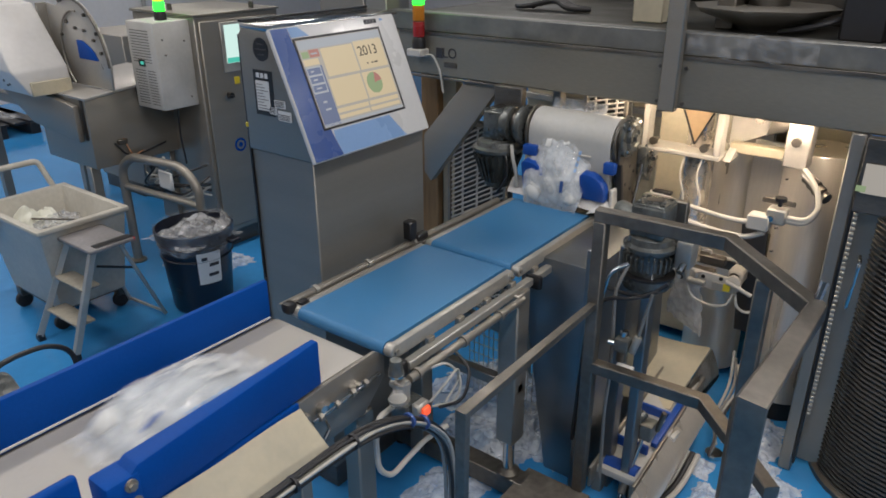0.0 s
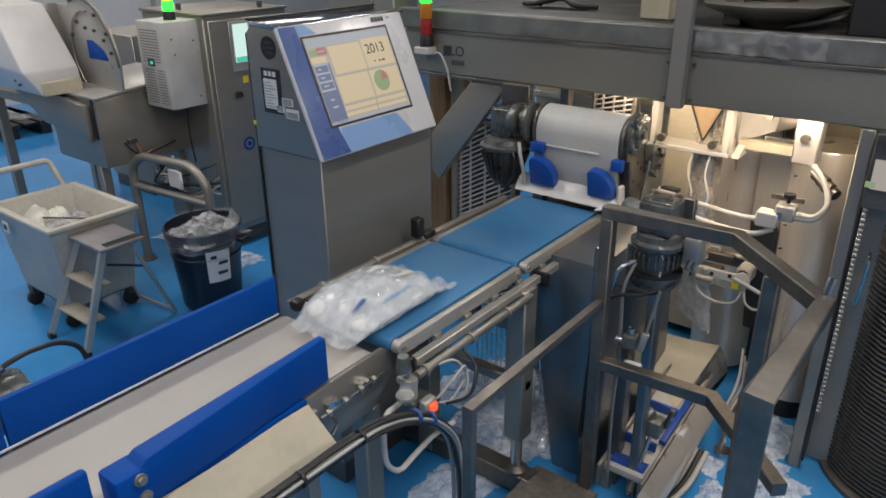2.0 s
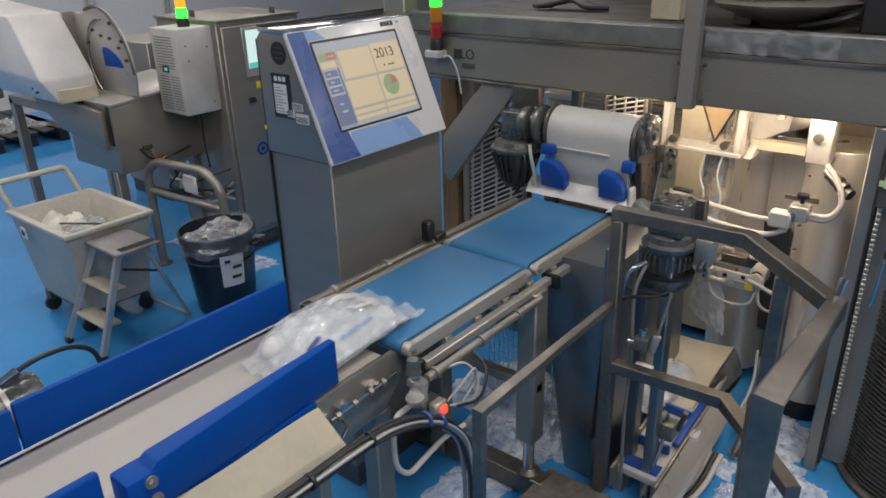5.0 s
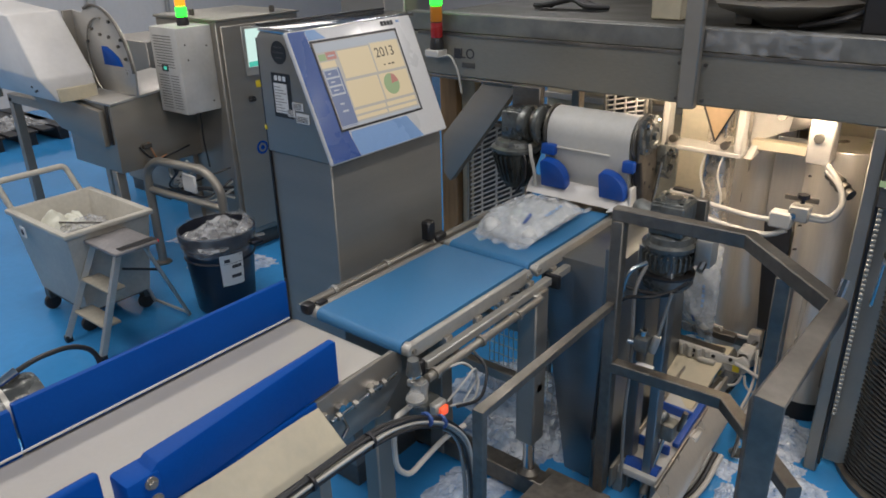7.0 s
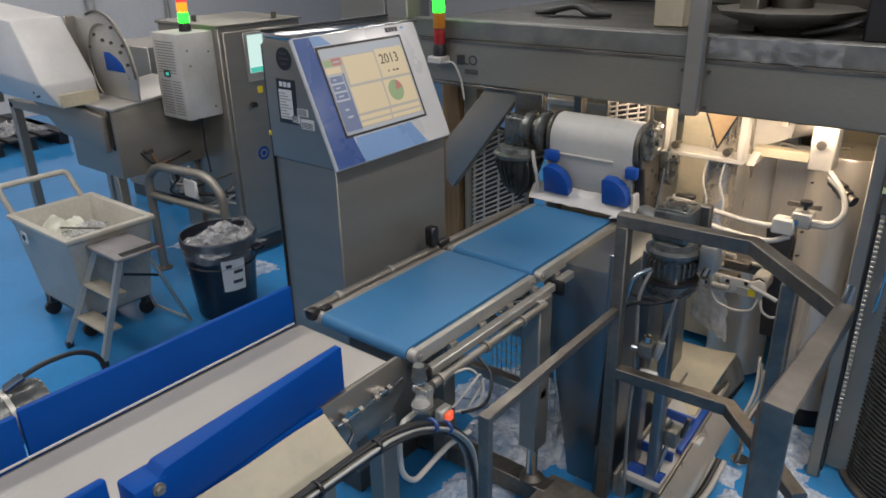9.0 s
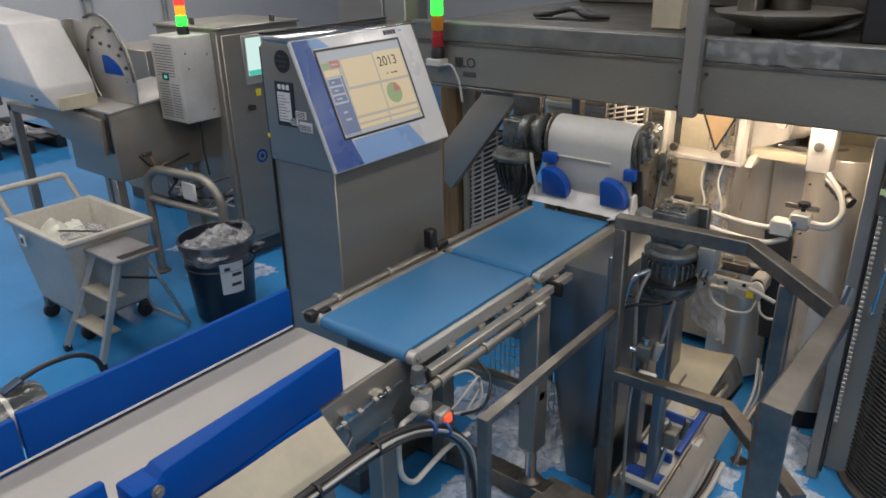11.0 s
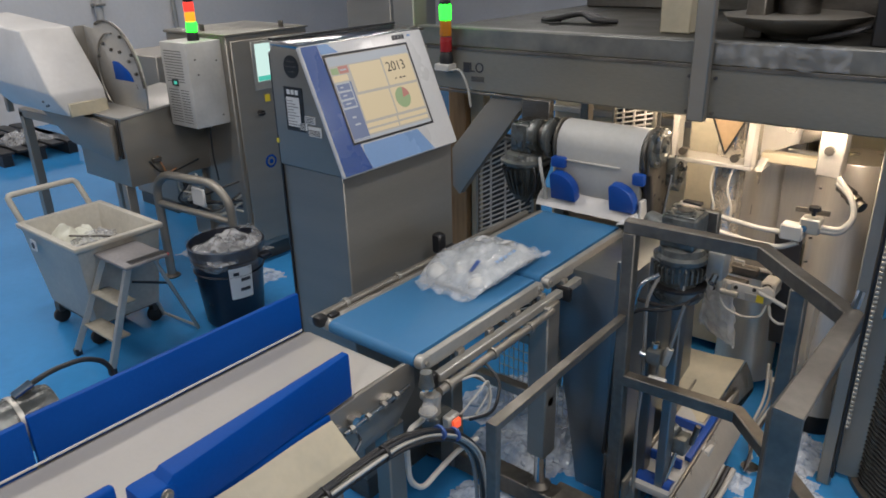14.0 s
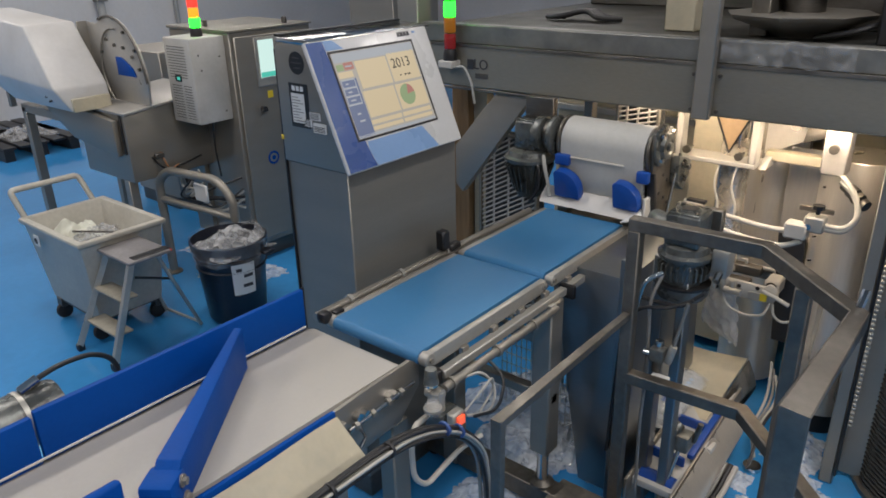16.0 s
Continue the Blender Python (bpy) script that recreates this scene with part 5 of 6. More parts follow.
part("air_line", sweep(rounded([(-0.865, 2.075, 0.12), (-0.872, 2.07, 0.45), (-0.862, 2.07, 0.62), (-0.880, 2.08, 0.90), (-0.86, 2.12, 0.98)], 0.1), 0.0065, 8), HOSE_GREY, el, "grey air line")
part("air_line", sweep(rounded([(-0.985, 2.06, 0.25), (-0.955, 2.05, 0.80), (-0.90, 2.06, 0.875), (-0.82, 2.07, 0.885), (-0.74, 2.09, 0.93)], 0.06), 0.0065, 8), BLACK, el, "black cable")
valve = part("valve", box(-0.850, -0.800, 2.035, 2.085, 0.695, 0.745, 0.008, 2), CAST, el, "small cast air valve")
part("valve_cap", rod((-0.825, 2.06, 0.745), (-0.825, 2.06, 0.772), 0.014, 14, bevel=0.003), STEEL_POLISH, valve)
part("valve_foot", rod((-0.828, 2.06, 0.655), (-0.826, 2.06, 0.697), 0.016, 14), STEEL_WORN, valve)
part("valve_plug", rod((-0.852, 2.05, 0.72), (-0.872, 2.045, 0.722), 0.011, 12), STEEL_POLISH, valve)
part("cylinder_body", rod((-0.790, 2.055, 0.700), (-0.775, 2.06, 0.765), 0.013, 14, bevel=0.003), ALU, el, "short pale air cylinder")
part("cylinder", rod((-0.776, 2.06, 0.762), (-0.748, 2.07, 0.925), 0.006, 10), STEEL, el, "thin piston rod")
part("clip", box(-0.835, -0.775, 2.03, 2.06, 0.630, 0.648, 0.003), LABEL_WHITE, el)


def gearmotor(at, label, r, h_motor, box_w, box_h, taper, cover, shade):
    """A cast block gear with an open hollow shaft and a finned motor hanging under it."""
    x, y, z = at
    g = thing("gearmotor", at, label, "gearmotor", "gearmotors")
    part("gear_block", box(x - box_w, x + box_w, y - box_w, y + box_w, z, z + box_h, 0.010, 3), CAST, g, "grey cast gear block")
    part("top_plate", box(x - box_w * 0.9, x + box_w * 0.9, y - box_w * 0.9, y + box_w * 0.9, z + box_h - 0.002, z + box_h + 0.006, 0.003), CAST, g)
    part("shaft_ring", lathe([(0.036, 0), (0.036, 0.004), (0.029, 0.006)], (x, y, z + box_h + 0.005), "z", 24), CAST, g)
    part("shaft_hole", lathe([(0.028, 0), (0.028, 0.002)], (x, y, z + box_h + 0.0105), "z", 24), BLACK, g)
    for sx in (-0.68, 0.68):
        for sy in (-0.68, 0.68):
            part("plate_bolt", rod((x + sx * box_w, y + sy * box_w, z + box_h + 0.004), (x + sx * box_w, y + sy * box_w, z + box_h + 0.011), 0.008, 6), CAST_DARK, g)
        part("side_boss", rod((x + sx * box_w * 0.8, y - box_w - 0.006, z + box_h * 0.35), (x + sx * box_w * 0.8, y - box_w + 0.004, z + box_h * 0.35), 0.012, 10), CAST, g)
    part("flange", lathe([(r * 0.98, 0), (r * 1.02, 0.006), (r * 1.02, 0.016), (r * 0.86, 0.024), (r * 0.80, 0.044), (r * 0.66, 0.052)], (x, y, z - 0.05), "z", 32), CAST, g, "round cast flange")
    part("motor_body", lathe([(r * taper * 0.72, -h_motor), (r * taper * 0.82, -h_motor + 0.02), (r * 0.86, -0.01), (r * 0.86, 0)], (x, y, z - 0.045), "z", 32), shade, g, "finned motor")
    for k in range(26):
        fin = prism([(r * 0.70 * taper, -h_motor + 0.012), (r * taper * 0.97, -h_motor + 0.03), (r * 0.99, -0.022), (r * 0.80, -0.012)], "y", -0.0028, 0.0028)
        fin.transform(Matrix.Translation((x, y, z - 0.045)) @ Matrix.Rotation(2 * math.pi * k / 26, 4, "Z"))
        part("fin", fin, shade, g)
    if cover:
        part("fan_cover", lathe([(r * 0.50, -0.062), (r * 0.88, -0.050), (r * 1.02, -0.030), (r * 1.04, -0.002), (r * 0.98, 0.0)], (x, y, z - 0.045 - h_motor), "z", 32), CAST, g, "smooth grey fan cover")
        part("cover_band", lathe([(r * 1.05, -0.004), (r * 1.05, 0.004)], (x, y, z - 0.045 - h_motor), "z", 32), BLACK, g)
    return g


gl = gearmotor((-1.700, 2.61, 1.175), "grey cast gearmotor hanging beside the elevator roller", 0.110, 0.165, 0.050, 0.125, 0.66, False, CAST_DARK)
part("cable", sweep(rounded([(-1.60, 2.56, 1.17), (-1.58, 2.54, 1.12), (-1.565, 2.545, 1.06), (-1.56, 2.55, 1.0)], 0.05), 0.008, 8), CABLE_PALE, gl, "pale cable hanging down")
part("output_disc", rod((-1.665, 2.62, 1.245), (-1.625, 2.62, 1.245), 0.075, 28, bevel=0.004), CAST, gl)
part("output_disc", rod((-1.625, 2.625, 1.245), (-1.59, 2.63, 1.245), 0.060, 28, bevel=0.004), STEEL_DARK, gl)
part("output_disc", rod((-1.59, 2.63, 1.245), (-1.565, 2.63, 1.245), 0.085, 28, bevel=0.004), CAST, gl)
part("mount", box(-1.76, -1.62, 2.66, 2.70, 1.22, 1.388, 0.004), STEEL_DARK, gl)
part("cable", sweep(rounded([(-1.66, 2.56, 1.16), (-1.61, 2.54, 1.12), (-1.60, 2.53, 1.03), (-1.66, 2.55, 0.95)], 0.05), 0.007, 8), BLACK, gl)
gr = gearmotor((-0.825, 2.205, 1.075), "grey cast gearmotor hanging inside the guard rail", 0.088, 0.095, 0.058, 0.108, 1.0, True, CAST)
part("terminal_box", box(-0.735, -0.680, 2.19, 2.26, 0.98, 1.075, 0.008, 2), ALU, gr, "pale terminal box")
part("cable_gland", rod((-0.70, 2.185, 1.0), (-0.70, 2.155, 0.985), 0.012, 10), STEEL_POLISH, gr)
part("shaft_tube", rod((-0.885, 2.205, 1.12), (-0.96, 2.25, 1.12), 0.032, 20, bevel=0.003), CAST, gr)
part("mount", box(-0.90, -0.74, 2.27, 2.30, 0.95, 1.18, 0.004), STEEL_WORN, gr)
part("cable", sweep(rounded([(-0.93, 2.08, 0.90), (-0.86, 2.10, 0.885), (-0.78, 2.10, 0.89), (-0.72, 2.12, 0.95)], 0.03), 0.007, 8), BLACK, gr)

# ---- bagging machine under the platform ----
vm = thing("bagging_machine", (-0.85, 3.2, 0), "vertical bagging machine with a stainless forming tube", "bagging machine")
part("forming_tube", lathe([(0.058, 0.75), (0.058, 1.40)], (-0.955, 3.02, 0), "z", 32), STEEL_POLISH, vm, "polished forming tube")
part("film_tube", lathe([(0.063, 0.66), (0.061, 1.25)], (-0.955, 3.02, 0), "z", 28), FILM_TUBE, vm, "clear film round the tube")
part("forming_shoulder", prism([(-1.025, 1.36), (-0.890, 1.36), (-0.958, 1.20)], "y", 2.935, 2.950, 0.002), TAN, vm, "tan forming shoulder coming to a point")
part("shoulder_edge", sweep([(-1.03, 2.932, 1.365), (-0.958, 2.932, 1.197)], 0.004, 6), BLACK, vm)
part("shoulder_edge", sweep([(-0.958, 2.932, 1.197), (-0.88, 2.932, 1.365)], 0.004, 6), BLACK, vm)
part("collar_frame", box(-1.165, -1.135, 2.88, 2.94, 1.17, 1.40, 0.006), WHITE_PAINT, vm, "white collar frame")
part("collar_frame", box(-0.865, -0.835, 2.88, 2.94, 1.17, 1.40, 0.006), WHITE_PAINT, vm, "white collar frame")
part("collar_floor", box(-1.165, -0.835, 2.88, 3.0, 1.155, 1.175, 0.004), WHITE_PAINT, vm)
part("wing_plate", prism([(-0.845, 1.19), (-0.70, 1.26), (-0.62, 1.385), (-0.845, 1.385)], "y", 3.02, 3.03, 0.002), WHITE_PAINT, vm, "white triangular wing plate")
part("wing_plate", prism([(2.90, 1.155), (3.10, 1.155), (3.10, 1.25)], "x", -0.83, -0.80, 0.002), WHITE_PAINT, vm)
part("cross_bar", box(-0.83, -0.55, 2.98, 3.03, 1.175, 1.215, 0.004), CREAM, vm)
part("dark_scoop", prism([(-0.70, 1.26), (-0.60, 1.30), (-0.635, 1.33), (-0.69, 1.32)], "y", 2.985, 3.0, 0.002), STEEL_DARK, vm)
for bx_, bz_ in ((-1.11, 1.20), (-0.705, 1.345), (-0.90, 1.20)):
    part("star_knob", joined(rod((bx_, 2.87, bz_), (bx_, 2.89, bz_), 0.017, 8), rod((bx_, 2.885, bz_), (bx_, 2.94, bz_), 0.006, 8)), STEEL_DARK, vm)
part("bracket_box", box(-0.60, -0.515, 2.86, 2.95, 1.185, 1.385, 0.005), STEEL_LID, vm, "pale bracket box with a knob")
part("star_knob", rod((-0.562, 2.845, 1.285), (-0.562, 2.862, 1.285), 0.018, 8), STEEL_DARK, vm)
part("machine_drum", lathe([(0.132, 0.05), (0.132, 1.29), (0.128, 1.30)], (-0.865, 3.30, 0), "z", 56), STEEL_WARM, vm, "tall round polished stainless body")
part("warm_plate", lathe([(0.142, 0.10), (0.142, 1.20), (0.138, 1.21)], (-0.500, 3.13, 0), "z", 56), STEEL_WARM, vm, "tall curved stainless cover")
# black ring puts in the shadow under the cover as a body
part("drum_foot_shadow", lathe([(0.12, 0.0), (0.12, 0.10)], (-0.500, 3.13, 0), "z", 32), BLACK, vm)
for k in range(9):
    part("rivet", rod((-0.622 + 0.003 * k, 3.035, 0.25 + 0.105 * k), (-0.632 + 0.003 * k, 3.025, 0.25 + 0.105 * k), 0.004, 8), STEEL_DARK, vm)
part("pale_panel", box(-0.775, -0.590, 3.155, 3.165, 0.80, 1.20, 0.003), STEEL_WARM, vm, "pale flat cover between the drums")
# black plate stands in for the shade between the two drums
part("gap_shade", prism([(-0.735, 0.90), (-0.630, 0.90), (-0.610, 0.40), (-0.695, 0.40)], "y", 2.985, 3.0, 0.002), BLACK, vm)
part("back_body", box(-0.72, -0.43, 3.42, 3.8, 0.05, 1.38, 0.006), CREAM, vm)
part("back_body", box(-1.3, -0.95, 3.45, 3.8, 0.05, 1.38, 0.006), CREAM, vm)
part("work_lamp", lathe([(0.035, 0), (0.035, 0.05)], (-1.105, 2.99, 1.33), "z", 20), LAMP_ON, vm, "glowing work lamp")
part("foot", box(-0.72, -0.44, 3.44, 3.78, 0, 0.05, 0.002), STEEL_DARK, vm)
# white air arm across the front, with elbows
for dz, dy in ((0.0, 0.0), (-0.052, -0.03)):
    part("air_arm", sweep(rounded([(-1.09, 2.86 + dy, 0.985 + dz), (-0.92, 2.84 + dy, 0.965 + dz), (-0.76, 2.82 + dy, 0.955 + dz), (-0.66, 2.80 + dy, 0.965 + dz), (-0.60, 2.80 + dy, 1.00 + dz)], 0.08), 0.0105, 10), WHITE_PAINT, vm, "white curved air arm")
part("arm_block", box(-0.665, -0.585, 2.75, 2.81, 0.955, 1.015, 0.006), WHITE_PAINT, vm)
part("arm_clamp", box(-0.605, -0.535, 2.77, 2.83, 0.985, 1.045, 0.006), ALU, vm, "pale arm clamp")
part("clamp_screw", rod((-0.585, 2.765, 1.01), (-0.585, 2.755, 1.01), 0.012, 10), STEEL_POLISH, vm)
part("clamp_plate", box(-0.640, -0.520, 2.835, 2.845, 1.045, 1.065, 0.002), STEEL_WORN, vm)
part("star_knob", joined(rod((-0.565, 2.79, 1.055), (-0.565, 2.79, 1.075), 0.008, 8), rod((-0.565, 2.79, 1.075), (-0.565, 2.79, 1.09), 0.022, 8)), BLACK, vm, "black star knob")
for k in range(2):
    part("elbow_hose", sweep(rounded([(-0.55, 2.80, 1.0 + 0.012 * k), (-0.47, 2.80, 1.0 + 0.012 * k), (-0.435, 2.81, 1.06), (-0.46, 2.84, 1.13), (-0.52, 2.86, 1.17 + 0.02 * k)], 0.06), 0.011, 10), CABLE_PALE, vm, "pale bent hose")
for x0 in (-0.975, -0.905):
    part("thin_hose", sweep(rounded([(x0, 2.90, 1.16), (x0 - 0.01, 2.87, 1.08), (x0 + 0.03, 2.85, 1.0), (x0 + 0.02, 2.85, 0.93)], 0.05), 0.0042, 8), CABLE_PALE, vm)
part("warning_plate", box(-0.985, -0.935, 2.80, 2.806, 0.905, 0.985, 0.002), ALU, vm)
part("warning_foil", box(-0.972, -0.945, 2.796, 2.801, 0.925, 0.965, 0), YELLOW, vm, "yellow warning foil")
part("bolt_block", box(-1.08, -1.0, 2.85, 2.88, 0.985, 1.00, 0.003), BLACK, vm)
for k in range(3):
    part("clevis", rod((-0.52 + 0.02 * k, 2.93, 1.14 - 0.02 * k), (-0.47 + 0.02 * k, 2.90, 1.12 - 0.02 * k), 0.022, 10), STEEL_WORN, vm)
part("yellow_rail", rod((-0.72, 3.5, 1.32), (-0.32, 3.25, 1.30), 0.012, 10), YELLOW, vm)

# sealing jaws: a carriage that runs up and down
JZ = 0.665
jw = thing("sealing_jaws", (-0.87, 2.93, JZ), "pale sealing jaw carriage of the bagging machine", "sealing jaws")
bar = [(-1.05, JZ - 0.034), (-1.05, JZ + 0.034), (-0.72, JZ + 0.030)] + [(-0.705 + 0.042 * math.cos(a), JZ + 0.004 + 0.042 * math.sin(a)) for a in [math.pi * (0.45 - 0.09 * k) for k in range(11)]]
fb_ = part("front_bar", prism(bar, "y", 2.838, 2.856, 0.003), WHITE_PAINT, jw, "pale front jaw bar with a round end")
for hx, hz in ((-0.815, 0.012), (-0.825, -0.012), (-0.742, 0.020), (-0.90, 0.010), (-0.905, -0.016)):
    part("hole", rod((hx, 2.834, JZ + hz), (hx, 2.839, JZ + hz), 0.0085, 12), BLACK, fb_)
part("warning_plate", box(-0.775, -0.690, 2.832, 2.837, JZ - 0.034, JZ + 0.002, 0.002), ALU, jw)
part("warning_foil", box(-0.728, -0.700, 2.828, 2.832, JZ - 0.026, JZ + 0.004, 0), YELLOW, jw, "yellow warning foil")
part("back_bar", box(-1.05, -0.74, 3.085, 3.11, JZ - 0.045, JZ - 0.005, 0.004, 2), STEEL_WORN, jw)
part("seal_jaw", box(-1.05, -0.79, 2.862, 2.925, JZ - 0.016, JZ + 0.020, 0.004), STEEL_DARK, jw, "dark sealing jaw")
part("seal_jaw", box(-1.05, -0.79, 3.035, 3.085, JZ - 0.016, JZ + 0.020, 0.004), STEEL_DARK, jw, "dark sealing jaw")
part("guide_rod", rod((-0.705, 2.845, JZ + 0.012), (-0.705, 3.11, JZ + 0.012), 0.012, 12), STEEL_POLISH, jw, "bright guide rod")
part("guide_block", box(-0.735, -0.675, 2.89, 2.985, JZ - 0.020, JZ + 0.040, 0.008), WHITE_PAINT, jw, "pale guide block")
part("block_ring", lathe([(0.020, 0), (0.020, 0.004), (0.013, 0.005)], (-0.705, 2.884, JZ + 0.018), "y", 18), STEEL_DARK, jw)
part("end_block", box(-0.745, -0.690, 3.06, 3.12, JZ - 0.025, JZ + 0.050, 0.008), WHITE_PAINT, jw)
part("upper_rod", rod((-1.0, 3.075, JZ + 0.012), (-0.70, 3.075, JZ + 0.012), 0.0085, 10), WHITE_PAINT, jw, "thin white cross rod")
part("upper_hook", sweep([(-0.86, 3.06, JZ + 0.012), (-0.86, 3.06, JZ + 0.038), (-0.92, 3.06, JZ + 0.038)], 0.006, 8), WHITE_PAINT, jw)
for k in range(4):
    part("spring_can", rod((-0.955 + 0.038 * k, 2.832, JZ + 0.030), (-0.955 + 0.038 * k, 2.832, JZ - 0.022), 0.013, 14, bevel=0.003), ALU, jw, "pale spring can")
part("cylinder", rod((-0.87, 2.822, JZ - 0.012), (-0.80, 2.822, JZ - 0.012), 0.014, 14), ALU, jw)
part("air_line", sweep(rounded([(-0.88, 2.83, JZ - 0.03), (-0.85, 2.82, JZ - 0.085), (-0.77, 2.82, JZ - 0.105), (-0.70, 2.82, JZ - 0.085), (-0.685, 2.83, JZ - 0.03)], 0.06), 0.0055, 8), CABLE_PALE, jw, "pale looped air line")
part("air_line", sweep(rounded([(-0.675, 2.83, JZ - 0.03), (-0.665, 2.82, JZ - 0.075), (-0.63, 2.83, JZ - 0.10), (-0.59, 2.86, JZ - 0.09)], 0.05), 0.0055, 8), CABLE_PALE, jw, "pale looped air line")
part("hose_end", sweep([(-0.72, 2.825, JZ + 0.018), (-0.675, 2.822, JZ + 0.008), (-0.615, 2.83, JZ - 0.018)], 0.0085, 10), WHITE_PAINT, jw, "white hose fitting")


def tail(u, v):
    """The crumpled lower end of the film tube, closed by its seal."""
    a = 2 * math.pi * u
    w, d = 0.088 - 0.012 * math.sin(5 * v), 0.034 * (1 - v) ** 0.6 + 0.003
    n = noise.noise(Vector((math.cos(a) * 2.5, math.sin(a) * 2.5, v * 5))) + 0.6 * noise.noise(Vector((math.cos(a) * 7, math.sin(a) * 6, v * 13)))
    x, y = w * math.cos(a) * (1 + 0.12 * n), d * math.sin(a) + 0.012 * n
    return (-0.925 + 0.94 * x + 0.25 * y + 0.015 * v, 2.975 - 0.34 * x + y, JZ - 0.03 - (0.275 + 0.02 * math.cos(a)) * v + 0.006 * n)


part("film_tail", sheet(tail, 48, 36), TAIL, jw, "crumpled clear film tail")

# outlet chute and short belt below the jaws
oc = thing("outlet_conveyor", (-0.8, 2.4, 0), "low outlet conveyor with a cream chute and blue belt edge", "conveyor")
part("chute", sheet(lambda u, v: (-1.03 + 0.265 * u - 0.02 * v * u, 2.95 - 0.40 * v, 0.268 + 0.022 * u - 0.105 * v - 0.006 * math.sin(3.1 * u)), 10, 8, 0.005), CREAM, oc, "cream plastic chute")
part("chute_side", sheet(lambda u, v: (-0.762 - 0.02 * v + 0.045 * math.sin(1.57 * u), 2.95 - 0.36 * v, 0.288 - 0.10 * v - (0.13 - 0.04 * v) * u), 10, 8, 0.004), STEEL_POLISH, oc, "curved stainless cheek")
bmb = prism([(2.12, 0.10), (2.12, 0.13), (2.78, 0.215), (2.78, 0.18)], "x", -0.90, -0.745, 0.004)
part("belt", bmb, WHITE_ELEV, oc, "white low belt")
for x0 in (-0.915, -0.742):
    part("side_rail", prism([(2.08, 0.05), (2.08, 0.14), (2.80, 0.235), (2.80, 0.14)], "x", x0, x0 + 0.012, 0.003), STEEL, oc)
part("blue_edge", prism([(2.30, 0.168), (2.30, 0.188), (2.64, 0.232), (2.64, 0.212)], "x", -0.765, -0.740, 0.003), FLIGHT_BLUE, oc, "blue belt edge")
part("front_lip", sheet(lambda u, v: (-0.725 + 0.06 * math.sin(1.5 * v), 2.02 + 0.62 * u, 0.13 + 0.09 * u - 0.09 * v), 10, 6, 0.004), STEEL_WARM, oc, "curved stainless lip")
for k in range(2):
    part("blue_flight", box(-0.89, -0.76, 2.26 + 0.22 * k, 2.275 + 0.22 * k, 0.148 + 0.028 * k, 0.19 + 0.028 * k, 0.004), FLIGHT_BLUE, oc, "blue belt flight")
for x0, y0 in ((-0.90, 2.15), (-0.75, 2.15), (-0.90, 2.72), (-0.75, 2.72)):
    part("foot", box(x0 - 0.02, x0 + 0.02, y0 - 0.02, y0 + 0.02, 0, 0.12, 0.003), STEEL, oc)
part("clamp", box(-0.80, -0.735, 2.20, 2.27, 0.255, 0.325, 0.010, 2), CAST, oc, "cast rod clamp")
part("clamp_jaw", rod((-0.81, 2.19, 0.31), (-0.785, 2.25, 0.345), 0.020, 14, bevel=0.004), CAST, oc)
part("clamp_lever", rod((-0.732, 2.25, 0.29), (-0.712, 2.25, 0.375), 0.010, 10), STEEL_WORN, oc, "short clamp lever")
part("clamp_rod", rod((-0.795, 2.12, 0.03), (-0.765, 2.22, 0.29), 0.008, 10), STEEL_POLISH, oc, "bright clamp rod")
part("rod_sleeve", rod((-0.793, 2.125, 0.05), (-0.780, 2.165, 0.135), 0.015, 12), STEEL, oc)
part("belt_nose", lathe([(0.03, 0), (0.03, 0.13)], (-0.885, 2.17, 0.125), "x", 20), FLIGHT_BLUE, oc, "blue belt nose")
part("rail_joint", box(-0.735, -0.700, 2.38, 2.44, 0.155, 0.185, 0.004), WHITE_PAINT, oc)
for k in range(4):
    part("air_line", sweep(rounded([(-0.66 + 0.012 * k, 2.92, 0.33 - 0.03 * k), (-0.63 + 0.02 * k, 2.82, 0.22), (-0.65 + 0.015 * k, 2.70, 0.12 + 0.02 * k), (-0.60, 2.62 - 0.03 * k, 0.05)], 0.07), 0.006, 8), (CABLE_PALE, HOSE_GREY, CABLE_PALE, BLACK)[k], oc)
for k in range(3):
    part("floor_cable", sweep(rounded([(-0.66 + 0.02 * k, 2.45, 0.10), (-0.67 + 0.02 * k, 2.30, 0.025), (-0.72 + 0.015 * k, 2.05, 0.015), (-0.80 + 0.02 * k, 1.85, 0.012)], 0.1), 0.011, 8), (HOSE_GREY, BLACK, CABLE_PALE)[k], oc)
part("disc", rod((-0.60, 2.61, 0.0), (-0.60, 2.61, 0.02), 0.035, 20), STEEL_POLISH, oc)

# ---- guard rail round the elevator foot ----
gt = thing("guard_rail", (-0.6, 1.8, 0), "square-tube stainless guard rail round the elevator", "guard rail")
R = 0.0205
part("top_rail", sweep([(-0.930, 1.995, 1.185), (-0.525, 2.010, 1.185), (-0.235, 1.715, 1.185), (-0.250, 1.245, 1.185), (-0.250, 1.245, 0.0)], R, square=True), STEEL_WORN, gt, "square top rail with a bent end post")
part("middle_rail", sweep([(-0.905, 1.995, 0.64), (-0.525, 2.010, 0.64), (-0.345, 1.825, 0.64), (-0.243, 1.715, 0.64)], R, square=True), STEEL_WORN, gt, "square middle rail")
part("post", box(-0.932, -0.890, 1.975, 2.017, 0.10, 1.166, 0.004), STEEL_WORN, gt, "square stainless post")
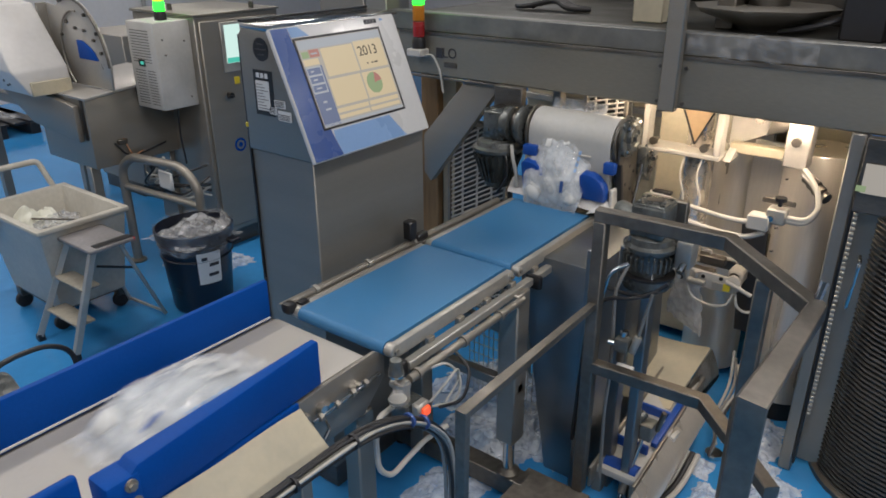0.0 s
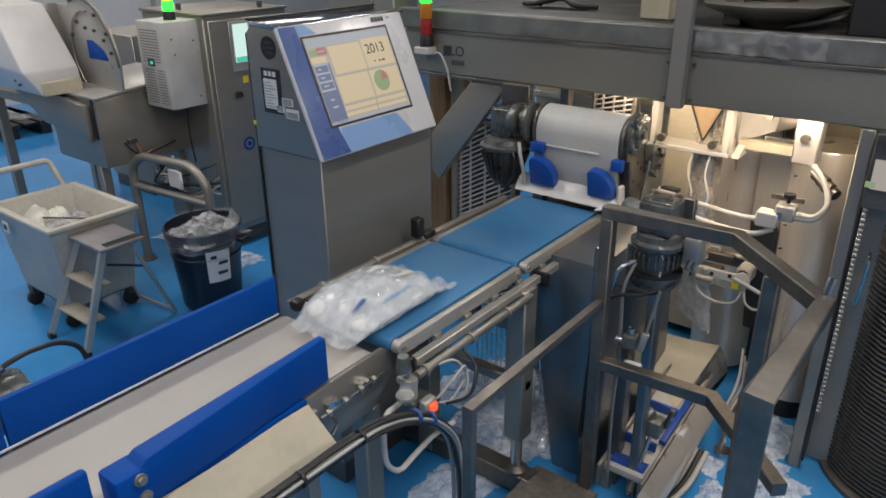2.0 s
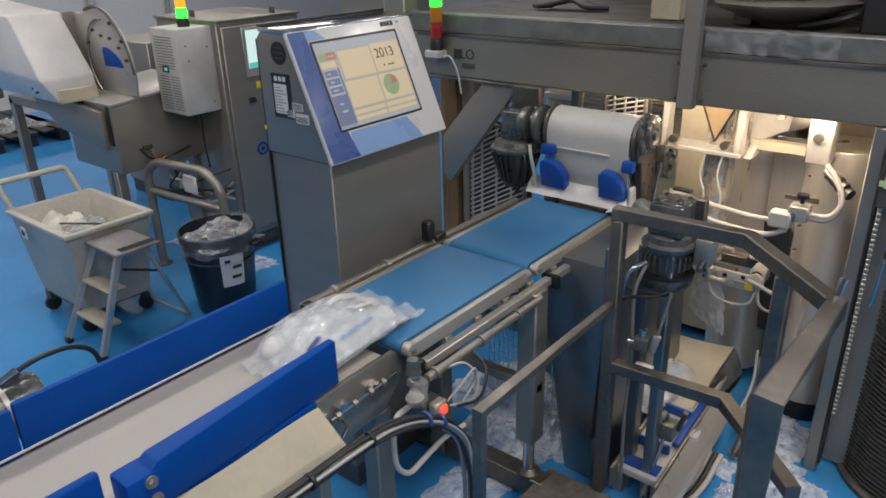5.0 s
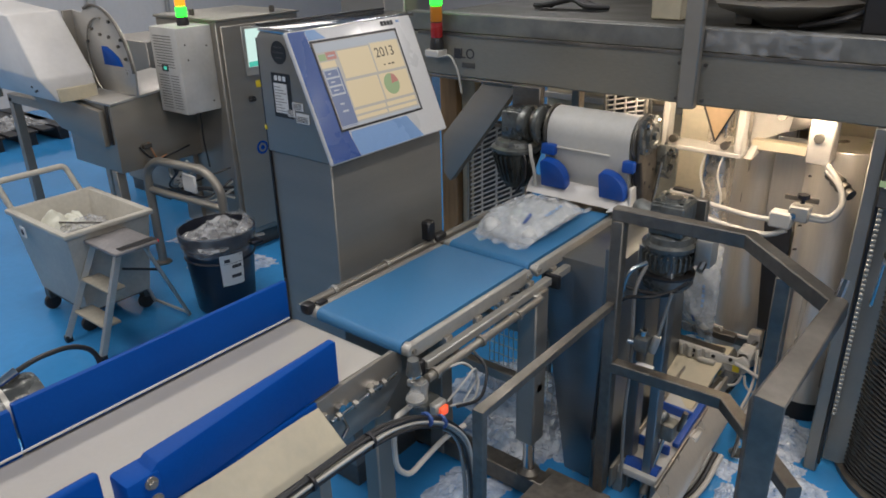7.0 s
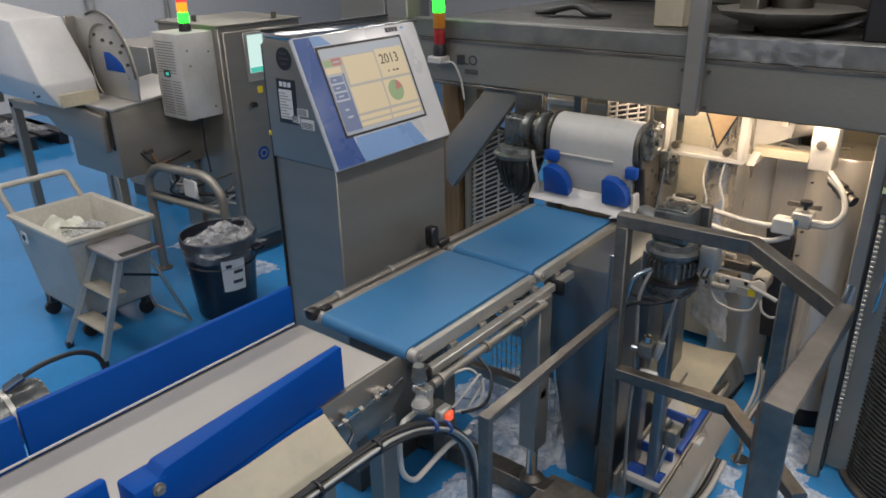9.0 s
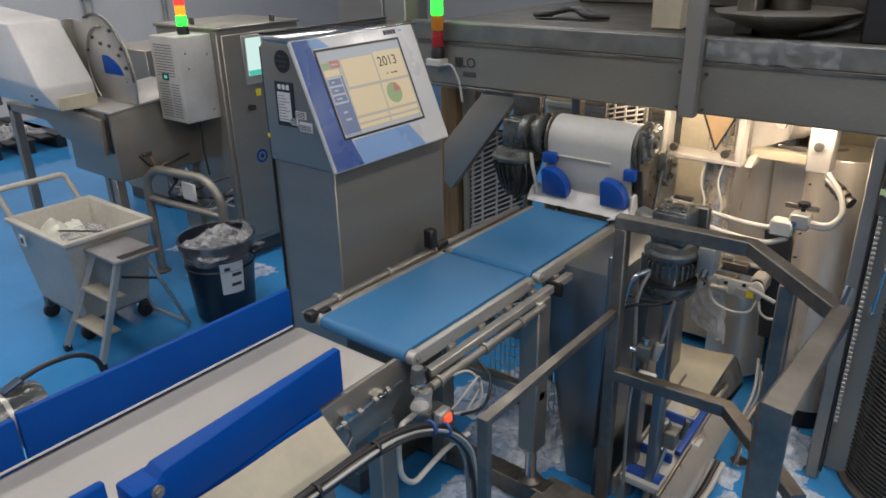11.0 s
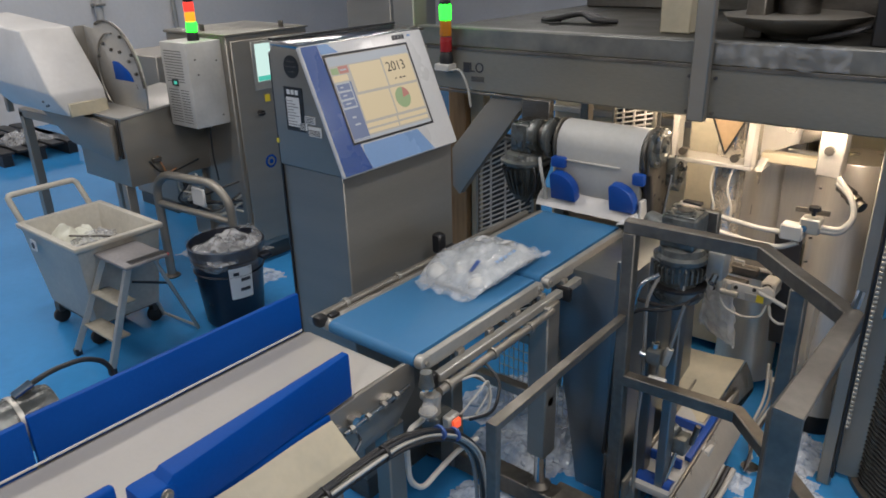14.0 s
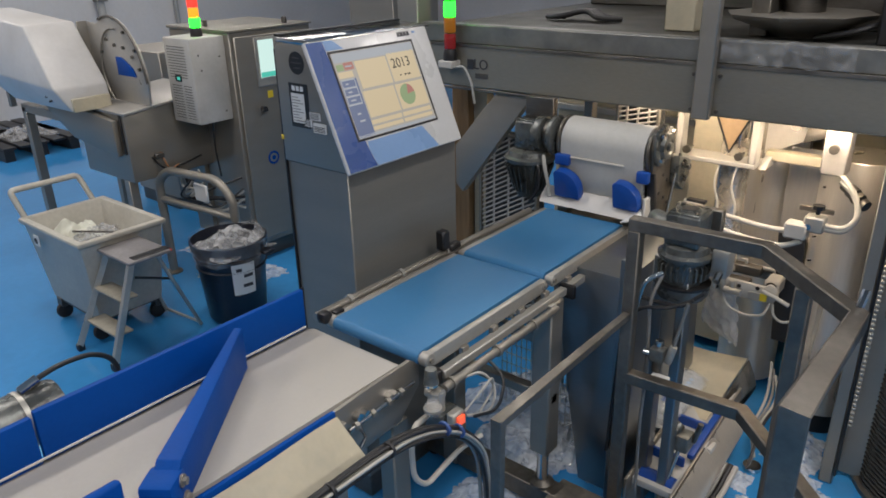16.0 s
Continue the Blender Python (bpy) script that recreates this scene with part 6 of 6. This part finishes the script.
part("post", box(-0.408, -0.366, 1.855, 1.897, 0.0, 1.163, 0.004), STEEL_WORN, gt, "square stainless post")
part("front_rail", sweep([(-0.911, 1.975, 0.872), (-0.911, 1.25, 0.872), (-0.911, 1.25, 0.0)], 0.0118, square=True), STEEL_WORN, gt, "square side rail with its post")
part("low_rail", sweep([(-0.250, 1.262, 0.45), (-0.10, 1.6, 0.2), (-0.02, 1.85, 0.02)], R, square=True), STEEL_WORN, gt)
part("corner_bolt", rod((-0.24, 1.74, 1.205), (-0.235, 1.755, 1.245), 0.010, 8), STEEL_POLISH, gt)

# ---- slatted drum guard beside the column ----
dg = thing("ribbed_guard", (-0.1, 2.75, 0), "dark ribbed round guard standing by the column", "machine guard")
DC, DR = (0.06, 2.93), 0.34
for k in range(64):
    z = 0.03 + 0.0195 * k
    part("rib", sweep([(DC[0] + DR * math.cos(a), DC[1] + DR * math.sin(a), z) for a in [math.pi * (0.92 + 0.09 * j) for j in range(10)]], 0.0052, 6), RIB_GREY, dg)
part("core", lathe([(DR - 0.03, 0), (DR - 0.03, 1.30)], (DC[0], DC[1], 0), "z", 40), BLACK, dg, "dark drum")
part("base_ring", lathe([(DR + 0.02, 0), (DR + 0.02, 0.02), (DR, 0.03)], (DC[0], DC[1], 0), "z", 40), STEEL_DARK, dg)
# sheet added to block the pale wall behind
part("blocking_sheet", box(-0.322, -0.20, 2.78, 2.79, 0.02, 1.36, 0.002), STEEL, dg)
# black strip stands in for the dark gap beside the column
part("edge_strip", box(-0.324, -0.314, 2.69, 2.705, 0.05, 1.36, 0.002), BLACK, dg)
for k in range(46):
    part("chain_link", box(-0.310, -0.296, 2.668, 2.682, 0.30 + 0.0185 * k, 0.313 + 0.0185 * k, 0.003), ALU, dg)
part("handle", sweep(rounded([(-0.27, 2.66, 0.80), (-0.26, 2.60, 0.80), (-0.25, 2.60, 0.98), (-0.26, 2.66, 0.98)], 0.02), 0.006, 8), STEEL_POLISH, dg)
rs = thing("side_panel", (-0.2, 2.72, 1.2), "dark operator panel with a lit screen on the column", "operator panel")
part("box", box(-0.318, -0.05, 2.66, 2.70, 1.13, 1.384, 0.004), STEEL_DARK, rs)
rsc = part("screen", box(-0.305, -0.07, 2.655, 2.661, 1.20, 1.30, 0), SCREEN_GREY, rs, "small lit screen")
part("button", box(-0.32, -0.29, 2.652, 2.656, 1.205, 1.225, 0), SCREEN_GREEN, rsc)
for cx, cy, s_ in ((-0.50, 2.85, 0.10), (-0.42, 2.60, 0.07), (-0.30, 2.30, 0.07), (-0.55, 2.35, 0.05)):
    solid("scrap_film", crumpled(cx, cy, 0.0, s_, s_ * 1.3, s_ * 0.9, 40 + cx * 7), SCRAP, "crumpled clear scrap film on the floor", "plastic film", "scrap film on the floor", at=(cx, cy, 0))
wg = thing("wire_crate", (-1.42, 2.5, 0), "wire crate of scrap film under the belts", "crate")
for k in range(16):
    part("wire", rod((-1.62 + 0.025 * k, 2.30, 0.02), (-1.62 + 0.025 * k, 2.30, 0.60), 0.002, 5), CABLE_PALE, wg)
for k in range(12):
    part("wire", rod((-1.62, 2.298, 0.04 + 0.05 * k), (-1.24, 2.298, 0.04 + 0.05 * k), 0.002, 5), CABLE_PALE, wg)

# ---- hoses, junction block and switch in front of the reject belt ----
jb = thing("air_unit", (-1.13, 1.26, 0.84), "grey air service unit with an orange switch", "air unit")
part("body", box(-1.165, -1.105, 1.255, 1.335, 0.735, 0.80, 0.010, 2), CAST, jb)
part("elbow", joined(rod((-1.14, 1.28, 0.80), (-1.14, 1.28, 0.86), 0.024, 16), rod((-1.17, 1.28, 0.85), (-1.12, 1.28, 0.85), 0.018, 14)), ALU, jb)
part("switch_block", box(-1.105, -1.075, 1.275, 1.325, 0.755, 0.805, 0.006), ALU, jb)
part("orange_switch", box(-1.076, -1.064, 1.285, 1.315, 0.768, 0.796, 0.003), ORANGE, jb, "orange rocker switch")
part("bowl", lathe([(0.008, -0.026), (0.019, -0.018), (0.024, 0.0), (0.022, 0.014), (0.016, 0.022)], (-1.1, 1.217, 0.853), "z", 24), KERB_FILM, jb, "clear round filter bowl")
part("bowl_ring", lathe([(0.025, 0), (0.026, 0.004), (0.025, 0.008)], (-1.1, 1.217, 0.849), "z", 24), ALU, jb)
part("knuckle", lathe([(0.020, -0.026), (0.022, -0.016), (0.019, 0.0), (0.016, 0.024)], (-1.15, 1.271, 0.907), "z", 20), CAST, jb, "cast swivel knuckle")
part("knuckle_band", lathe([(0.023, 0), (0.023, 0.006)], (-1.15, 1.271, 0.881), "z", 20), STEEL_POLISH, jb)
part("thin_line", sweep(rounded([(-1.08, 1.33, 0.79), (-1.06, 1.39, 0.84), (-1.07, 1.45, 0.85), (-1.08, 1.47, 0.79), (-1.08, 1.40, 0.75)], 0.05), 0.0035, 8), CABLE_PALE, jb)
part("loop_line", sweep(rounded([(-1.09, 1.35, 0.76), (-1.06, 1.43, 0.74), (-1.07, 1.47, 0.80), (-1.10, 1.44, 0.86), (-1.12, 1.38, 0.86)], 0.05), 0.004, 8), CABLE_PALE, jb)
part("black_line", sweep(rounded([(-1.07, 1.36, 0.76), (-1.04, 1.44, 0.75), (-1.06, 1.50, 0.82), (-1.12, 1.50, 0.86)], 0.05), 0.005, 8), BLACK, jb)
part("pale_line", sweep(rounded([(-1.14, 1.24, 0.80), (-1.10, 1.14, 0.84), (-1.08, 1.105, 0.80), (-1.08, 1.11, 0.70), (-1.08, 1.16, 0.645), (-1.08, 1.22, 0.66), (-1.07, 1.30, 0.69), (-1.05, 1.37, 0.70)], 0.07), 0.008, 8), CABLE_PALE, jb)
hb = thing("hose_bundle", (-1.05, 1.1, 0), "bundle of grey and black hoses with ties", "hose")
HOSE_WAY = ((0.40, 0.886), (0.758, 0.885), (0.949, 0.883), (1.047, 0.876), (1.153, 0.842), (1.278, 0.766), (1.367, 0.657), (1.396, 0.512), (1.40, 0.02))
for k, (m_, r_, dx, off) in enumerate(((BLACK, 0.0072, -0.010, 0.009), (BLACK, 0.0055, 0.004, 0.013), (HOSE_GLOSS, 0.0072, 0.003, -0.004), (HOSE_GLOSS, 0.0064, -0.009, -0.016), (RUBBER, 0.005, 0.008, -0.014), (CABLE_PALE, 0.0040, 0.011, 0.003))):
    pts = []
    for j, (hy, hz) in enumerate(HOSE_WAY):
        turn = min(1.0, max(0.0, (hz - 0.45) / 0.43)) if hy > 1.1 else 1.0
        weave = 0.006 * math.sin(1.7 * j + 2.1 * k)
        pts.append((-1.05 + dx + weave, hy + off * (1 - turn) * 1.2 - weave * 0.5, hz + off * turn + weave * 0.6 if j < len(HOSE_WAY) - 1 else hz))
    part("hose", sweep(rounded(pts, 0.10, 8), r_, 12), m_, hb)
for yy, zz, m_ in ((0.80, 0.884, BLACK), (0.99, 0.880, BLACK), (1.20, 0.818, PANEL_NAVY), (1.26, 0.776, PANEL_NAVY)):
    part("cable_tie", lathe([(0.021, 0), (0.022, 0.004), (0.021, 0.008)], (-1.05, yy, zz), "y", 16), m_, hb, "plastic cable tie")



for i, (cx, cy, r_) in enumerate(((-0.62, 2.50, 0.05), (-0.35, 2.50, 0.09), (-0.20, 2.35, 0.08), (-0.48, 2.68, 0.07), (-1.35, 1.75, 0.12), (-1.30, 2.05, 0.09))):
    solid("scrap_film", crumpled(cx, cy, 0.0, r_, r_ * 1.2, r_ * 0.6, 80.0 + 3.3 * i), SCRAP, "crumpled clear scrap film on the floor", "plastic film", "scrap film on the floor", at=(cx, cy, 0))

# ---- clear bags of white cheese ----


def make_bag():
    """A pillow bag lying along y: cheese in cloudy whey under wrinkled clear film, flat sealed ends."""
    rnd = random.Random(4)
    b = thing("cheese_bag", (0, 0, 0), "clear printed pillow bag of white cheese balls in whey", "bag", "cheese bags")
    for i in range(4):
        for j in range(3):
            u, v = -0.70 + 0.70 * j + rnd.uniform(-0.14, 0.14), -0.80 + 0.53 * i + rnd.uniform(-0.14, 0.14)
            bm = bmesh.new()
            bmesh.ops.create_icosphere(bm, subdivisions=3, radius=1)
            r = rnd.uniform(0.040, 0.050)
            h = 0.029 + 0.010 * rnd.random() - 0.010 * (u * u)
            bm.transform(Matrix.Translation((u * 0.105, v * 0.165, h)) @ Matrix.Rotation(rnd.uniform(0, 3), 4, "Z") @ Matrix.Diagonal((r * 0.85, r * 1.2, r * 0.66, 1)))
            for w in bm.verts:
                w.co += 0.005 * Vector((noise.noise(w.co * 30), noise.noise(w.co * 31 + Vector((4, 0, 0))), noise.noise(w.co * 29 + Vector((0, 7, 0)))))
            part("cheese_ball", bm, CONTENT, b, "white cheese ball", local=True)

    def pillow(a, y, half, grow, rough):
        taper = max(0.0, 1 - abs(y / half) ** 3.0)
        w, h = (0.116 + 0.028 * taper) * grow, 0.004 + 0.036 * taper * grow
        c, s_ = math.cos(a), math.sin(a)
        n = noise.noise(Vector((c * 1.8, s_ * 1.5, y * 9))) * 0.014
        if rough:
            n += 0.007 * (1 - 2 * abs(noise.noise(Vector((c * 5 + y * 12, s_ * 4, y * 16))))) + 0.003 * noise.noise(Vector((c * 14, s_ * 10, y * 60)))
        return (w * c * (1 + n * 2), y, max(0.001, h + (h + n * (0.35 + taper)) * s_))

    part("whey", sheet(lambda u, v: pillow(2 * math.pi * u, -0.196 + 0.392 * v, 0.20, 0.93, False), 40, 30), WHEY, b, "cloudy whitish whey", local=True)
    part("film", sheet(lambda u, v: pillow(2 * math.pi * u, -0.215 + 0.43 * v, 0.215, 1.0, True), 72, 64), FILM, b, "clear wrinkled film", local=True)
    for sgn in (-1, 1):
        part("seal", sheet(lambda u, v: (-0.124 + 0.248 * u, sgn * (0.21 + 0.040 * v), 0.006 + 0.014 * v * noise.noise(Vector((u * 6, sgn, 3))) + 0.006 * math.sin(u * 21) * v), 30, 5), FILM, b, "flat sealed film end", local=True)

    def print_on(name, x0, x1, y0, y1, material, label):
        def f(u, v):
            x, y = x0 + (x1 - x0) * u, y0 + (y1 - y0) * v
            p = pillow(math.acos(max(-0.95, min(0.95, x / 0.140))), y, 0.215, 1.0, True)
            return (p[0], y, p[2] + 0.0025)
        part(name, sheet(f, 6, 6), material, b, label, local=True)

    print_on("blue_print", 0.052, 0.066, -0.150, -0.108, PANEL_NAVY, "small dark blue print")
    for k in range(5):
        print_on("text_bar", 0.088, 0.098, -0.06 + 0.024 * k, -0.044 + 0.024 * k, PANEL_MID, "pale blue printed bar")
    for x0, x1, y0, y1 in ((-0.055, -0.030, 0.02, 0.135), (-0.055, 0.030, 0.11, 0.140), (0.020, 0.045, 0.04, 0.135)):
        print_on("white_print", x0, x1, y0, y1, CONTENT, "white printed band")
    return b


BAGS = {}
for key in "ABCDEFG":
    BAGS[key] = make_bag() if key == "A" else copy_thing(BAGS["A"], pose(0, 0, 0))

# ---- motions ----
# a bag's way from the roller over both belts: seconds, y, base height, lean
BELT_RUN = [(0.0, 2.63, 1.13, 60), (0.1, 2.60, 1.085, 46), (0.2, 2.57, 1.035, 28), (0.4, 2.555, 0.985, 12), (0.6, 2.46, 0.953, 2), (0.8, 2.35, 0.952, 0), (1.0, 2.18, 0.952, 0), (1.2, 2.03, 0.952, 0),
            (1.4, 1.88, 0.952, 0), (1.8, 1.57, 0.952, 0), (2.0, 1.42, 0.950, 0), (2.2, 1.26, 0.942, 3), (2.4, 1.10, 0.928, 2), (2.6, 0.76, 0.923, 0), (2.8, 0.34, 0.923, 0), (3.0, -0.15, 0.923, 0)]
def run(shift, last, end_y, x=-1.385, turn=0):
    rows = [(shift + t, pose(x, y, z, lean, 0, turn)) for t, y, z, lean in BELT_RUN if shift + t >= 0 and t <= last]
    if end_y is not None:
        rows += [(shift + 3.6, pose(x, end_y, 0.923, 0, 0, turn)), (16.0, pose(x, end_y, 0.923, 0, 0, turn))]
    return rows


def hung(z):
    return pose(-0.972, 2.985, z, 90, 0, -20)


STORE = pose(-1.12, 3.63, 0.95, 90, 0, 52)


def tilted(x, y, z, tip, turn):
    """Turned on the belt, then tipped over its open edge."""
    return pose(x, y, z, 0, tip, 0) @ pose(0, 0, 0, 0, 0, turn)


def lift(t_in, t_top):
    """From the outlet over the low belt and up inside the elevator."""
    return [(t_in, pose(-0.86, 2.62, 0.21, -8, 0, 0)), (t_in + 0.5, pose(-1.12, 2.62, 0.20, 0, 0, 0)), (t_top - 0.9, pose(-1.36, 2.80, 0.30, 60, 0, 0)),
            (t_top - 0.3, pose(-1.36, 2.80, 0.85, 80, 0, 0)), (t_top - 0.12, pose(-1.37, 2.72, 1.30, 20, 0, 0))]


def motions():
    walk(BAGS["A"], [(0.0, pose(-1.41, 0.80, 0.923)), (0.2, pose(-1.41, 0.42, 0.923)), (0.4, pose(-1.41, 0.0, 0.923)), (1.2, pose(-1.41, -2.9, 0.923)), (16.0, pose(-1.41, -2.9, 0.923))])
    walk(BAGS["B"], run(0.0, 3.0, -2.4))
    walk(BAGS["C"], [(0.0, pose(-1.36, 2.80, 0.40, 80, 0, 0)), (1.9, pose(-1.36, 2.80, 0.75, 80, 0, 0)), (2.25, pose(-1.37, 2.74, 1.29, 25, 0, 0)), (2.38, pose(-1.39, 2.63, 1.11, 55)), (2.5, pose(-1.39, 2.61, 1.06, 48)), (2.75, pose(-1.39, 2.575, 1.03, 30))]
         + [r for r in run(2.75, 3.0, -1.9, -1.39) if r[0] > 2.9])
    walk(BAGS["D"], [(0.0, STORE), (3.8, STORE), (3.92, hung(0.78)), (4.05, hung(0.68)), (4.2, hung(0.56)), (4.35, hung(0.53)), (4.45, hung(0.40))] + lift(4.6, 6.1) + run(6.1, 3.0, -1.4, -1.40))
    rows = [(0.0, STORE), (6.28, STORE), (6.40, hung(0.76)), (6.6, hung(0.62)), (6.9, hung(0.54)), (7.15, hung(0.53)), (7.3, hung(0.38))]
    rows += [(7.5, pose(-0.86, 2.62, 0.21, -8, 0, 0)), (7.9, pose(-1.12, 2.62, 0.20)), (8.4, pose(-1.36, 2.80, 0.30, 80, 0, 0)), (11.75, pose(-1.36, 2.80, 0.75, 80, 0, 0)), (12.08, pose(-1.37, 2.74, 1.29, 25, 0, 0)), (12.2, pose(-1.40, 2.63, 1.13, 60)), (12.5, pose(-1.40, 2.615, 1.105, 53))]
    rows += [r for r in run(12.60, 1.4, None, -1.40) if r[0] > 12.65]
    rows += [(14.5, pose(-1.41, 1.51, 0.952)), (14.7, pose(-1.42, 1.40, 0.950, 0, 0, -1)), (14.85, pose(-1.43, 1.31, 0.945, 2, 0, -5)), (15.0, pose(-1.40, 1.27, 0.938, 2, 0, -33)), (15.1, pose(-1.37, 1.18, 0.930, 1, 0, -39)),
             (15.2, tilted(-1.34, 1.07, 0.925, 2, -42)), (15.3, tilted(-1.29, 1.00, 0.928, 6, -45)), (15.4, tilted(-1.27, 0.92, 0.940, 14, -42)), (15.5, tilted(-1.215, 0.84, 0.90, 38, -52)), (15.6, tilted(-1.07, 0.77, 0.82, 48, -34)),
             (15.7, tilted(-1.00, 0.72, 0.69, 60, -30)), (15.8, tilted(-0.93, 0.69, 0.50, 62, -30)), (16.0, tilted(-0.84, 0.62, 0.02, 6, -30))]
    walk(BAGS["E"], rows)
    walk(BAGS["F"], [(0.0, STORE), (12.05, STORE), (12.17, hung(0.74)), (12.3, hung(0.65)), (12.5, hung(0.57)), (12.85, hung(0.52)), (13.0, hung(0.38)),
                     (13.2, pose(-0.86, 2.62, 0.21, -8, 0, 0)), (13.6, pose(-1.12, 2.62, 0.20)), (14.1, pose(-1.36, 2.80, 0.30, 80, 0, 0)), (16.0, pose(-1.36, 2.80, 0.55, 80, 0, 0))])
    walk(BAGS["G"], [(0.0, STORE), (14.56, STORE), (14.68, hung(0.78)), (14.8, hung(0.68)), (15.1, hung(0.55)), (15.45, hung(0.53)), (15.6, hung(0.38)),
                     (15.8, pose(-0.86, 2.62, 0.21, -8, 0, 0)), (16.0, pose(-1.0, 2.62, 0.20))])
    drop = [(0, 0), (3.6, 0), (3.75, -0.06), (3.9, -0.16), (4.2, -0.38), (4.4, -0.40), (4.6, -0.32), (4.9, 0), (6.15, 0), (6.3, -0.08), (6.6, -0.34), (6.9, -0.39), (7.1, -0.39), (7.3, -0.26), (7.5, -0.02), (7.7, 0), (11.75, 0), (11.9, -0.03),
            (12.2, -0.28), (12.5, -0.38), (12.8, -0.43), (13.0, -0.34), (13.3, 0), (14.4, 0), (14.55, -0.06), (14.8, -0.31), (15.1, -0.41), (15.4, -0.39), (15.6, -0.26), (15.8, -0.02), (16.0, 0)]
    walk(jw, [(t, pose(-0.87, 2.93, JZ + d)) for t, d in drop])
    walk(arm, [(t, pose(*ARM, 0, 0, a)) for t, a in ((0, 0), (14.6, 0), (14.7, 4), (14.8, 33), (14.9, 39), (15.1, 39), (15.85, 39), (16.0, 36))])


motions()
